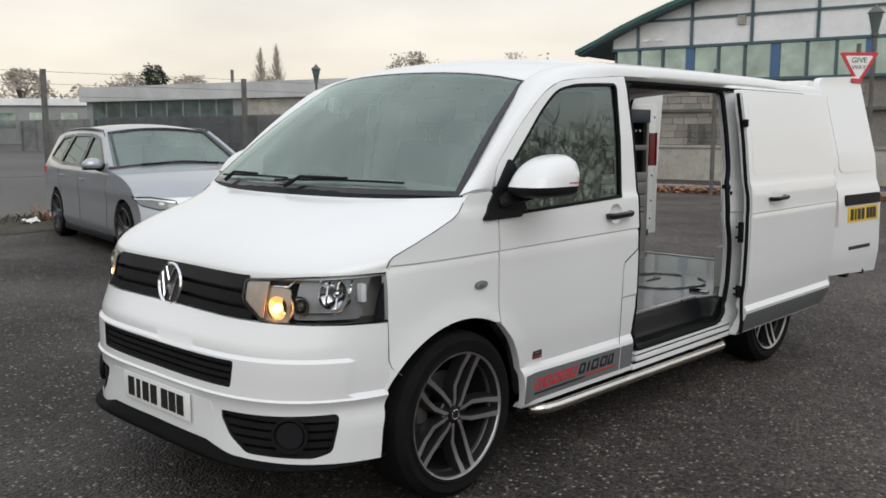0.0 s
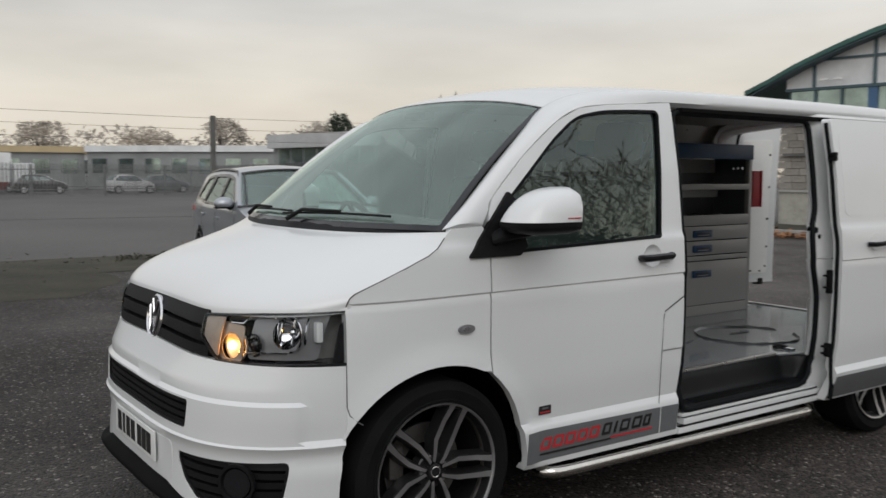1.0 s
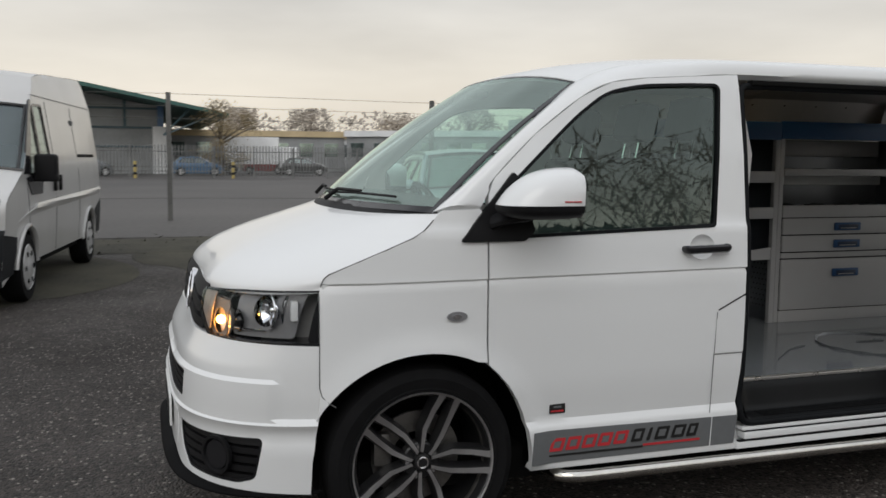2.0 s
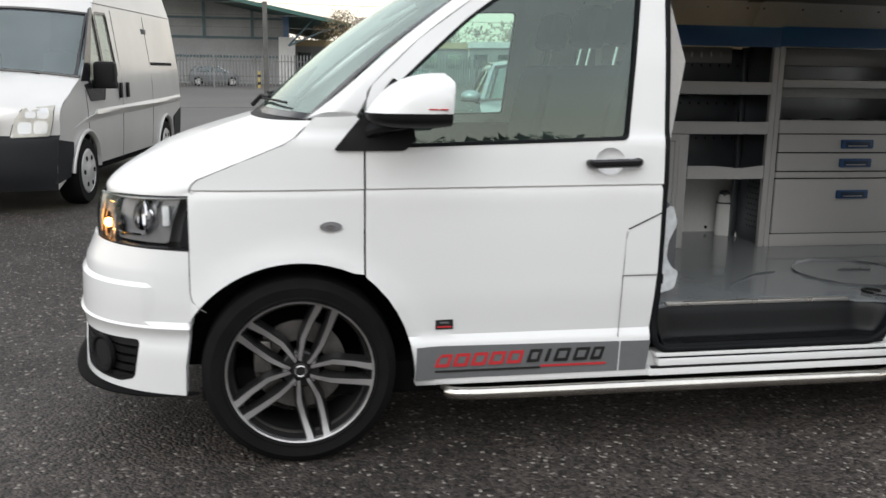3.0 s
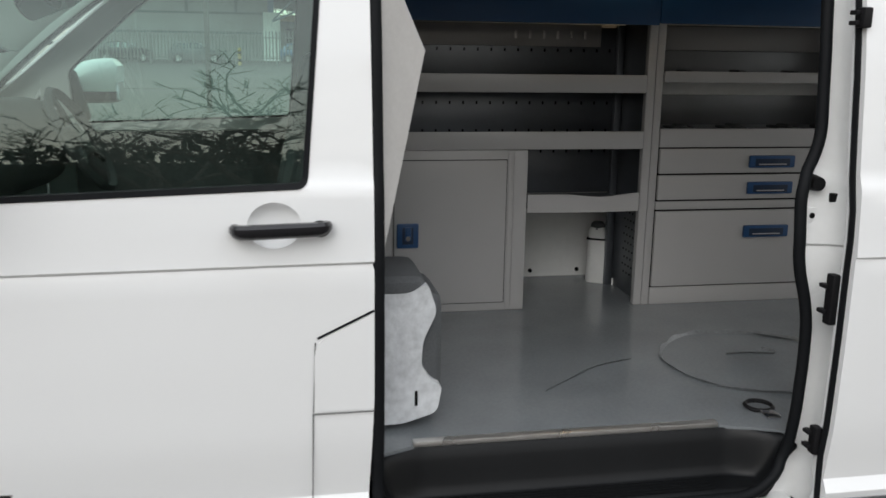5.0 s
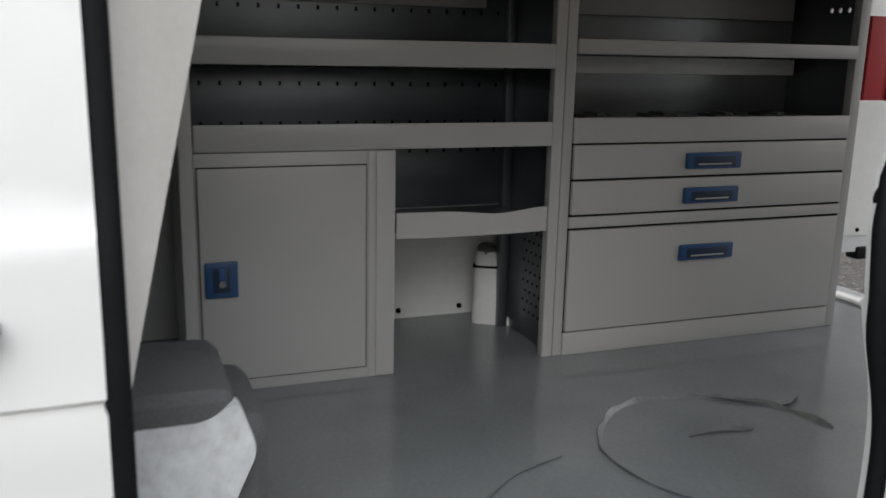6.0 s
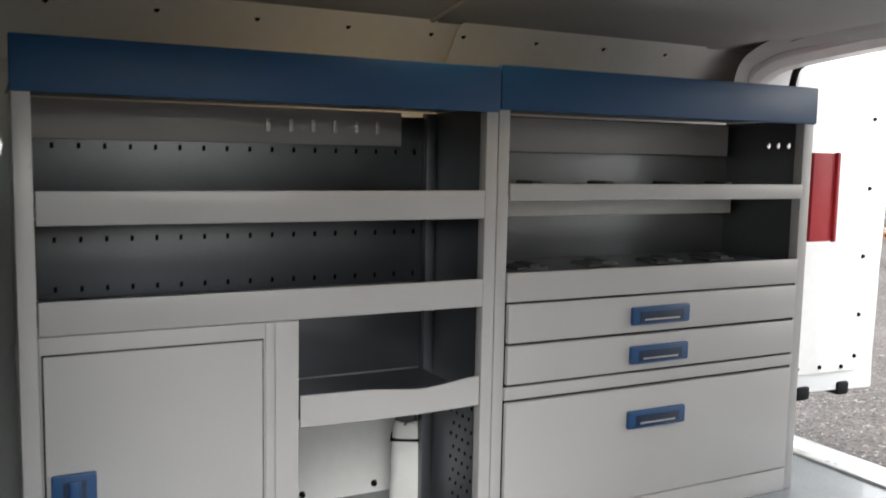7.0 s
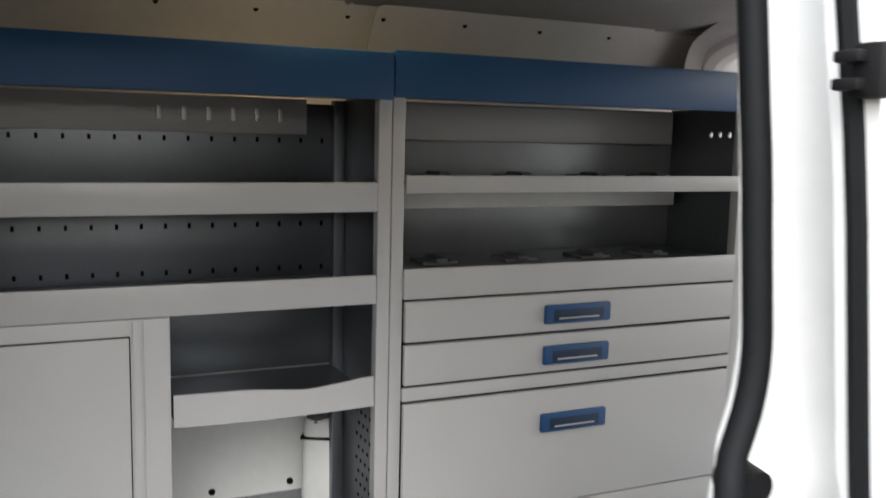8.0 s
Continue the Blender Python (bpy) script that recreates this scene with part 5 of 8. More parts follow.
part("roof_bow", sweep([(f * .74, 2.49, 1.795 + (roof_z(2.49) - .028 - 1.80) * (1 - f * f)) for f in np.linspace(-1, 1, 15)], .012, 8), M_LINER, van)
il = part("roof_lamp", box((-.29, 2.29, 1.838), (-.23, 2.335, 1.865), .008), M_WARM, van, "lit warm roof lamp")
part("rear_arch_trim", sweep(curve_through([(-.78, 3.72, 1.45), (-.765, 3.72, 1.66), (-.70, 3.73, 1.76), (-.5, 3.74, 1.80), (0, 3.75, 1.83), (.5, 3.74, 1.80)], 5), .05, 10), M_JAMB, van, "white rear arch")
ARCH_LO = curve_through([(-.762, 3.72, 1.50), (-.760, 3.72, 1.68), (-.744, 3.72, 1.747), (-.689, 3.72, 1.773), (-.60, 3.72, 1.793), (-.45, 3.72, 1.797), (-.16, 3.72, 1.794), (.45, 3.72, 1.79), (.70, 3.72, 1.76)], 5)
ARCH_UP = curve_through([(-.690, 3.55, 1.50), (-.672, 3.55, 1.68), (-.647, 3.55, 1.748), (-.606, 3.55, 1.779), (-.519, 3.55, 1.812), (-.395, 3.55, 1.839), (-.06, 3.55, 1.854), (.45, 3.55, 1.83), (.66, 3.55, 1.78)], 5)
def arch_cover(u, v):
    k = u * (len(ARCH_LO) - 1)
    i = min(int(k), len(ARCH_LO) - 2)
    a = Vector(ARCH_LO[i]).lerp(Vector(ARCH_LO[i + 1]), k - i)
    b = Vector(ARCH_UP[i]).lerp(Vector(ARCH_UP[i + 1]), k - i)
    return a.lerp(b, v) + Vector((0, -.012, -.012)) * math.sin(math.pi * v)
part("rear_arch_cover", patch(arch_cover, 40, 6, .008, Vector((0, .7, .7))), M_LINER, van, "grey cover round the rear opening", angle=60)
part("rear_seal", sweep(curve_through([(-.645, 3.765, 1.58), (-.632, 3.765, 1.67), (-.616, 3.765, 1.735), (-.585, 3.765, 1.757)], 5), .011, 8), M_RUBBER, van, "black rear door seal")
part("rear_latch", box((-.036, -.008, -.014), (.036, .008, .014), .004), M_BLACK, van).matrix_basis = Matrix.Translation((-.470, 3.600, 1.822)) @ pose(0, 0, 0, 40, -8, 0)
part("near_inner_wall", panel([(2.46, .50), (3.74, .50), (3.74, 1.72), (2.46, 1.72)], inner(1), .02, grid=.15), M_WALL, van, "white painted inner wall")
for sx in (1, -1):
    part("wheel_box", box((min(sx * .70, sx * .84), 2.62, .50), (max(sx * .70, sx * .84), 3.42, .772), .04), M_WALL, van, "white inner wheel box")

# ---- cab ----
cabp = part("dashboard", sweep([(-.80, .18, 1.08), (-.4, .16, 1.10), (0, .15, 1.10), (.4, .16, 1.10), (.80, .18, 1.08)], .17, 16, squash=1.0), M_DASH, van, "grey dashboard")
part("cab_floor", box((-.80, .46, .50), (.83, 1.30, .56), .02), M_CABGREY, van, "dark cab floor")
part("bulkhead_beam", box((-.85, 1.28, .50), (.85, 1.32, .60), .01), M_CABGREY, van)
sw = part("steering_wheel", spin([(-.016, .185), (0, .198), (.016, .185), (0, .172)], 36, "z", close=True), M_CABGREY, van, "dark steering wheel")
sw.matrix_basis = Matrix.Translation((-.40, .46, 1.13)) @ pose(0, 0, 0, -62, 0, 0)
part("wheel_boss", box((-.07, -.06, -.03), (.07, .06, .01), .02), M_CABGREY, sw)
for a in (0, 120, 240):
    part("wheel_spoke", box((-.18, -.015, -.012), (0, .015, .004), .005), M_CABGREY, sw).matrix_basis = pose(0, 0, 0, 0, 0, a + 90)


def seat(x, w, label):
    s = thing("cab_seat", pose(x, .85, .56), label, "seat", "seats in the cab")
    s.parent = None
    part("cushion", box((-w / 2, -.25, .18), (w / 2, .27, .34), .06), M_SEAT, s)
    b = part("backrest", box((-w / 2, -.06, 0), (w / 2, .07, .62), .06, segs=3), M_SEAT, s)
    b.matrix_basis = pose(0, .29, .26, -12)
    part("seat_base", box((-w / 2 + .03, -.2, 0), (w / 2 - .03, .25, .18), .02), M_CABGREY, s)
    for k in ([0] if w < .6 else [-.22, .22]):
        h = part("headrest", box((k - .13, -.05, .70), (k + .13, .05, .88), .04, segs=3), M_SEAT, s)
        h.matrix_basis = pose(0, .29, .26, -12)
        for dx in (-.06, .06):
            part("headrest_post", cyl((k + dx, 0, .60), (k + dx, 0, .72), .007, segs=8), M_CHROME, h)
    return s


seat(-.45, .50, "grey cloth driver's seat with headrest")
seat(.32, .88, "grey cloth double passenger seat with headrests")
part("seat_belt", patch(lambda u, v: (.80 - .22 * u + .02 * math.sin(3 * u), 1.235 - .16 * u + .045 * v, 1.62 - .78 * u), 14, 1, .004, Vector((-1, 0, 0))), M_SEAT, van, "dark grey seat belt")
# white angled board and padded box behind the door pillar
kite = bmesh.new()
K = [(.885, 1.330, .99), (.785, 1.438, 1.446), (.845, 1.33, 1.67), (.855, 1.322, 1.665), (.868, 1.325, 1.446)]
a = [kite.verts.new(p) for p in K]
b = [kite.verts.new(Vector(p) + Vector((-.006, -.008, 0))) for p in K]
for i, j, k in ((0, 1, 4), (4, 1, 2), (4, 2, 3)):
    kite.faces.new((a[i], a[j], a[k]))
    kite.faces.new((b[k], b[j], b[i]))
for i, j in ((0, 1), (1, 2), (2, 3), (3, 4), (4, 0)):
    kite.faces.new((a[j], a[i], b[i], b[j]))
bmesh.ops.recalc_face_normals(kite, faces=kite.faces)
part("bulkhead_wing", kite, M_KITE, van, "folded white board at the door pillar", smooth=False)

# padded box with a moulded white side behind the passenger seat
bxp = rounded([(1.30, .868), (1.42, .868), (1.462, .895), (1.487, .82), (1.452, .745), (1.448, .68), (1.475, .64), (1.502, .625), (1.490, .555), (1.40, .528), (1.30, .528)], .02)
seat_box = thing("seat_box", pose(.5, 1.4, .512), "mottled white moulded seat box with grey padded top", "seat box")
def sb(bm):
    bmesh.ops.translate(bm, verts=bm.verts, vec=(-.5, -1.4, -.512))
    return bm
part("side_moulding", sb(panel(bxp, lambda y, z, d: Vector((.715 - d, y, z)), .03, grid=.03)), M_MOTTLE, seat_box, "mottled white plastic side")
part("slot", sb(box((.7145, 1.432, .575), (.7165, 1.440, .615), .002)), M_HOLE, seat_box)
part("pad", sb(box((.45, 1.30, .54), (.69, 1.508, .86), .04, segs=3)), M_SEAT, seat_box, "dark grey cloth pad")
part("top_pad", sb(box((.47, 1.29, .82), (.7135, 1.462, .910), .035, segs=3)), M_SEAT, seat_box, "dark grey padded top")
# tie-down ring and scuffs on the load floor
ring = thing("tie_down_ring", pose(.72, 2.375, .512), "black lashing ring lying on the load floor", "lashing ring")
part("ring", spin([(.008, .030), (.014, .036), (.008, .042), (.002, .036)], 24, "z", close=True), M_BLACK, ring)
part("ring_plate", box((.03, -.02, 0), (.08, .02, .012), .004), M_CHROME, ring)
def scuff(pts, wide):
    line = curve_through(pts, 5)
    part("scuff", sweep([(x, y, .5125) for x, y in line], [wide * (.5 + .5 * abs(math.sin(.37 * k))) for k in range(len(line))], 6, squash=.04), M_SCUFF, van, "dark curved scuff on the floor")
scuff([(.37 + .275 * math.cos(a) + .008 * math.sin(5 * a), 2.56 + .285 * math.sin(a)) for a in np.linspace(1.6, 7.3, 26)], .015)
scuff([(.30, 2.18), (.33, 2.09), (.36, 2.03), (.44, 1.93), (.52, 1.835)], .011)
scuff([(.30, 2.50), (.30, 2.58), (.315, 2.66), (.27, 2.64)], .010)
scuff([(.10, 2.66), (.16, 2.74), (.22, 2.83), (.19, 2.90)], .012)

# ================= tool racking in the load space =================
XF, XB = -.27, -.59
def rbox(x0, x1, y0, y1, z0, z1, bev=.003):
    return box((x0, y0, z0), (x1, y1, z1), bev)


lu = thing("tool_rack", pose(0, 0, .512), "grey steel shelving unit with blue top and cupboard", "shelving", "racking units")
ru = thing("tool_rack", pose(0, 0, .512), "grey steel unit with drawers, shelves and blue top", "shelving", "racking units")
Z = .512
def rp(name, b, mat, par, lab="", **kw):
    bmesh.ops.translate(b, verts=b.verts, vec=(0, 0, -Z))
    if ru in (par, par.parent, par.parent.parent if par.parent else None):
        for v in b.verts:     # the drawer unit is a little narrower than the shelf unit
            v.co.y = 2.452 + (v.co.y - 2.452) * .99
    return part(name, b, mat, par, lab, **kw)


# left unit
rp("post", rbox(XF - .03, XF, 1.468, 1.500, Z, 1.545), M_RACK, lu)
rp("post", rbox(XF - .03, XF, 2.420, 2.450, Z, 1.545), M_RACK, lu)
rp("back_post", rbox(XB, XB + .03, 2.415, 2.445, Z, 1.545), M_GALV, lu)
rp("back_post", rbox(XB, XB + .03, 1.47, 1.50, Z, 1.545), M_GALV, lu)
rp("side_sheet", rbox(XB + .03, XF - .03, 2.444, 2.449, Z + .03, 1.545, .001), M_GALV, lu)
rp("side_sheet", rbox(XB + .03, XF - .03, 1.469, 1.474, Z + .03, 1.545, .001), M_RACK, lu)
def holes(par, x, y, z, name="slot", ax="x", w=.008, h=.012):
    b = box((x, y - w / 2, z - h / 2), (x + .002, y + w / 2, z + h / 2)) if ax == "x" else box((x - w / 2, y, z - h / 2), (x + w / 2, y + .002, z + h / 2))
    rp(name, b, M_HOLE, par, smooth=False)
for zt, zb, nm in ((1.366, 1.303, "shelf"), (1.166, 1.103, "shelf")):
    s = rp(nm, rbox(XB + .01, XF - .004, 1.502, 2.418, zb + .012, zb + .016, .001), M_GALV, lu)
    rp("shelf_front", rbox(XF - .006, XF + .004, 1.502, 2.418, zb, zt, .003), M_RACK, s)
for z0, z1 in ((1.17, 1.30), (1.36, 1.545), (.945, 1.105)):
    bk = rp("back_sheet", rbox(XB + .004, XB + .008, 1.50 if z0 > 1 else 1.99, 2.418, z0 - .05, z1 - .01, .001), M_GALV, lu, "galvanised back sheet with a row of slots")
    rows_z = ([1.141, 1.248] if z0 > 1 else [1.06]) if z0 < 1.3 else [1.448]
    for z in rows_z:
        n = 17
        for k in range(n):
            y = 1.550 + k * .0525
            if y > 2.4 or (z0 < 1 and y < 2.0):
                continue
            b = box((XB + .0075, y - .0035, z - .006), (XB + .0095, y + .0035, z + .006), .0025, segs=1)
            bmesh.ops.translate(b, verts=b.verts, vec=(0, 0, -Z))
            part("slot", b, M_HOLE, bk, smooth=False)
tsp = rp("top_strip", rbox(XB + .012, XB + .016, 1.50, 2.35, 1.462, 1.545, .001), M_RACK, lu)
for k in range(6):
    rp("strip_tab", rbox(XB + .016, XB + .021, 2.005 + .055 * k, 2.015 + .055 * k, 1.490, 1.520, .002), M_ALU, tsp)
# mid shelf and open bay
s = rp("shelf", rbox(XB + .01, XF - .004, 1.992, 2.418, .888, .892, .001), M_GALV, lu)
bm = patch(lambda u, v: (XF - .004 + .012 * math.sin(math.pi * u), 1.993 + .425 * u, .873 + .067 * v - .012 * max(0, 1 - abs(u - .65) / .3) * v), 16, 2, .006, Vector((-1, 0, 0)))
rp("shelf_front", bm, M_RACK, s)
# cupboard
cb = rp("cupboard", rbox(XF - .012, XF, 1.50, 1.988, Z, 1.101, .003), M_RACK, lu, "grey cupboard with blue lock")
rp("cupboard_side", rbox(XB + .02, XF - .012, 1.975, 1.988, Z, 1.101, .002), M_RACK, lu)
rp("stile", rbox(XF, XF + .004, 1.937, 1.986, Z + .004, 1.10, .002), M_RACK, cb)
rp("stile", rbox(XF, XF + .003, 1.917, 1.933, Z + .004, 1.10, .0015), M_RACK, cb)
dr = rp("cupboard_door", rbox(XF + .002, XF + .007, 1.507, 1.910, .545, 1.066, .002), M_RACK, cb)
rp("door_gap", rbox(XF + .0005, XF + .0035, 1.5045, 1.9125, .5425, 1.0685, .0005), M_HOLE, cb)
lk = rp("lock", rbox(XF + .007, XF + .018, 1.515, 1.593, .757, .846, .010), M_BLUEPL, dr, "blue plastic lock plate")
rp("lock_recess", rbox(XF + .0178, XF + .0192, 1.534, 1.574, .772, .832, .004), M_BLUESHADE, lk)
rp("lock_turn", rbox(XF + .018, XF + .028, 1.543, 1.565, .785, .835, .006), M_BLUEPL, lk)
rp("lock_cylinder", cyl((XF + .02, 1.554, .795), (XF + .031, 1.554, .795), .008, segs=16), M_DISC, lk)
# right unit
rp("post", rbox(XF - .03, XF, 2.452, 2.481, Z, 1.55), M_RACK, ru)
rp("post", rbox(XF - .03, XF, 3.430, 3.466, Z, 1.555), M_RACK, ru)
eyes = [[(x + .007 * math.cos(a), 1.487 + .009 * math.sin(a)) for a in np.linspace(0, 2 * math.pi, 10, endpoint=False)] for x in (-.31, -.345, -.382, -.417)]
rp("side_sheet", panel([(XB, Z), (XF - .03, Z), (XF - .03, 1.555), (XB, 1.555)], lambda x, z, d: Vector((x, 3.457 + d, z)), .006, holes=eyes, grid=.2), M_GALV, ru, "galvanised side sheet with holes", smooth=False)
rp("side_sheet", rbox(XB, XF - .03, 2.453, 2.458, Z, 1.55, .001), M_GALV, ru)
for j in range(9):
    for k in range(5):
        holes(lu, -.32 - .03 * k - .015 * (j % 2), 2.4425, .60 + .03 * j, "side_hole", "y", .007, .007)
rp("back_sheet", rbox(XB + .004, XB + .008, 2.455, 3.458, 1.12, 1.55, .001), M_LITBACK, ru)
s = rp("shelf", rbox(XB + .01, XF - .004, 2.484, 3.434, 1.362, 1.367, .001), M_GALV, ru)
rp("shelf_front", rbox(XF - .006, XF + .004, 2.484, 3.434, 1.342, 1.381, .003), M_RACK, s)
# wall white here paints in the daylight the channel catches from the rear
rp("tool_rail", rbox(XB + .01, XB + .06, 2.484, 3.435, 1.285, 1.335, .003), M_WALL, ru, "pale grey channel under the shelf")
rp("tool_rail", rbox(XB + .012, XB + .03, 2.484, 3.44, 1.455, 1.545, .003), M_RACK, ru, "pale grey strip along the back")
s = rp("tray", rbox(XB + .01, XF - .004, 2.484, 3.43, 1.158, 1.164, .001), M_GALV, ru)
rp("tray_front", rbox(XF - .006, XF + .006, 2.482, 3.43, 1.108, 1.176, .003), M_RACK, s)
for y in (2.62, 2.84, 3.06, 3.25):
    for zt in (1.164, 1.367):
        b = box((-.46, y - .045, zt), (-.37, y + .045, zt + .009), .004)
        bm2 = box((-.44, y - .015, zt + .006), (-.36, y + .015, zt + .017), .005, b)
        rp("divider_clip", bm2, M_CABGREY, ru, "black plastic clip")
for z0, z1, hz in ((1.012, 1.103, 1.0545), (.914, 1.005, .956), (.583, .870, .790)):
    d = rp("drawer", rbox(XB + .05, XF + .010, 2.485, 3.424, z0, z1, .003), M_RACK, ru, "grey steel drawer with blue handle")
    h = rp("drawer_handle", rbox(XF + .010, XF + .024, 2.840, 3.026, hz - .023, hz + .023, .006), M_BLUEPL, d, "blue recessed handle")
    rp("grip_slot", rbox(XF + .0235, XF + .025, 2.862, 3.004, hz - .016, hz + .012, .003), M_BLUESHADE, h, "dark grip recess")
    # thin pale bar stands in for the highlight inside the handle
    rp("grip", rbox(XF + .0245, XF + .0265, 2.876, 2.990, hz - .011, hz - .007, .001), M_RACK, h, "pale lower edge of the grip")
rp("drawer_gap", rbox(XF - .01, XF - .002, 2.482, 3.43, .57, 1.11, .001), M_HOLE, ru)
rp("plinth", rbox(XF - .02, XF + .004, 2.482, 3.43, Z, .578, .003), M_RACK, ru)
rp("cross_rail", rbox(XF - .01, XF + .006, 2.482, 3.43, .877, .907, .002), M_RACK, ru)
# blue tops
for par, y0, y1, z0, z1 in ((lu, 1.466, 2.451, 1.540, 1.639), (ru, 2.453, 3.470, 1.546, 1.645)):
    rp("top_fascia", rbox(XF - .012, XF + .006, y0, y1, z0, z1, .004), M_BLUE, par, "blue fascia")
    rp("top_tray", rbox(XB, XF - .012, y0, y1, z0 + .01, z0 + .016, .001), M_GALV, par)
# flat red box fixed to the end of the drawer unit
rdx = thing("red_box", pose(-.40, 3.512, 1.345), "flat red sheet-metal box fixed to the end of the racking", "box")
part("case", box((-.13, -.048, -.124), (.132, .046, .124), .003), M_REDBOX, rdx)
part("lid_rim", box((.128, .038, -.126), (.140, .050, .126), .003), M_REDBOX, rdx, "raised rim of the box")
# moulded cover standing in the open bay
bt = thing("plastic_cover", pose(-.640, 2.366, .512, 0, 0, -28), "white moulded plastic cover with a black band", "cover")
def cover(u, v):
    a = 2 * math.pi * u
    z = .245 * v
    w = float(np.interp(v, [0, .12, .40, .72, .92, 1.0], [.074, .070, .050, .041, .037, .006]))
    cy = float(np.interp(v, [0, .5, 1.0], [.070, .044, .036]))
    return (.03 * math.copysign(abs(math.cos(a)) ** .6, math.cos(a)) * (1 if v < .97 else .2), cy + w * math.copysign(abs(math.sin(a)) ** .6, math.sin(a)), z)
part("cover_body", patch(cover, 24, 16), M_WALL, bt)
part("black_band", box((-.031, -.004, .180), (.032, .081, .187), .001), M_HOLE, bt)
part("cap", spin([(.252, .001), (.252, .020), (.244, .028), (.224, .031)], 16, "z", (0, .036, 0)), M_CABGREY, bt, "grey cap")

# ================= other vehicles =================
M_GREYPL = shader("dark_grey_bumper_plastic", (0.014, 0.015, 0.017), 0.65, spec=0.2, grain=0.08, grain_scale=150, stain=0.12, stain_scale=4, bump=0.2, bump_scale=400)
M_STEELRIM = shader("silver_wheel_trim", (0.5, 0.5, 0.5), 0.4, metal=0.4, grain=0.04, stain=0.15, stain_scale=9)
# the pale film puts the reflected sky into the side glass colour
M_VANGLASS = pane("sky_sheen_glass", (0.34, 0.37, 0.38), film_share=0.38, film_tone=(0.62, 0.60, 0.54))
M_VANLAMP = shader("pale_headlamp", (0.40, 0.39, 0.35), 0.15, metal=0.2, grain=0.10, grain_scale=30, stain=0.15, stain_scale=8)
M_RIMDARK = shader("dark_silver_alloy", (0.15, 0.15, 0.155), 0.35, metal=0.6, grain=0.05, stain=0.15, stain_scale=9)
M_SIGNLAMP = shader("pale_lamp_ring", (0.62, 0.63, 0.64), 0.15, metal=0.5, grain=0.03, stain=0.05)
M_HEAD = shader("headlamp_glass", (0.20, 0.21, 0.21), 0.10, metal=0.3, grain=0.15, grain_scale=30, stain=0.2, stain_scale=8)


def car_wheel(parent, m, R, w, spokes, mat, trim=False):
    t = part("wheel", spin([(-w / 2, R * .68), (-w / 2, R * .93), (-w / 3, R), (w / 3, R), (w / 2, R * .93), (w / 2, R * .68)], 40, "x"), M_TYRE, parent)
    t.matrix_basis = m
    k = .77 if not trim else .64
    part("rim", spin([(w / 2 - .005, R * k + .01), (w / 2 + .003, R * k), (w / 2 - .03, R * (k - .06)), (0, R * (k - .08))], 40, "x"), mat, t)
    part("rim_well", spin([(0, .001), (0, R * k)], 28, "x"), M_HOLE, t)
    if trim:
        part("wheel_cover", spin([(w / 2 + .012, .001), (w / 2 + .012, .07), (w / 2 + .002, .09), (w / 2 + .010, R * .45), (w / 2, R * .62), (w / 2 - .01, R * .64)], 32, "x"), mat, t)
        for i in range(spokes):
            a = 2 * math.pi * i / spokes
            c0 = Vector((w / 2, math.cos(a) * R * .44, math.sin(a) * R * .44))
            part("cover_slot", cyl(c0, c0 + Vector((.0135, 0, 0)), R * .075, segs=10), M_HOLE, t)
        return t
    for i in range(spokes):
        a = 2 * math.pi * i / spokes
        for s in ((-.16, .16) if not trim else (0,)):
            hw = .016 if not trim else .05
            r0, r1 = Vector((w / 2 - .03, math.cos(a + s * 1.6) * .05, math.sin(a + s * 1.6) * .05)), Vector((w / 2 - .008, math.cos(a + s) * R * (k - .02), math.sin(a + s) * R * (k - .02)))
            part("spoke", sweep([r0, (r0 + r1) / 2 + Vector((.006, 0, 0)), r1], hw, 6, squash=.5), mat, t)
    part("hub", spin([(w / 2 - .012, .001), (w / 2 - .012, .05), (w / 2 - .04, .07)], 20, "x"), mat, t)
    return t


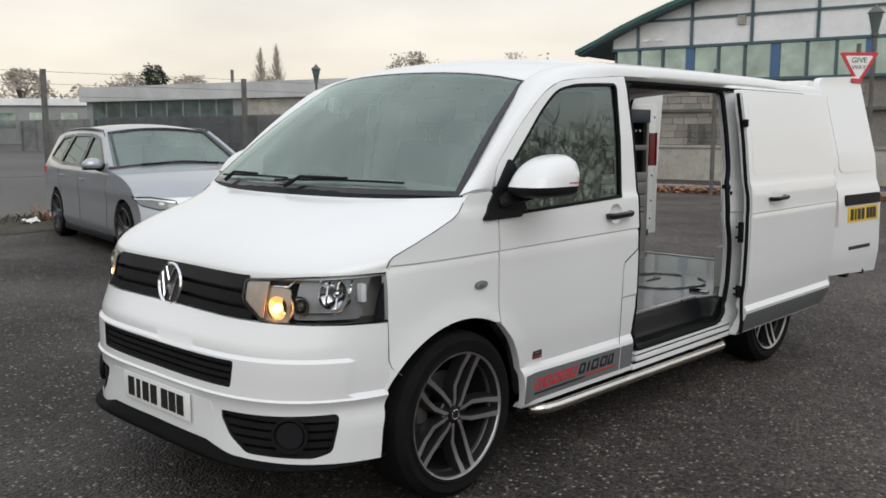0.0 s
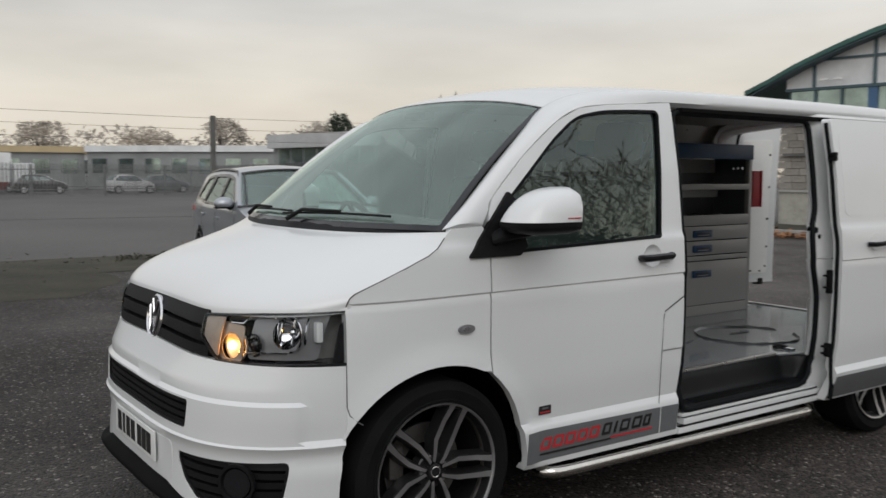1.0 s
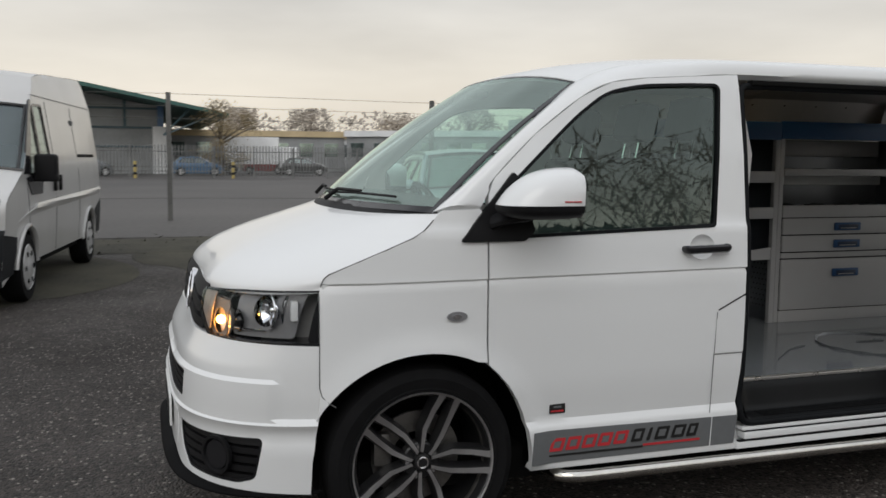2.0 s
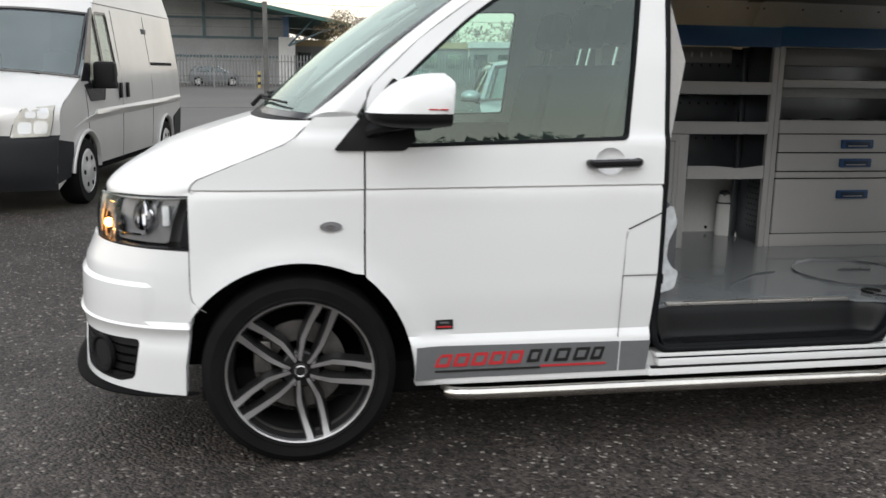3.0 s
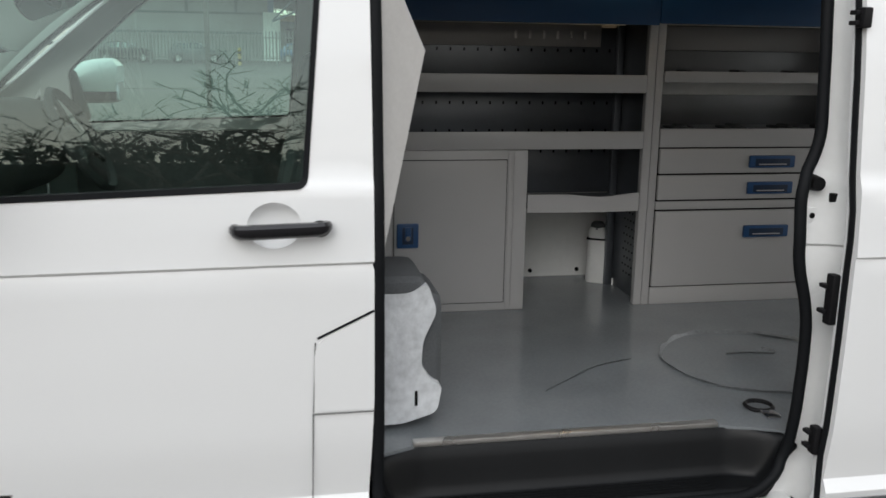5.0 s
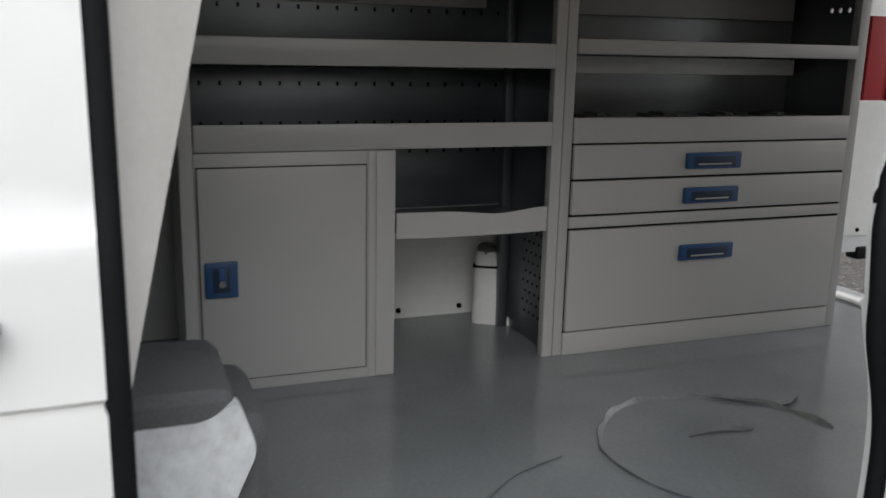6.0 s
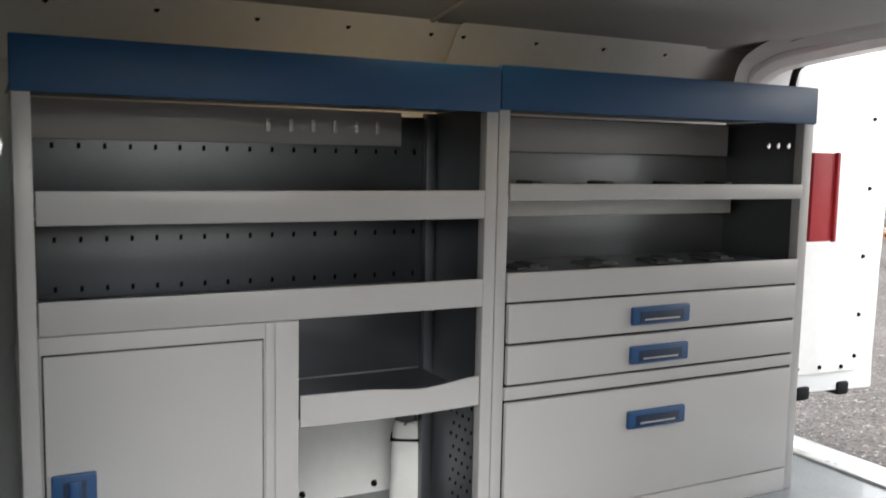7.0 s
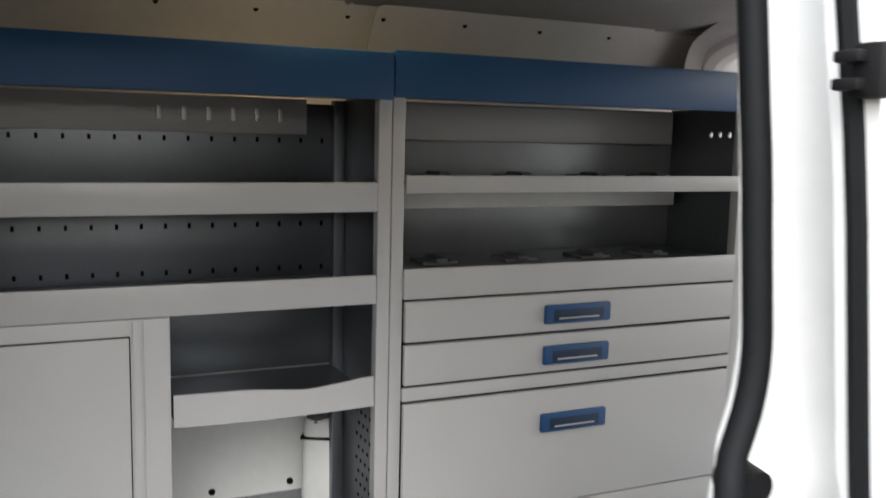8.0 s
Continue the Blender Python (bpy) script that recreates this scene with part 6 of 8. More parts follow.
def vehicle(name, m, spec, label, category="car", group=""):
    """A car from its side profile. Local x points to its front, the front axle at x = 0; z up."""
    v = thing(name, m, label, category, group)
    prof, W = spec["profile"], spec["W"]
    hw_z, taper = spec["tumble"], spec["taper"]
    def width(x, z):
        return W * float(np.interp(z, hw_z[0], hw_z[1])) * float(np.interp(x, taper[0], taper[1]))
    def side(sy):
        return lambda x, z, d: Vector((x, sy * (width(x, z) - d), z))
    top = [(x - b, z) for x, z, b, c, mt in prof]
    lo = spec["sill"]
    arch = lambda xc: [(xc + spec["arch"] * math.cos(a), spec["R"] * 1.0 + spec["arch"] * math.sin(a)) for a in np.linspace(-.35, math.pi + .35, 18)]
    xf, xr = top[0][0], top[-1][0]
    bottom = [(xr, lo)] + list(reversed(arch(-spec["wb"]))) + list(reversed(arch(0.0)))
    bottom = [p for p in bottom if p[1] >= lo - .001]
    outline = top + bottom
    body_mat = spec["paint"]
    fine = spec.get("grid", .09)
    for sy in (1, -1):
        s = part("body_side", panel(outline, side(sy), .03, holes=[w for w in spec["windows"]], grid=fine, rows=spec.get("rows", ())), body_mat, v, angle=40)
        for w in spec["windows"]:
            g = part("side_window", panel(shrink(w, .004), side(sy), .004, grid=.2, base=.012), spec.get("glass", M_DARKGLASS), s)
            part("window_trim", panel(shrink(w, -spec.get("trim_wide", .012)), side(sy), .012, holes=[shrink(w, .014)], grid=.12, base=-.003), M_GLOSSBLACK, s)
        for x0, z0, x1, z1 in spec.get("seams", ()):
            pts = [side(sy)(x0 + (x1 - x0) * k / 6, z0 + (z1 - z0) * k / 6, -.001) for k in range(7)]
            part("door_joint", sweep(pts, .0035, 5), M_JOINT, s)
        for x, z in spec.get("handles", ()):
            p = side(sy)(x, z, -.02)
            hx, hz_ = (.035, .085) if spec.get("trim") else (.09, .014)
            part("door_handle", box(p - Vector((hx, .012, hz_)), p + Vector((hx, .012, hz_)), .006), spec.get("handle_mat", body_mat), s)
        mx, mz = spec["mirror"]
        p = side(sy)(mx, mz, -.12)
        if spec.get("round_mirror"):
            b = bmesh.new()
            bmesh.ops.create_uvsphere(b, u_segments=20, v_segments=12, radius=1.0)
            for q in b.verts:
                q.co = p + Vector((q.co.x * (.085 if q.co.x > 0 else .05), q.co.y * .125, max(q.co.z * .085, -.035)))
            mr = part("door_mirror", b, body_mat, s, angle=50)
            part("mirror_base", box(p + Vector((-.045, -.115, -.056)), p + Vector((.06, .115, -.034)), .02, segs=3), M_BLACK, mr)
            part("mirror_foot", cyl(p + Vector((0, -.04 * sy, -.045)), p + Vector((-.03, -.17 * sy, -.075)), .022, .03, 10), M_BLACK, mr)
            continue
        mr = part("door_mirror", box(p - Vector((.07, .11, .07 * spec.get("mtall", 1))), p + Vector((.06, .11, .07 * spec.get("mtall", 1))), .045, segs=3), spec.get("mirror_mat", body_mat), s)
        part("mirror_base", box(p - Vector((.075, .115, .075 * spec.get("mtall", 1))), p + Vector((.055, .115, -.035 * spec.get("mtall", 1))), .03, segs=3), M_BLACK, mr)
        part("mirror_foot", box(p - Vector((.05, .14 * sy if sy > 0 else -.02, .09)), p + Vector((.02, .02 if sy > 0 else .14, -.055)), .008), M_BLACK, mr)
    names = {}
    mats = {"bumper": (M_GREYPL if spec.get("plastic") else body_mat), "bonnet": body_mat, "screen": spec.get("screen", M_SCREEN), "roof": body_mat, "rear_glass": M_DARKGLASS, "tailgate": body_mat, "rear_bumper": (M_GREYPL if spec.get("plastic") else body_mat), "roof_front": body_mat}
    for i in range(len(prof) - 1):
        names.setdefault(prof[i][4], []).append(i)
    for nm, idx in names.items():
        pts = [prof[i] for i in idx] + [prof[idx[-1] + 1]]
        sm = curve_through([p[:4] for p in pts], 4) if len(pts) > 2 and nm != "screen" else curve_through([p[:4] for p in pts], 5)
        def fn(u, w, sm=sm):
            x, z, b, c = sm[int(round(u * (len(sm) - 1)))]
            f = 2 * w - 1
            return (x - b * abs(f) ** 2.5, f * width(x - b, z), z + c * (1 - f * f))
        sheet = part(nm, patch(fn, len(sm) - 1, 16, .0), mats[nm], v, angle=50)
        if nm == "screen" and spec.get("screen_rim"):
            k = len(sm) - 1
            up = [[Vector(fn(i / k, w)) + Vector((.006, 0, .006)) for i in range(k + 1)] for w in ((.062, .938) if spec.get("pillar") else (.025, .975))]
            across = [[Vector(fn(u, w / 16)) + Vector((.006, 0, .006)) for w in range(17)] for u in (0, 1)]
            for edge_ in up + across:
                part("screen_rim", sweep(edge_, .016, 6), M_GLOSSBLACK, sheet)
            for w in ((.012, .988) if spec.get("pillar") else ()):
                part("screen_pillar", sweep([Vector(fn(i / k, w)) + Vector((.004, 0, .004)) for i in range(k + 1)], .034, 8), spec["pillar"], sheet)
    for sy in (1, -1):
        for xc in (0.0, -spec["wb"]):
            car_wheel(v, pose(xc, sy * (W - spec["tw"] / 2 - .015), spec["R"], 0, 0, 90 if sy > 0 else -90), spec["R"], spec["tw"], spec["spokes"], spec["rim"], spec.get("trim", False))
            ln = spin([(sy * (W - .04), spec["arch"] + .01), (sy * (W - .35), spec["arch"] + .01), (sy * (W - .36), .05)], 28, "y", (xc, 0, spec["R"]))
            bmesh.ops.delete(ln, geom=[q for q in ln.verts if q.co.z < lo], context="VERTS")
            part("wheel_arch", ln, M_HOLE, v)
    part("underbody", box((xr + .1, -W + .12, lo - .02), (xf - .15, W - .12, lo + .25), .02), M_HOLE, v)
    part("interior", box((-spec["wb"] - .2, -W + .2, lo + .3), (-.75, W - .2, spec["belt"] - .12), .05), M_CABGREY, v)
    for sx, cx in spec.get("seats", ()):
        part("cab_seat", box((sx - .08, cx - .22, spec["belt"] - .3), (sx + .08, cx + .22, spec["belt"] + .28), .06), M_SEAT, v)
    return v, side, width


def front_face(prof, width, sy, out):
    """The front of a car over (share of the half width, height)."""
    up = [p for p in prof if p[4] in ("bumper", "bonnet")]
    zs = [p[1] for p in up]
    def mp(f, z, d):
        x, b = float(np.interp(z, zs, [p[0] for p in up])), float(np.interp(z, zs, [p[2] for p in up]))
        k = max(0.0, f - 1.0)
        f = min(f, 1.0)
        return Vector((x - b * f ** 2.5 - k * 4 + (out - d) * .8, sy * (f * width(x - b, z) + (out - d) * .6 * f), z))
    return mp


# ---- silver estate car ----
P3 = [(.70, .20, .22, .0, "bumper"), (.80, .34, .30, .0, "bumper"), (.80, .52, .30, .0, "bumper"), (.74, .70, .32, .01, "bonnet"), (.55, .80, .26, .03, "bonnet"), (.15, .89, .12, .045, "bonnet"),
      (-.32, .955, .05, .05, "bonnet"), (-.50, .98, .02, .05, "screen"), (-1.22, 1.375, .05, .06, "roof"), (-1.65, 1.435, .02, .06, "roof"), (-2.3, 1.445, .0, .055, "roof"), (-2.95, 1.405, .0, .05, "roof"),
      (-3.38, 1.34, -.03, .04, "rear_glass"), (-3.66, 1.03, -.08, .03, "tailgate"), (-3.80, .88, -.12, .02, "tailgate"), (-3.83, .62, -.12, .0, "rear_bumper"), (-3.76, .22, -.10, .0, "rear_bumper")]
EST = dict(profile=P3, W=.905, wb=2.81, sill=.20, arch=.350, R=.32, tw=.235, spokes=5, rim=M_RIMDARK, paint=M_SILVER, belt=.95, grid=.06, glass=M_DOORGLASS, rows=(.30, .40, .755, .80, .93), trim_wide=.024, screen_rim=True, pillar=M_SILVER, round_mirror=True,
           tumble=([.2, .30, .40, .60, .755, .80, .93, .97, 1.36, 1.43], [.945, .985, .982, .978, .998, .990, .972, .95, .76, .70]), taper=([-3.9, -3.2, -2.6, 0, .4, .8], [.88, .97, 1, 1, .985, .92]),
           windows=[rounded([(-.72, .985), (-1.30, 1.31), (-1.62, 1.355), (-1.66, .985)], .03), rounded([(-1.72, .99), (-1.70, 1.36), (-2.42, 1.36), (-2.62, 1.0)], .03), rounded([(-2.70, 1.005), (-2.52, 1.355), (-3.0, 1.325), (-3.36, 1.06)], .04)],
           seams=[(-.60, .30, -.55, .95), (-1.69, .30, -1.69, .97), (-2.52, .60, -2.68, .98)], handles=[(-1.50, .82), (-2.45, .84)], handle_mat=M_SILVER, mirror=(-.80, 1.02), seats=[(-1.45, .38), (-1.45, -.38), (-2.4, .38), (-2.4, -.38)], mirror_mat=M_SILVER)
hd, base = -9.16, Vector((-6.333, 3.243, 0))
est, eside, ew = vehicle("estate_car", Matrix.Translation(base) @ pose(0, 0, 0, 0, 0, hd) @ Matrix.Scale(1.05, 4), EST, "silver estate car with dark alloy wheels parked on tarmac", "car")
for sy in (1, -1):
    L = rounded([(.60, .60), (.80, .585), (.96, .63), (1.02, .705), (.86, .708), (.61, .668)], .015)
    h = part("headlamp", panel(L, front_face(P3, ew, sy, .02), .05, grid=.05), M_HEAD, est, "clear angular headlamp")
    part("lamp_brow", panel([(.61, .668), (.86, .700), (1.01, .700), (1.0, .688), (.86, .684), (.62, .650)], front_face(P3, ew, sy, .026), .01, grid=.05), M_SIGNLAMP, h)
    part("lamp_rim", panel(shrink(L, -.012), front_face(P3, ew, sy, .012), .03, grid=.05), M_GLOSSBLACK, h)
    part("tail_lamp", panel(rounded([(-3.44, .85), (-3.68, .86), (-3.70, .93), (-3.48, .92)], .02), lambda x, z, d, sy=sy: Vector((x, sy * (ew(x, z) + .008 - d), z)), .02, grid=.08), M_TAIL, est, "red tail lamp")
    part("roof_bar", sweep(curve_through([(-.62, sy * .80, 1.035), (-1.20, sy * .685, 1.368), (-1.45, sy * .665, 1.425), (-2.2, sy * .65, 1.445), (-3.0, sy * .63, 1.41), (-3.32, sy * .63, 1.35)], 5), .014, 8), M_GLOSSBLACK, est, "black roof rail and pillar strip")
    part("side_skirt", box((-2.42, sy * .86 - .03, .145), (-.38, sy * .86 + .03, .215), .012), M_BLACK, est, "dark side skirt")
    part("lamp_ring", panel([(.76 + .030 * math.cos(a), .645 + .017 * math.sin(a)) for a in np.linspace(0, 2 * math.pi, 16, endpoint=False)], front_face(P3, ew, sy, .024), .01, grid=.03), M_SIGNLAMP, h)
    part("kidney_grille", box((.70, sy * .14 - .12, .54), (.815, sy * .14 + .12, .70), .03), M_GLOSSBLACK, est, "dark front grille")
part("lower_intake", box((.74, -.5, .26), (.815, .5, .40), .03), M_BLACK, est, "dark lower intake")
part("wiper", sweep([(-.46, -.5, 1.03), (-.50, 0, 1.055), (-.47, .45, 1.03)], .010, 6), M_BLACK, est)
part("aerial_fin", box((-3.0, -.02, 1.43), (-2.85, .02, 1.49), .012), M_SILVER, est)

# ---- silver high-roof van ----
PT = [(.84, .22, .20, .0, "bumper"), (.92, .40, .25, .0, "bumper"), (.91, .66, .26, .0, "bumper"), (.86, .74, .24, .0, "bonnet"), (.80, .98, .20, .02, "bonnet"), (.52, 1.13, .12, .05, "bonnet"), (.22, 1.24, .05, .06, "bonnet"),
      (.12, 1.27, .02, .06, "screen"), (-.53, 1.91, .08, .05, "roof_front"), (-.66, 2.07, .10, .06, "roof_front"), (-.90, 2.24, .12, .06, "roof"), (-1.4, 2.31, .06, .05, "roof"), (-2.6, 2.38, .0, .05, "roof"), (-4.0, 2.45, .0, .04, "roof"),
      (-4.18, 2.38, -.02, .02, "tailgate"), (-4.27, 1.9, -.03, .0, "tailgate"), (-4.33, 1.1, -.03, .0, "tailgate"), (-4.35, .62, -.03, .0, "rear_bumper"), (-4.36, .36, -.03, .0, "rear_bumper")]
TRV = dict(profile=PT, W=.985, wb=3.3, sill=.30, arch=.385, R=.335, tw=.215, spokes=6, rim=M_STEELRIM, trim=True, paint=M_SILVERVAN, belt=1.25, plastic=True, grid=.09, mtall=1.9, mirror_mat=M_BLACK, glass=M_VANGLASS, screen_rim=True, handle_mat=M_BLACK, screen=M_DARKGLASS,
           tumble=([.2, .6, 1.0, 1.3, 1.95, 2.05, 2.5], [.95, .985, 1.0, .99, .90, .89, .76]), taper=([-4.4, -3.6, 0, .4, .92], [.96, 1, 1, .985, .90]),
           windows=[rounded([(-.10, 1.24), (-.50, 1.83), (-.60, 1.93), (-.66, 1.93), (-.66, 1.17), (-.30, 1.17)], .03), rounded([(-.70, 1.17), (-.70, 1.94), (-1.10, 1.95), (-1.15, 1.30), (-.95, 1.17)], .05)],
           seams=[(-.10, .62, .0, 1.15), (-1.28, .36, -1.28, 2.0), (-2.62, .40, -2.62, 2.0), (-.65, 2.04, -4.15, 2.06), (-2.66, 1.42, -3.85, 1.42)], handles=[(-1.17, 1.12), (-1.44, 1.12)], mirror=(-.30, 1.30), seats=[(-1.0, .45), (-1.0, -.45)])
hd = math.degrees(math.atan2(-2.0035 + 1.6076, -5.605 + 8.925))
fwd = Vector((math.cos(radians(hd)), math.sin(radians(hd)), 0))
lat = Vector((-fwd.y, fwd.x, 0))
base = Vector((-5.605, -2.0035, 0)) - lat * .93
trv, tside, tw = vehicle("delivery_van", Matrix.Translation(base) @ pose(0, 0, 0, 0, 0, hd), TRV, "silver high-roof delivery van with dark plastic bumpers", "van")
for sy in (1, -1):
    L = rounded([(.58, .725), (.91, .735), (.935, .90), (.93, 1.055), (.86, 1.055), (.68, .985), (.615, .90)], .02)
    h = part("headlamp", panel(L, front_face(PT, tw, sy, .02), .05, grid=.05), M_VANLAMP, trv, "tall pale headlamp")
    part("lamp_rim", panel(shrink(L, -.008), front_face(PT, tw, sy, .012), .03, grid=.05), M_CABGREY, h)
    for f0, f1, z0, z1 in ((.64, .76, .755, .865), (.775, .89, .755, .875), (.70, .79, .90, .965), (.80, .90, .895, .995)):
        part("lamp_bowl", panel(rounded([(f0, z0), (f1, z0), (f1, z1), (f0, z1)], .035), front_face(PT, tw, sy, .0235), .008, grid=.05), M_SIGNLAMP, h)
    part("black_pillar", panel([(.10, 1.235), (-.15, 1.235), (-.52, 1.80), (-.645, 1.945), (-.64, 1.99), (-.575, 1.97)], lambda x, z, d, sy=sy: Vector((x, sy * (tw(x, z) + .004 - d), z)), .02, grid=.1), M_GLOSSBLACK, trv, "black windscreen pillar")
    for xc in (0.0, -3.3):
        part("arch_lip", sweep([(xc + .40 * math.cos(a), sy * (tw(xc, .335 + .40 * math.sin(a)) + .002), .335 + .40 * math.sin(a)) for a in np.linspace(.05, math.pi - .05, 20)], .03, 8, squash=.7), M_SILVERVAN, trv)
    part("side_rail", panel([(-2.66, 1.40), (-3.85, 1.40), (-3.85, 1.44), (-2.66, 1.44)], lambda x, z, d, sy=sy: Vector((x, sy * (tw(x, z) + .003 - d), z)), .01, grid=.2), M_HOLE, trv, "dark sliding door rail")
    part("side_moulding", panel([(-4.2, .90), (-.35, .84), (.3, .80), (-.35, .94), (-4.2, .99)], lambda x, z, d, sy=sy: Vector((x, sy * (tw(x, z) + .004 + .03 * max(0, 1 - abs(z - .90 + .012 * x) / .05) - d), z)), .02, grid=.03), M_SILVERVAN, trv)
    part("pillar_glass_base", panel(rounded([(.02, 1.20), (-.14, 1.03), (-.60, 1.03), (-.66, 1.16), (-.16, 1.22)], .02), lambda x, z, d, sy=sy: Vector((x, sy * (tw(x, z) + .008 - d), z)), .01, grid=.1), M_GLOSSBLACK, trv, "black plastic mirror base")
    part("bumper_corner", panel([(.668, .28), (.42, .32), (.37, .50), (.36, .655), (.662, .70)], lambda x, z, d, sy=sy: Vector((x, sy * (tw(x, z) + .004 - d), z)), .03, grid=.08), M_GREYPL, trv, "dark plastic bumper corner")
    part("rear_corner", panel(rounded([(-4.30, .36), (-3.78, .36), (-3.78, .70), (-4.30, .80)], .03), lambda x, z, d, sy=sy: Vector((x, sy * (tw(x, z) + .012 - d), z)), .04, grid=.08), M_GREYPL, trv, "dark plastic bumper corner")
    part("side_window_vent", box((-2.70, sy * .895 - .012, 1.76), (-2.46, sy * .895 + .014, 1.85), .012), M_CABGREY, trv)
part("grille", box((.78, -.45, .74), (.90, .45, .92), .03), M_GREYPL, trv, "dark front grille")
part("wiper", sweep([(.14, -.6, 1.31), (.05, 0, 1.37), (.14, .6, 1.30)], .012, 6), M_BLACK, trv)
part("roof_marker", box((-1.0, -.35, 2.36), (-.9, -.25, 2.42), .01), M_BLUEPL, trv)

# ================= yard, fences, buildings, trees =================
M_ROADFAR = shader("pale_worn_tarmac", (0.062, 0.057, 0.053), 0.7, grain=0.2, grain_scale=8, stain=0.3, stain_scale=0.12, bump=0.4, bump_scale=40)
M_MOSS = shader("mossy_verge", (0.034, 0.031, 0.019), 0.95, grain=0.4, grain_scale=25, stain=0.4, stain_scale=1.2, bump=1.0, bump_scale=50)
M_POST = shader("weathered_fence_post", (0.10, 0.10, 0.095), 0.8, grain=0.2, grain_scale=30, stain=0.25, stain_scale=3)
M_PALI = shader("galvanised_palisade", (0.17, 0.175, 0.175), 0.6, metal=0.3, grain=0.15, grain_scale=10, stain=0.25, stain_scale=1.0)
M_PALID = shader("dark_palisade", (0.075, 0.08, 0.085), 0.7, grain=0.2, grain_scale=10, stain=0.25, stain_scale=1.0)
M_CLAD = shader("pale_cladding", (0.70, 0.71, 0.72), 0.6, grain=0.04, grain_scale=6, stain=0.12, stain_scale=0.6)
M_FASCIA = shader("weathered_fascia", (0.46, 0.465, 0.47), 0.6, grain=0.06, grain_scale=6, stain=0.15, stain_scale=0.5)
M_CLADG = shader("grey_cladding", (0.25, 0.26, 0.265), 0.6, grain=0.05, grain_scale=4, stain=0.15, stain_scale=0.4)
M_CLADY = shader("yellow_fascia", (0.48, 0.38, 0.23), 0.6, grain=0.05, grain_scale=4, stain=0.15, stain_scale=0.4)
M_GREEN = shader("green_steel", (0.03, 0.10, 0.085), 0.5, grain=0.06, grain_scale=6, stain=0.15, stain_scale=1)
M_TEAL = shader("teal_frame_steel", (0.055, 0.10, 0.12), 0.5, grain=0.06, grain_scale=6, stain=0.15, stain_scale=1)
M_BLUEPANEL = shader("blue_spandrel", (0.05, 0.12, 0.24), 0.4, grain=0.05, stain=0.1, stain_scale=1)
M_FARGLASS = shader("far_window_glass", (0.24, 0.31, 0.30), 0.06, metal=0.75, grain=0.1, grain_scale=3, stain=0.3, stain_scale=1.0, spec=1.0)
M_BRICK = shader("weathered_stone_block", (0.27, 0.25, 0.225), 0.85, grain=0.12, grain_scale=12, stain=0.25, stain_scale=1.0, bump=0.5, bump_scale=30, rand=0.16)
M_MORTAR = shader("mortar", (0.20, 0.19, 0.175), 0.9, grain=0.15, grain_scale=20, stain=0.2, stain_scale=1)
M_RENDER = shader("stained_render", (0.36, 0.35, 0.31), 0.85, grain=0.06, grain_scale=10, stain=0.2, stain_scale=1.2, dirt=(0.2, 0.2, 0.17, 0.6))
# distance haze is put into this twig colour; the thicket shares it
M_TWIGFAR = shader("haze_paled_twigs", (0.40, 0.36, 0.315), 0.95, grain=0.3, grain_scale=3, stain=0.3, stain_scale=0.5)
M_BOLLARD = shader("faded_yellow_paint", (0.38, 0.30, 0.11), 0.6, grain=0.1, stain=0.2, stain_scale=3)
M_BARK = shader("bark", (0.10, 0.085, 0.07), 0.9, grain=0.3, grain_scale=20, stain=0.2, stain_scale=3, bump=0.6, bump_scale=40)
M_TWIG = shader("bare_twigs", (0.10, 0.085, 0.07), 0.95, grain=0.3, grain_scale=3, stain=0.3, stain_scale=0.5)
M_PINE = shader("pine_needles", (0.02, 0.035, 0.02), 0.9, grain=0.4, grain_scale=3, stain=0.3, stain_scale=0.5)
M_LIGHTBLOCK = shader("light_block_leaves", (0.045, 0.055, 0.04), 0.8, grain=0.4, grain_scale=3, stain=0.3, stain_scale=0.5)
M_WILLOW = shader("yellowing_leaves", (0.24, 0.19, 0.11), 0.9, grain=0.3, grain_scale=3, stain=0.3, stain_scale=0.5)
M_LEAF = shader("fallen_leaves", (0.26, 0.12, 0.05), 0.8, grain=0.4, grain_scale=15, stain=0.4, stain_scale=3)
M_SIGNW = shader("sign_white", (0.75, 0.75, 0.74), 0.4, grain=0.02, stain=0.06)
M_SIGNR = shader("sign_red", (0.50, 0.03, 0.04), 0.4, grain=0.03, stain=0.06)
M_CONC = shader("concrete", (0.32, 0.31, 0.29), 0.85, grain=0.1, grain_scale=20, stain=0.2, stain_scale=1, bump=0.3, bump_scale=40)
rng = random.Random(7)


def wallbox(a, b, z0, z1, thick, bevel=0.0):
    """An upright slab from ground point a to b; it is thick on its left-hand side."""
    a, b = Vector((*a, 0)), Vector((*b, 0))
    d = b - a
    n = Vector((-d.y, d.x, 0)).normalized() * thick
    bm = bmesh.new()
    q = [a, b, b + n, a + n]
    lo, hi = [bm.verts.new(p + Vector((0, 0, z0))) for p in q], [bm.verts.new(p + Vector((0, 0, z1))) for p in q]
    bm.faces.new(lo), bm.faces.new(hi)
    for i in range(4):
        bm.faces.new((lo[i], lo[(i + 1) % 4], hi[(i + 1) % 4], hi[i]))
    bmesh.ops.recalc_face_normals(bm, faces=bm.faces)
    if bevel:
        bmesh.ops.bevel(bm, geom=bm.edges[:], offset=bevel, segments=1, affect="EDGES")
    return bm


def lerp(a, b, t):
    return (a[0] + (b[0] - a[0]) * t, a[1] + (b[1] - a[1]) * t)


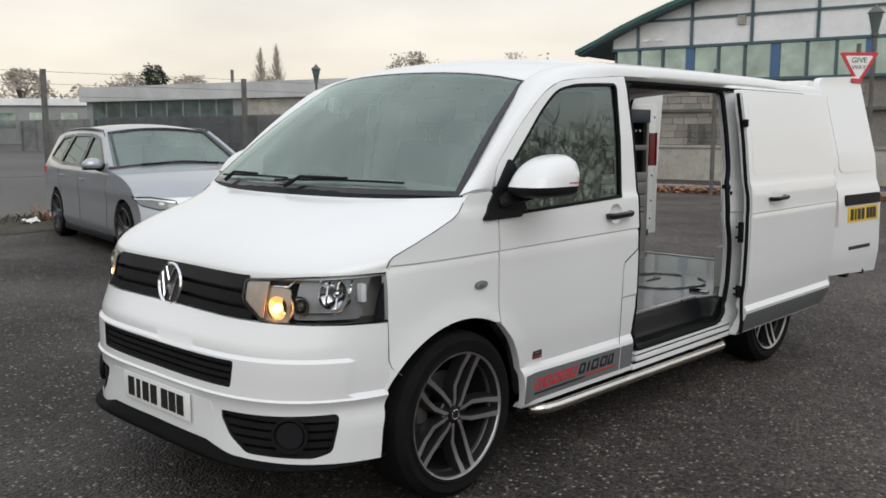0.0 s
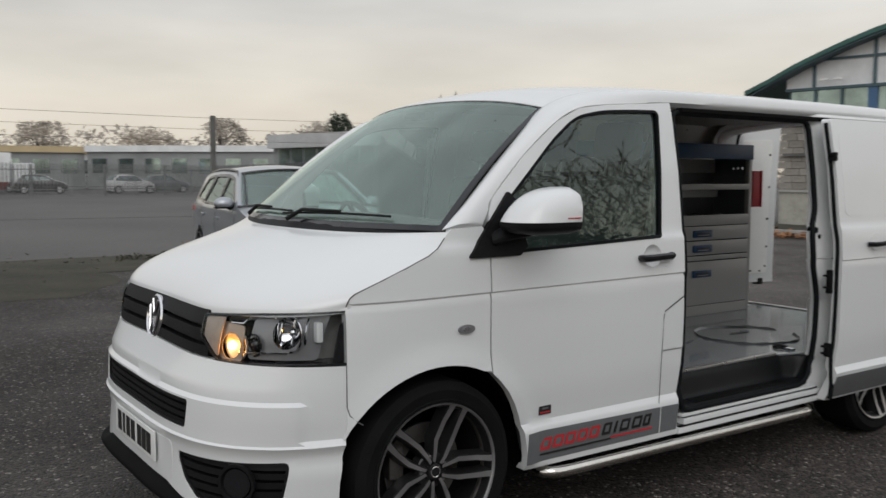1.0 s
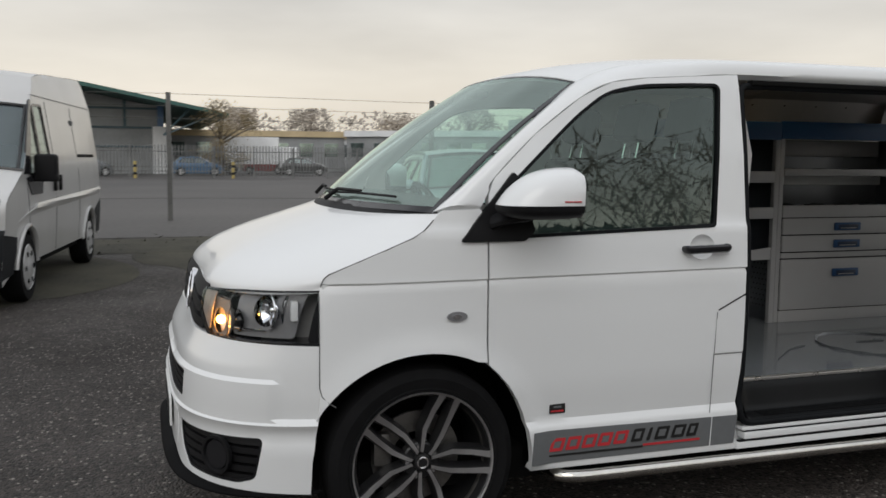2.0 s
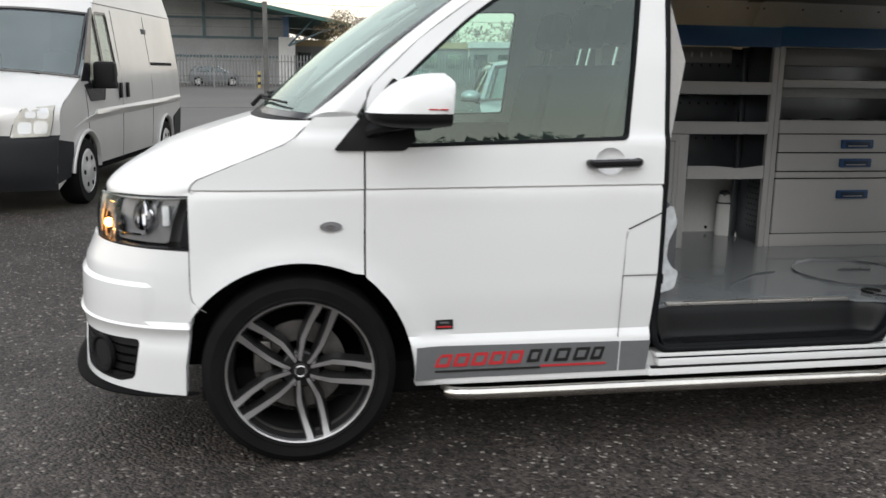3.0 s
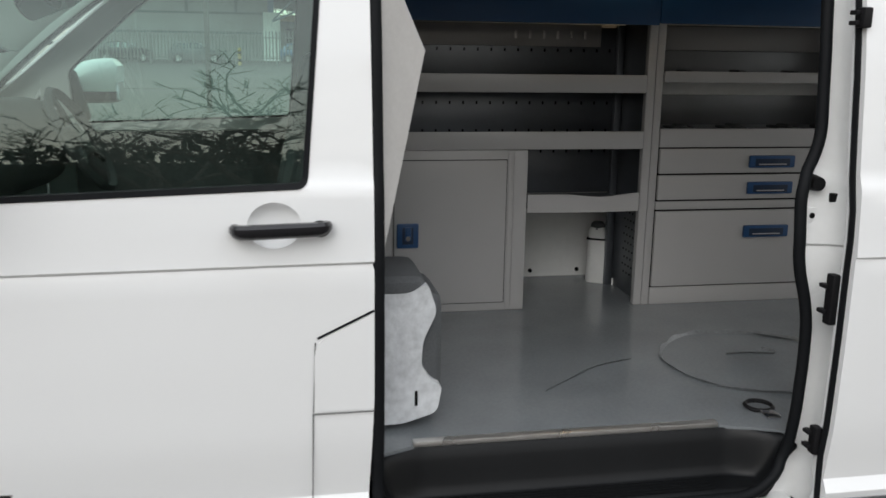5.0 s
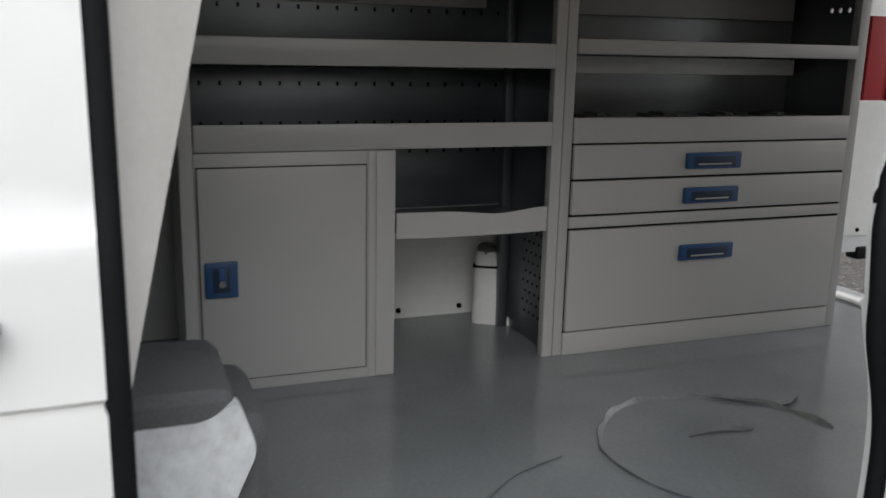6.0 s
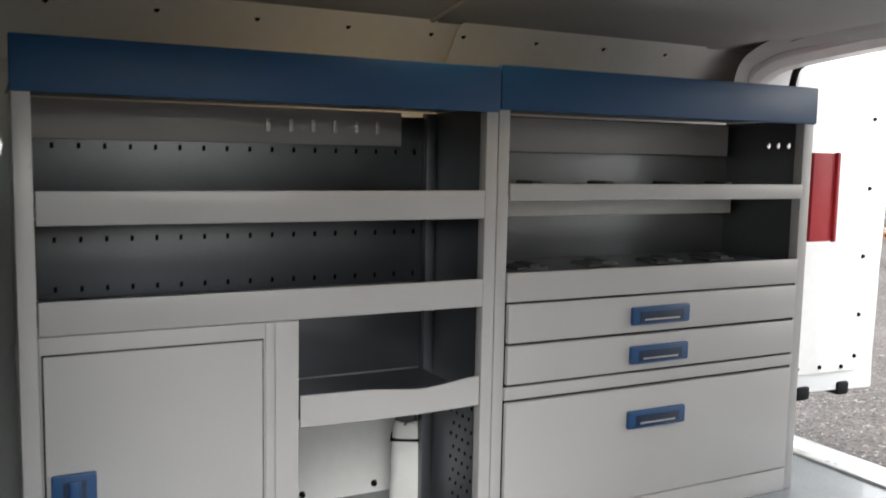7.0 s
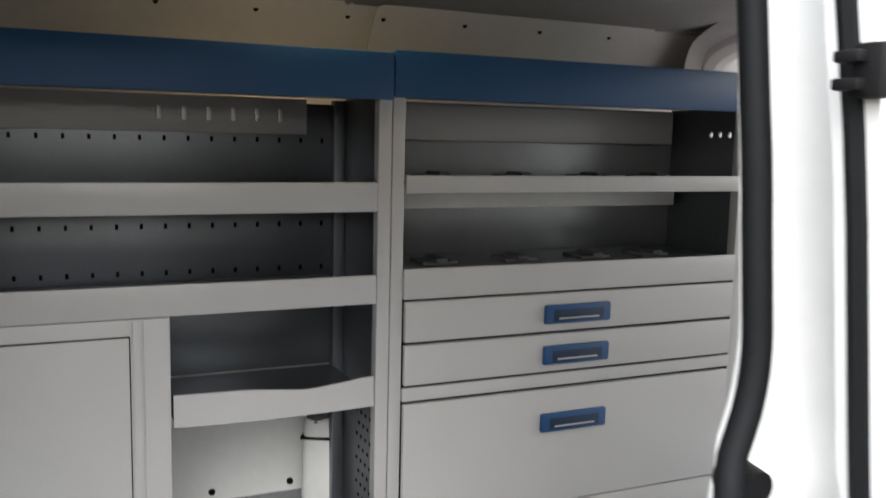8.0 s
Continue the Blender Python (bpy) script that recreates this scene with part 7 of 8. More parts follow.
# verge of moss and a paler roadway beyond it
def verge(u, v):
    y = -40 + 90 * v
    w = .9 * noise.noise(Vector((y * .35, u * 3, 1.0)))
    return (-12.6 + 2.6 * u + w * .5 + (y - 2) * -.05, y, .006 + .03 * math.sin(math.pi * u) * (0.6 + noise.noise(Vector((y * 1.3, u * 4, 0)))))
tagged(part("verge", patch(verge, 8, 120), M_MOSS), "mossy weedy verge along the yard edge", "verge", kind="structure")
tagged(part("road", patch(lambda u, v: (-12.6 - 120 * u, -90 + 220 * v, .004), 2, 2), M_ROADFAR), "pale worn tarmac road beyond the yard", "road", kind="structure")
# thin moss spreading over the yard
for cx_, cy_, rx, ry in ((-7.6, -2.6, 2.6, 1.5), (-9.5, .2, 1.8, 1.2), (-8.6, 5.6, 1.6, .9)):
    ob = part("moss_patch", patch(lambda u, v: (cx_ + rx * v * math.cos(6.2832 * u) * (1 + .35 * noise.noise(Vector((math.cos(6.2832 * u) * 2, math.sin(6.2832 * u) * 2, cx_)))), cy_ + ry * v * math.sin(6.2832 * u) * (1 + .35 * noise.noise(Vector((math.sin(6.2832 * u) * 2, 3, cx_)))), .003 + .004 * (1 - v)), 48, 3), M_MOSS)
    tagged(ob, "thin brown-green moss on the tarmac", "moss", kind="structure")
# weeds and litter on the verge
wb = bmesh.new()
for k in range(420):
    y = rng.uniform(-6, 12)
    x = -11.6 - (y - 2) * .05 + rng.gauss(0, .7)
    h = rng.uniform(.012, .045)
    a = rng.uniform(0, 6.28)
    p = Vector((x, y, .01))
    d = Vector((math.cos(a), math.sin(a), 0)) * rng.uniform(.01, .03)
    t = Vector((rng.gauss(0, .05), rng.gauss(0, .05), h))
    wb.faces.new([wb.verts.new(q) for q in (p - d, p + d, p + t)])
tagged(part("weeds", wb, M_MOSS, smooth=False), "small dry weeds on the verge", "weeds", kind="stuff")
rw = random.Random(19)
for cx_, cy_, n_, tall in ((-11.5, 3.25, 60, .16), (-11.4, 3.75, 160, .30), (-11.3, 4.3, 140, .30), (-11.6, 2.5, 60, .12)):
    clump = bmesh.new()
    for k in range(n_):
        p = Vector((rw.gauss(0, .16), rw.gauss(0, .22), 0))
        t = p + Vector((rw.gauss(0, .09), rw.gauss(0, .09), tall * rw.uniform(.3, 1)))
        d = Vector((rw.uniform(-1, 1), rw.uniform(-1, 1), .3)).normalized() * .012
        clump.faces.new([clump.verts.new(q) for q in (p - d * .4, p + d * .4, t + d, t - d)])
    ob = part("weed_clump", clump, M_LEAF if tall > .2 else M_MOSS, smooth=False)
    ob.matrix_basis = pose(cx_, cy_, .012)
    tagged(ob, "dry brown weed clump on the verge", "weed", "weeds on the verge")
litter = part("litter", patch(lambda u, v: (.18 * (u - .5), .26 * (v - .5), .05 * noise.noise(Vector((5 * u, 6 * v, 2))) + .04 * math.sin(3.1 * u)), 6, 8, .002), M_SIGNW, smooth=False)
litter.matrix_basis = pose(-11.2, 3.12, .05, 0, 0, 20)
tagged(litter, "crumpled white scrap lying on the verge", "litter")

# ---- post and wire fence at the verge ----
wf = thing("wire_fence", pose(-17.0, 5.5, 0), "tall weathered posts with strands of barbed wire", "fence")
for y in (-28.4, -22.8, -17.1, -11.4, -5.78, .38, 5.64, 11.2, 16.8, 22.4, 28.0):
    part("post", box((-.06, y - .06, 0), (.045, y + .045, 2.85), .01), M_POST, wf)
for z in (2.82, 2.55, 2.28, 1.2, .5):
    part("wire", sweep([(0, y, z - (.03 if k % 2 else 0)) for k, y in enumerate((-28.4, -22.8, -17.1, -11.4, -5.8, -.25, 5.60, 11.2, 16.8, 22.4, 28.0))], .006, 4), M_POST, wf)

# ---- palisade fences ----
def palisade(name, pts, h, gap, mat, label):
    f = thing(name, pose(pts[0][0], pts[0][1], 0), label, "fence")
    org = Vector((pts[0][0], pts[0][1], 0))
    for a, b in zip(pts, pts[1:]):
        L = math.hypot(b[0] - a[0], b[1] - a[1])
        n = int(L / gap)
        bars = bmesh.new()
        for k in range(n):
            q = lerp(a, b, k / n)
            c = Vector((*q, 0)) - org
            hh = h + rng.uniform(-.02, .02)
            vs = [bars.verts.new(c + Vector(o)) for o in ((-.03, -.035, .12), (.03, .035, .12), (.03, .035, hh - .1), (0, 0, hh), (-.03, -.035, hh - .1))]
            vb = [bars.verts.new(v.co + Vector((-.02, .015, 0))) for v in vs]
            bars.faces.new(vs), bars.faces.new(list(reversed(vb)))
            for i in range(5):
                bars.faces.new((vs[i], vb[i], vb[(i + 1) % 5], vs[(i + 1) % 5]))
        bmesh.ops.recalc_face_normals(bars, faces=bars.faces)
        tagged(part("pale_row", bars, mat, f, smooth=False), kind="stuff")
        for z in (.45, h - .5):
            bm = wallbox(a, b, z, z + .06, .05)
            bmesh.ops.translate(bm, verts=bm.verts, vec=-org)
            part("rail", bm, mat, f, smooth=False)
        for k in range(int(L / 2.75) + 1):
            q = Vector((*lerp(a, b, min(1, k * 2.75 / L)), 0)) - org
            part("fence_post", box(q - Vector((.05, .05, 0)), q + Vector((.05, .05, h - .1))), mat, f, smooth=False)
    return f
palisade("palisade_fence", [(-60, -40), (-60, 12), (-66, 24.5)], 2.3, .22, M_PALI, "galvanised steel palisade fence along the road")
palisade("palisade_fence", [(-66, 24.5), (-54, 24.2)], 2.3, .20, M_PALI, "pale galvanised palisade gates")
palisade("palisade_fence", [(-52, 24.0), (-36, 24.6), (-18, 26.0)], 2.35, .16, M_PALID, "dark steel palisade fence before a low building")

# ---- low building with white fascia ----
A, B = (-57.5, 25.6), (-26.0, 33.0)
lb = thing("low_building", pose(A[0], A[1], 0), "low flat-roofed building with pale fascia and dark glazing", "building")
def lbp(name, t0, t1, z0, z1, thick, mat, out=0.0, lab="", par=None):
    a, b = lerp(A, B, t0), lerp(A, B, t1)
    n = Vector((B[1] - A[1], -(B[0] - A[0]), 0)).normalized() * out
    bm = wallbox((a[0] + n.x, a[1] + n.y), (b[0] + n.x, b[1] + n.y), z0, z1, thick)
    bmesh.ops.translate(bm, verts=bm.verts, vec=(-A[0], -A[1], 0))
    return part(name, bm, mat, par or lb, lab, smooth=False)
lbp("wall", 0, 1, 0, 3.6, 9.0, M_CLADG)
lbp("fascia", -.01, 1.01, 3.45, 4.42, 9.6, M_FASCIA, .35, "pale grey fascia board")
for k in range(9):
    w = lbp("window", .02 + .045 * k, .06 + .045 * k, 1.2, 3.40, .05, M_FARGLASS, .04)
lbp("wall_panel", .46, .60, 0, 3.40, .05, M_RENDER, .06, "beige stained wall")
lbp("wall_panel", .60, .68, 1.6, 3.40, .05, M_BRICK, .05)
lbp("shutter", .70, .99, 0, 3.3, .05, M_TEAL, .06, "dark green shutter wall")
for k in range(6):
    lbp("pillar", .70 + .048 * k, .705 + .048 * k, 0, 3.4, .12, M_CLAD if k == 3 else M_TEAL, .14)
part("flue", cyl((12.5, 3.6, 4.3), (12.5, 3.6, 5.25), .10, segs=10), M_POST, lb)

# ---- long low buildings far beyond ----
def sheds(name, a, b, h, mat, label, fascia=None, deep=12.0, windows=14, door=True):
    s = thing(name, pose(a[0], a[1], 0), label, "building")
    org = Vector((a[0], a[1], 0))
    def w(nm, t0, t1, z0, z1, thick, m, out=0.0):
        p, q = lerp(a, b, t0), lerp(a, b, t1)
        n = Vector((b[1] - a[1], -(b[0] - a[0]), 0)).normalized() * out
        bm = wallbox((p[0] + n.x, p[1] + n.y), (q[0] + n.x, q[1] + n.y), z0, z1, thick)
        bmesh.ops.translate(bm, verts=bm.verts, vec=-org)
        return part(nm, bm, m, s, smooth=False)
    w("wall", 0, 1, 0, h, deep, mat)
    w("roof_edge", -.005, 1.005, h - .1, h + .55, deep + .6, fascia or M_CLAD, .3)
    for k in range(windows):
        t0 = (k + .2) / windows
        win = w("window", t0, t0 + .55 / windows, h * .42, h * .80, .05, M_FARGLASS, .04)
        bm = None
    return s
sheds("long_shed", (-99, -12), (-95, 21), 3.9, M_CLADG, "long grey workshop with yellow roof edge and windows", M_CLADY, windows=12)
sheds("long_shed", (-94, 21), (-78, 41), 4.0, M_CLADG, "long grey workshop with pale roof edge", M_CLAD, windows=9)
sheds("office_block", (-108, 6), (-104, 34), 4.0, M_CLAD, "pale single-storey office with yellow roof edge", M_CLADY, windows=10)

# ---- open hangar with curved green roof ----
hg = thing("hangar", pose(-76, 0, 0), "grey hangar with curved green roof edge", "building")
def hang_z(y):
    return float(np.interp(y, [-40, -28, -14, -5.3, 0.7, 4.9, 8.0], [8.0, 8.3, 8.15, 7.2, 6.05, 5.25, 4.6]))
part("roof", patch(lambda u, v: (6.0 - 40 * u, -40 + 46 * v, hang_z(-40 + 46 * v)), 3, 30, .3), M_GREEN, hg, "curved green sheet roof", smooth=False)
part("wall", panel([(-40, 0)] + [(1.0, 0)] + [(y, hang_z(y) - .4) for y in np.linspace(1.0, -40, 16)], lambda y, z, d: Vector((-d, y, z)), .3, grid=3.0), M_CLADG, hg, "grey clad gable wall", smooth=False)
for z in (3.8, 2.2, 5.4):
    part("wall_rail", box((0, -40, z), (.12, 1.0, z + .18)), M_TEAL, hg, smooth=False)
for y in range(-38, 1, 4):
    part("column", box((.0, y - .12, 3.8), (.16, y + .12, hang_z(y) - .4)), M_TEAL, hg, smooth=False)
part("end_pillar", box((-.2, .2, 0), (.6, 1.6, 4.0), .03), M_CLAD, hg, "pale end pillar", smooth=False)
part("end_pillar", box((.1, .6, 4.0), (.5, 1.1, 5.9)), M_BLUEPANEL, hg, smooth=False)
for y in (3.0, 5.0):
    part("strut", sweep([(4.0, 1.0, 3.2), (4.5, y, hang_z(y) - .3)], .08, 5), M_TEAL, hg)

# ---- clad building with stone base behind the van ----
O2, E2 = Vector((-10.07, 22.41, 0)), Vector((.9907, .1361, 0))
N2 = Vector((.1361, -.9907, 0))
fb = thing("clad_building", Matrix.Translation(O2) @ pose(0, 0, 0, 0, 0, math.degrees(math.atan2(E2.y, E2.x))), "two-tone building with white cladding, teal frames and stone base", "building")
# local x along the wall, local -y towards the yard
def fbx(name, x0, x1, z0, z1, y0, y1, mat, lab="", par=None, bev=0.0):
    return part(name, box((x0, y0, z0), (x1, y1, z1), bev), mat, par or fb, lab, smooth=False)
def roof_h(x):
    return float(np.interp(x, [-3.6, -2.1, -1, 0, 1, 1.8, 3, 5, 7, 9, 12, 16], [4.04, 4.75, 5.17, 5.50, 5.73, 5.86, 6.03, 6.2, 6.25, 6.22, 6.0, 5.4]))
fbx("wall_core", -2.6, 16, 0, 2.95, .12, 8, M_MORTAR)
part("clad_wall", panel([(-2.6, 4.0), (16, 4.0)] + [(x, roof_h(x) - .16) for x in np.linspace(16, -2.6, 24)], lambda x, z, d: Vector((x, .05 + d, z)), .3, grid=1.0), M_CLAD, fb, "white cladding", smooth=False)
fbx("band_back", -2.6, 16, 2.95, 4.02, .2, .5, M_TEAL)
part("roof_edge", patch(lambda u, v: (-3.7 + 19.7 * u, -.45 + 9 * v, roof_h(-3.7 + 19.7 * u)), 26, 1, .14), M_GREEN, fb, "green roof edge", smooth=False)
part("soffit", patch(lambda u, v: (-3.6 + 19.5 * u, -.42 + .5 * v, roof_h(-3.6 + 19.5 * u) - .16), 26, 1, .03), M_TEAL, fb, smooth=False)
x, k = -2.45, 0
while x < 15:
    blue = k % 3 == 2
    w = .70
    win = fbx("window", x, x + w, 3.02, 3.97, .08, .16, M_FARGLASS, "window in the high band")
    fbx("mullion", x + w, x + w + (.075 if not blue else .26), 2.98, 4.02, .02, .2, M_BLUEPANEL if blue else M_TEAL, par=win)
    x += w + (.075 if not blue else .26)
    k += 1
fbx("band_sill", -2.6, 16, 2.94, 3.02, -.02, .2, M_TEAL)
fbx("band_head", -2.6, 16, 3.97, 4.05, -.02, .2, M_TEAL)
fbx("clad_rail", -1.5, 16, 4.80, 4.87, 0, .06, M_TEAL)
fbx("clad_rail", 1.2, 13, 5.62, 5.69, 0, .06, M_TEAL)
for x in (-1.75, -.03, 1.76, 3.58, 5.4, 7.2, 9.0, 10.8):
    fbx("clad_joint", x - .04, x + .04, 4.05, roof_h(x) - .2, -.01, .06, M_TEAL)
fbx("vent", 1.34, 1.58, 4.56, 4.82, -.02, .05, M_CONC, "square vent")
for x in (-1.5, -1.1):
    cm = fbx("wall_camera", x, x + .22, 4.20, 4.27, -.22, -.10, M_SIGNW, "small white wall camera", bev=.02)
fbx("ledge", -2.6, 16, .98, 1.06, -.25, .12, M_CONC, "concrete ledge")
fbx("low_wall", -2.6, 16, 0, .98, -.20, .12, M_RENDER, "stained rendered low wall")
for z in (2.05,):
    fbx("wall_rail", -2.6, 16, z, z + .09, -.06, .12, M_POST)
# stone blocks above the ledge, each its own piece
block = {}
for w_ in (.34, .42, .50):
    bm = box((0, 0, 0), (w_, .10, .195), .008)
    me = bpy.data.meshes.new("stone_block")
    bm.to_mesh(me)
    bm.free()
    me.materials.append(M_BRICK)
    block[w_] = me
for row in range(9):
    x = -2.6 - rng.uniform(0, .3)
    z = 1.07 + row * .207
    while x < 4.6:
        w_ = rng.choice((.34, .42, .50))
        ob = new("stone_block", block[w_])
        ob.parent = fb
        ob.matrix_basis = pose(x, .03 + rng.uniform(-.006, .006), z)
        x += w_ + .012
# cages on the ledge
for x in (.22, .66):
    cg = thing("wire_cage", fb.matrix_basis @ pose(x, -.13, 1.06), "small rusty wire cage on the wall ledge", "cage", "cages on the ledge")
    for dx in (-.17, .17):
        for dy in (-.08, .08):
            part("corner_bar", box((dx - .012, dy - .012, 0), (dx + .012, dy + .012, .62)), M_POST, cg, smooth=False)
    for z in (.10, .35, .60):
        for dy in (-.08, .08):
            part("cross_bar", box((-.17, dy - .01, z), (.17, dy + .01, z + .025)), M_POST, cg, smooth=False)
    for j in range(5):
        part("mesh_bar", box((-.14 + .07 * j - .006, -.085, .1), (-.14 + .07 * j + .006, -.075, .6)), M_POST, cg, smooth=False)
# ground strip of leaves, kerb, posts and sign
tagged(part("kerb", wallbox((-16, 16.9), (8, 20.2), 0, .12, .15), M_CONC, smooth=False), "concrete kerb before the building", "kerb", kind="structure")
lf = bmesh.new()
for k in range(3500):
    t = rng.uniform(0, 1)
    a = Vector((-14 + 16 * t, 15.8 + 2.2 * t, 0)) + Vector((-.13, .99, 0)) * abs(rng.gauss(0, .8)) 
    z = .01 + rng.random() * .10
    s = rng.uniform(.04, .09)
    an = rng.uniform(0, 6.28)
    u = Vector((math.cos(an), math.sin(an), rng.uniform(-.5, .5))) * s
    w = Vector((-math.sin(an), math.cos(an), rng.uniform(-.5, .5))) * s * .6
    p = a + Vector((0, 0, z))
    lf.faces.new([lf.verts.new(q) for q in (p - u, p - w, p + u, p + w)])
tagged(part("fallen_leaves", lf, M_LEAF, smooth=False), "heap of brown fallen leaves along the kerb", "leaves", kind="stuff")
sp = thing("steel_post", pose(-6.5, 16.9, 0), "grey steel post beside the leaves", "post")
part("shaft", cyl((0, 0, 0), (0, 0, 2.9), .05, segs=12), M_POST, sp)
gw = thing("give_way_sign", pose(-2.15, 13.4, 0, 0, 0, 41), "red and white triangular give way sign on a post", "sign")
part("post", cyl((0, .04, 0), (0, .04, 2.95), .038, segs=12), M_POST, gw)
def tri(s, z, y0, y1):
    bm = bmesh.new()
    pts = rounded([(-s * .5, z), (s * .5, z), (0, z - s * .866)], .04)
    return panel(pts, lambda x, zz, d: Vector((x, y0 + d, zz)), y1 - y0, grid=.3)
part("plate", tri(.66, 2.80, 0, .01), M_SIGNR, gw, "red triangle", smooth=False)
part("field", tri(.47, 2.745, -.003, .004), M_SIGNW, gw, "white inner triangle", smooth=False)
letters("GIVE", pose(0, -.006, 2.63, 90), .125, M_INK, gw, .002, name="sign_lettering")
letters("WAY", pose(0, -.006, 2.52, 90), .10, M_INK, gw, .002, name="sign_lettering")


def lantern(m, h, label):
    s = thing("street_lamp", m, label, "street lamp", "lantern posts")
    part("column", cyl((0, 0, 0), (0, 0, h - .5), .055, .04, 12), M_POST, s)
    part("lantern_glass", spin([(h - .5, .06), (h - .08, .15)], 8, "z"), M_FARGLASS, s)
    part("lantern_cap", spin([(h - .08, .18), (h - .03, .13), (h + .05, .04), (h + .12, .001)], 8, "z"), M_POST, s)
    part("lantern_foot", cyl((0, 0, h - .54), (0, 0, h - .48), .08, segs=8), M_POST, s)
lantern(pose(-3.1, 17.0, 0), 3.95, "black lantern-topped lamp post near the building")
lantern(pose(-21.4, 17.06, 0), 3.67, "black lantern-topped lamp post by the fence")

# ---- trees ----
def branch_tree(name, m, h, spread, label, depth=5, kids=3, seed=1, twig=M_TWIG, lean=.35, r0=.16, thin=.012, trunk=.28):
    r = random.Random(seed)
    t = thing(name, m, label, "tree")
    limbs, tw = bmesh.new(), bmesh.new()
    def grow(p, d, L, rad, lev):
        q = p + d * L
        mid = (p + q) / 2 + Vector((r.gauss(0, .05), r.gauss(0, .05), r.gauss(0, .03))) * L
        big = rad > .03
        sweep([p, mid, q], [rad, rad * .85, rad * .7], 6 if big else 3, limbs if big else tw)
        if lev == 0:
            return
        for k in range(kids + (1 if lev > 2 else 0)):
            a = r.uniform(0, 6.28)
            side = Vector((math.cos(a), math.sin(a), r.uniform(-.1, .5)))
            nd = (d * (1 - lean * spread) + side * lean * spread * 1.7).normalized()
            st = p + (q - p) * r.uniform(.55, 1.0)
            grow(st, nd, L * r.uniform(.58, .82), max(thin, rad * .58), lev - 1)
    grow(Vector((0, 0, 0)), Vector((r.gauss(0, .04), r.gauss(0, .04), 1)).normalized(), h * trunk, r0, depth)
    part("trunk", limbs, M_BARK, t)
    part("twigs", tw, twig, t)
    return t
# bare trees on the open side, seen mirrored in the glass
branch_tree("bare_tree", pose(10.5, 1.3, 0, 0, 0, 200), 9.0, 1.35, "tall bare winter tree with spreading branches", 6, 2, 3, r0=.12, thin=.009, trunk=.20)
branch_tree("bare_tree", pose(11.5, -.6, 0, 0, 0, 60), 8.0, 1.3, "bare winter tree with fine drooping twigs", 6, 2, 21, r0=.10, thin=.008, trunk=.20)
# unseen thicket, added so the door glass mirrors a dimmer sky
thicket, r_t = bmesh.new(), random.Random(31)
for k in range(2600):
    y = r_t.uniform(9, 30)
    p = Vector((17 + r_t.gauss(0, 1.6), y, r_t.random() ** 1.3 * (6.6 + 1.2 * noise.noise(Vector((y * .4, 3, 1))))))
    d = Vector((r_t.gauss(0, .5), r_t.gauss(0, .5), r_t.uniform(.3, 1.4)))
    sweep([p, p + d * .5 + Vector((r_t.gauss(0, .06), r_t.gauss(0, .06), 0)), p + d], [.030, .022, .010], 3, thicket)
tagged(part("thicket", thicket, M_TWIGFAR), "unseen bare thicket, added to dim the mirrored sky", "thicket", kind="stuff")


def crown(name, m, h, w, mat, label, n=900, z0=.25, seed=2, size=.35, narrow=False):
    """A far tree: a tapered trunk with limbs and a crown of many small clumps."""
    r = random.Random(seed)
    t = thing(name, m, label, "tree")
    tk = cyl((0, 0, 0), (0, 0, h * .8), w * .05 + .1, .05, 8)
    bm = bmesh.new()
    centres = [Vector((r.gauss(0, .33) * w, r.gauss(0, .33) * w, h * (z0 + (1 - z0) * r.random()))) for _ in range(16)]
    for c in centres:
        sweep([(0, 0, c.z * .6), (c.x * .5, c.y * .5, c.z * .85), c], [.12, .07, .03], 4, tk)
    for k in range(n):
        c = r.choice(centres)
        p = c + Vector((r.gauss(0, .13) * w, r.gauss(0, .13) * w, r.gauss(0, .07) * h))
        f = (p.z / h - z0) / (1 - z0)
        if f < -.1 or f > 1.05:
            continue
        lim = w * .6 * math.sqrt(max(.03, 1 - (2 * f - 1) ** 2)) * (1.2 if not narrow else .8)
        if math.hypot(p.x, p.y) > lim:
            p.x, p.y = p.x * .6, p.y * .6
        s = size * r.uniform(.5, 1.2)
        a, b = Vector((r.gauss(0, 1), r.gauss(0, 1), r.gauss(0, 1))).normalized() * s, Vector((r.gauss(0, 1), r.gauss(0, 1), r.gauss(0, 1.3))).normalized() * s
        bm.faces.new([bm.verts.new(q) for q in (p - a, p - b * .4, p + a, p + b * .4)])
    part("trunk", tk, M_BARK, t)
    part("crown", bm, mat, t, smooth=False)
    return t
def poplar(m, h, w, seed):
    r = random.Random(seed)
    t = thing("poplar_tree", m, "tall narrow bare poplar", "tree", "bare poplars")
    part("trunk", sweep([(0, 0, 0), (.1, 0, h * .5), (0, .1, h)], [.28, .16, .03], 6), M_BARK, t)
    tw = bmesh.new()
    for k in range(420):
        f = r.uniform(.12, .97)
        a, L = r.uniform(0, 6.28), h * .16 * r.uniform(.5, 1.2) * (1.15 - f * .6)
        o = Vector((math.cos(a), math.sin(a), 0)) * w * .5 * math.sin(math.pi * min(1, f * .75 + .25)) * r.uniform(.3, 1.1)
        p = Vector((0, 0, h * f * .93))
        sweep([p, p + o * .6 + Vector((0, 0, L * .4)), p + o + Vector((r.gauss(0, .1), r.gauss(0, .1), L))], [.06, .05, .03], 3, tw)
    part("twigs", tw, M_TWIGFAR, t)


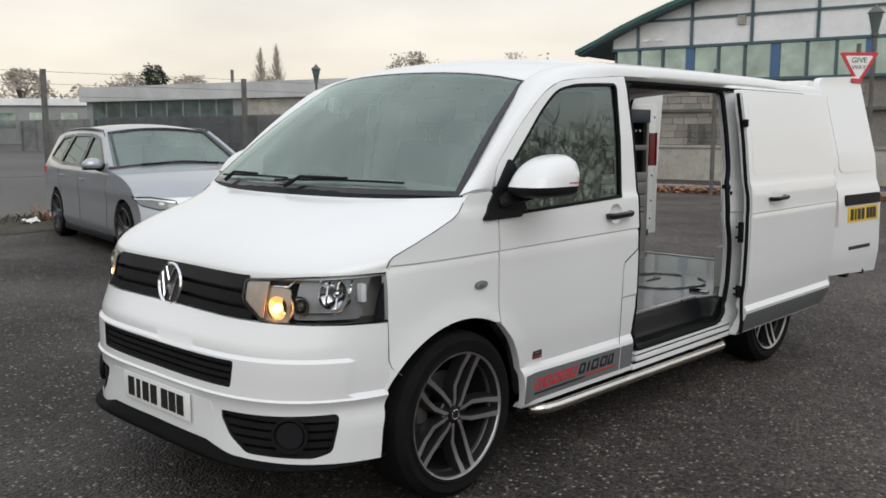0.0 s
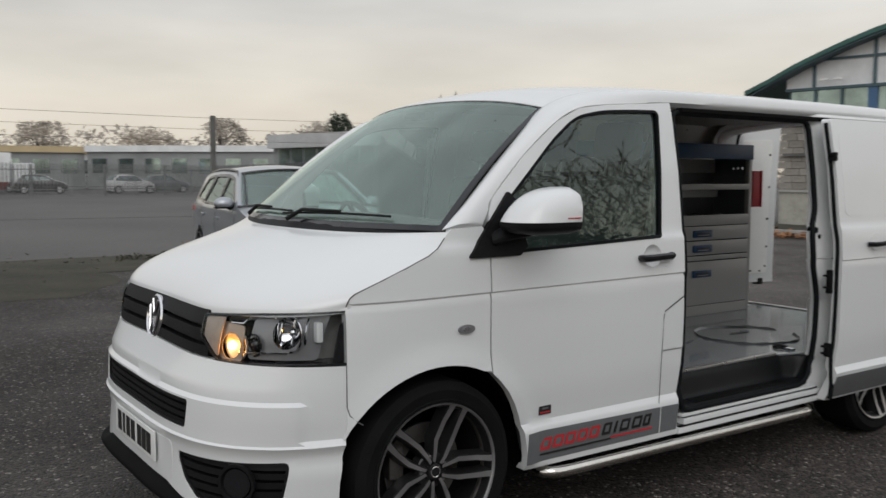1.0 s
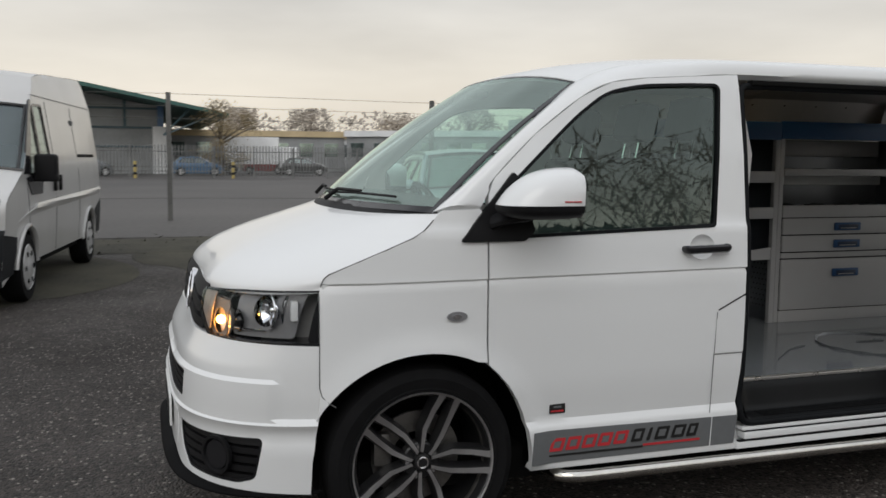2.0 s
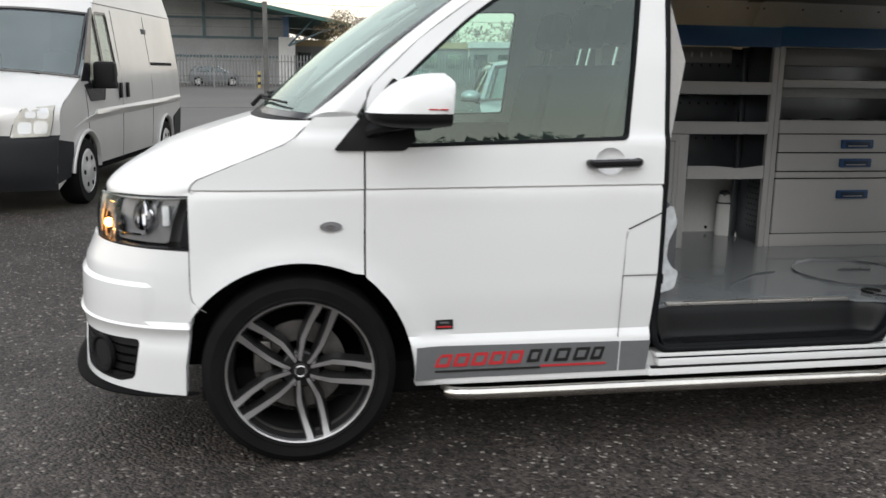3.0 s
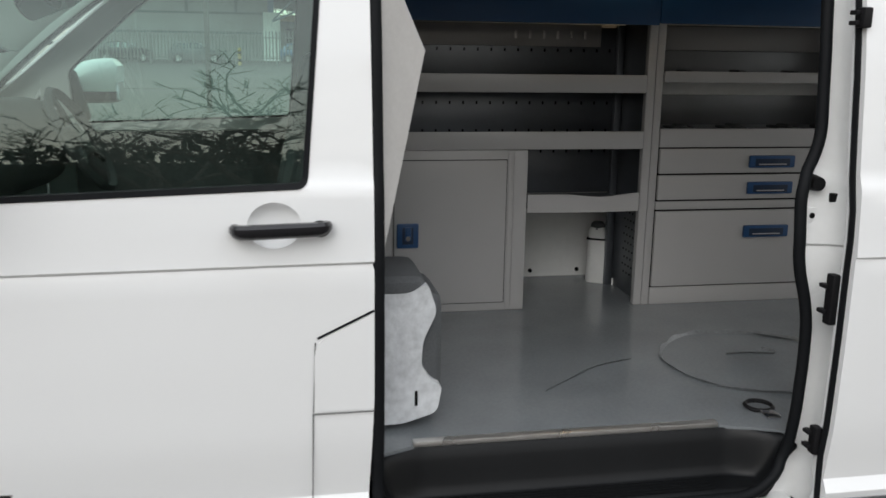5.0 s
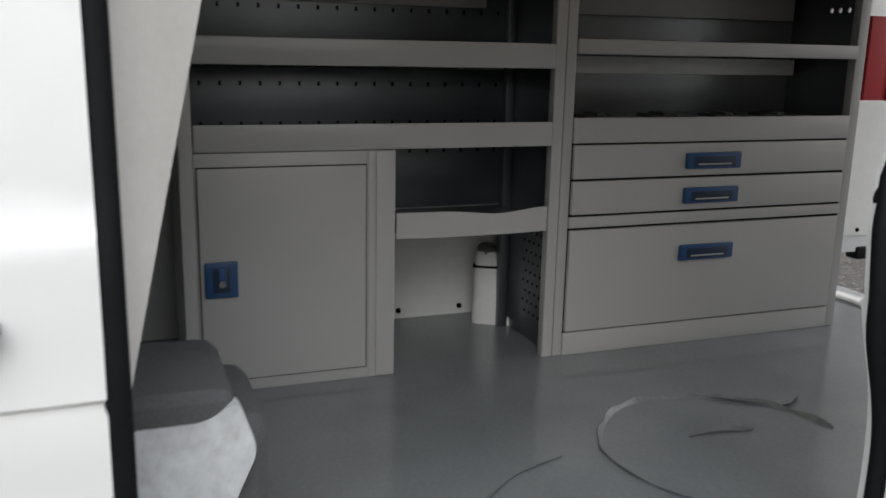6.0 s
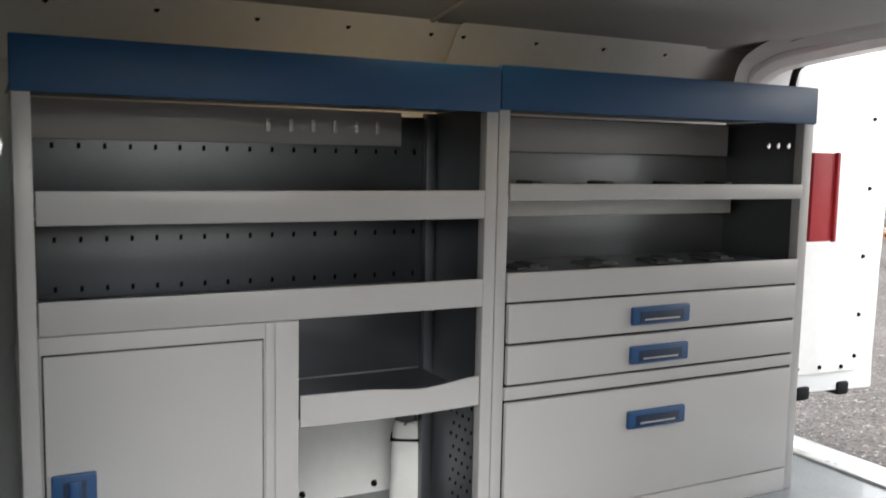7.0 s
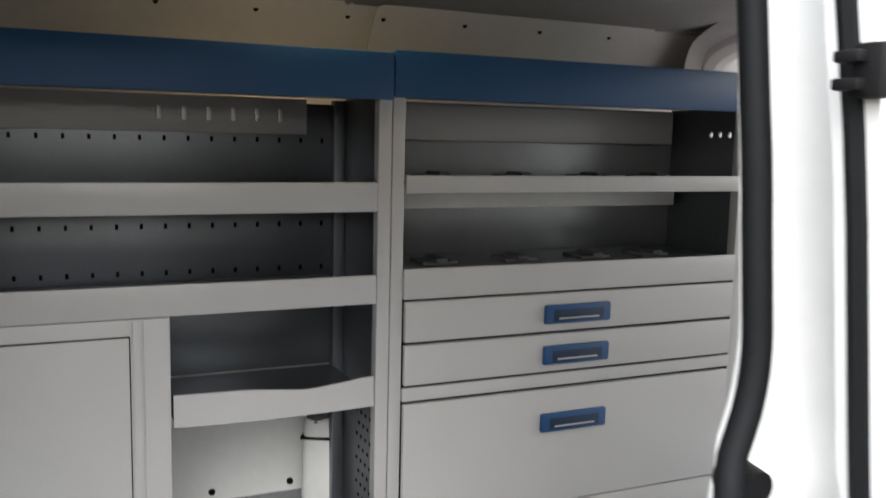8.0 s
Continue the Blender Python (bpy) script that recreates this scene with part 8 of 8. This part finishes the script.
# unseen evergreen hedge, added to keep low sky light out of the load space
hd_bm, r_h = bmesh.new(), random.Random(77)
for k in range(9000):
    y = r_h.uniform(-14, 15)
    top = 2.6 + .4 * noise.noise(Vector((y * .5, 0, 7)))
    p = Vector((15.0 + r_h.gauss(0, .45), y, top * r_h.random() ** .7))
    u, w = [Vector((r_h.gauss(0, 1), r_h.gauss(0, 1), r_h.gauss(0, 1))).normalized() * r_h.uniform(.10, .24) for _ in range(2)]
    hd_bm.faces.new([hd_bm.verts.new(q) for q in (p - u, p - w * .5, p + u, p + w * .5)])
tagged(part("hedge", hd_bm, M_LIGHTBLOCK, smooth=False), "unseen evergreen hedge added to block low sky light", "hedge", kind="stuff")
hedge_core = part("hedge_core", box((14.9, -14, 0), (15.6, 15, 2.2), .2), M_LIGHTBLOCK, smooth=False)
tagged(hedge_core, "unseen solid core of the added light-blocking hedge", "hedge", kind="stuff")
crown("pine_tree", pose(-102, 54.6, 0), 9.6, 3.6, M_PINE, "dark evergreen tree beyond the roofs", 4500, .45, 2, .20)
for k, (x, y, hh) in enumerate(((-111.3, 77.9, 14.2), (-110, 79.9, 14.6))):
    poplar(pose(x, y, 0), hh, 3.8, 20 + k)
crown("willow_tree", pose(-70.8, 5.4, 0), 5.8, 4.6, M_WILLOW, "yellowing willow beside the hangar", 7000, .1, 5, .10)
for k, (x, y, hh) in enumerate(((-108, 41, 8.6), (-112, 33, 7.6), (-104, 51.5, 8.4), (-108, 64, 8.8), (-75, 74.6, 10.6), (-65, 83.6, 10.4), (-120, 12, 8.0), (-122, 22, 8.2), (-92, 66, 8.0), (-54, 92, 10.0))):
    crown("bare_tree", pose(x, y, 0, 0, 0, k * 50), hh, 5.5, M_TWIGFAR, "distant bare winter tree paled by painted haze", 2600, .35, 40 + k, .28)
# hedge and far woods as one band
hb = bmesh.new()
for k in range(34000):
    a = rng.uniform(0, 1)
    ang = radians(100 + 110 * a)
    d = rng.uniform(125, 150)
    top = 7.6 + 2.5 * noise.noise(Vector((ang * 14, 0, 3))) + 1.2 * noise.noise(Vector((ang * 60, 2, 3)))
    p = Vector((math.cos(ang) * d, math.sin(ang) * d, rng.random() ** 1.6 * max(1, top)))
    s = rng.uniform(.22, .55)
    u, w = Vector((rng.gauss(0, 1), rng.gauss(0, 1), rng.gauss(0, 1))).normalized() * s, Vector((rng.gauss(0, 1), rng.gauss(0, 1), rng.gauss(0, 1))).normalized() * s
    hb.faces.new([hb.verts.new(q) for q in (p - u, p - w * .5, p + u, p + w * .5)])
tagged(part("far_woods", hb, M_TWIGFAR, smooth=False), "distant winter hedges and woods paled by painted haze", "woods", kind="stuff")

# ---- parked cars behind the fence ----
HATCH = dict(EST)
HATCH.update(profile=[(.62, .22, .2, 0, "bumper"), (.72, .45, .25, 0, "bumper"), (.66, .72, .25, .01, "bonnet"), (.2, .92, .1, .04, "bonnet"), (-.25, 1.0, .03, .05, "screen"), (-1.0, 1.42, .05, .05, "roof"), (-1.7, 1.48, 0, .05, "roof"), (-2.6, 1.42, -.02, .05, "rear_glass"), (-3.0, 1.05, -.06, .02, "tailgate"), (-3.15, .8, -.1, 0, "rear_bumper"), (-3.1, .24, -.1, 0, "rear_bumper")],
             wb=2.5, windows=[rounded([(-.55, 1.02), (-1.05, 1.36), (-1.45, 1.40), (-1.45, 1.02)], .03), rounded([(-1.52, 1.02), (-1.52, 1.40), (-2.35, 1.38), (-2.65, 1.06)], .03)], seams=[], handles=[], seats=[], grid=.2, spokes=4, rim=M_STEELRIM, trim=True, glass=M_DARKGLASS, screen=M_DARKGLASS, mirror=(-.6, 1.05))
paints = [shader("car_paint_" + n, c, .3, coat=.4, grain=.01, stain=.04) for n, c in (("white", (.62, .62, .62)), ("black", (.02, .02, .022)), ("blue", (.03, .10, .2)), ("grey", (.12, .13, .14)), ("red", (.25, .03, .03)))]
for k, (x, y, a, c, nm) in enumerate(((-69, 19.6, 95, 0, "white"), (-71, 13.5, 80, 1, "black"), (-72, 23.5, 85, 3, "grey"), (-66, -3.4, 100, 3, "grey"), (-67, -8.4, 95, 1, "black"), (-68, 4.6, 90, 2, "blue"), (-78, 11.0, 85, 4, "red"))):
    HATCH["paint"] = HATCH["mirror_mat"] = paints[c]
    vehicle("hatchback_car", pose(x, y, 0, 0, 0, a), HATCH, nm + " hatchback parked behind the fence", "car", "cars behind the fence")
bx = thing("box_lorry", pose(-74, 8.2, 0), "white box lorry parked beyond the fence", "lorry")
part("box_body", box((-1.1, -2.6, .9), (1.1, 2.2, 3.2), .06), M_CLAD, bx)
part("lorry_cab", box((-1.0, 2.3, .5), (1.0, 3.9, 2.4), .2, segs=3), M_CLAD, bx)
for y in (-1.7, 3.0):
    for x in (-.95, .95):
        part("wheel", spin([(x - .12, .2), (x - .12, .42), (x + .12, .42), (x + .12, .2)], 20, "x", (0, y, .42)), M_TYRE, bx)
for y in (5.2, -1.2):
    b = thing("bollard", pose(-59, y, 0), "yellow and black banded bollard by the fence", "bollard", "bollards")
    part("shaft", cyl((0, 0, 0), (0, 0, 1.15), .11, segs=12), M_BOLLARD, b)
    for z in (.25, .75):
        part("band", cyl((0, 0, z), (0, 0, z + .18), .114, segs=12), M_GREYPL, b)
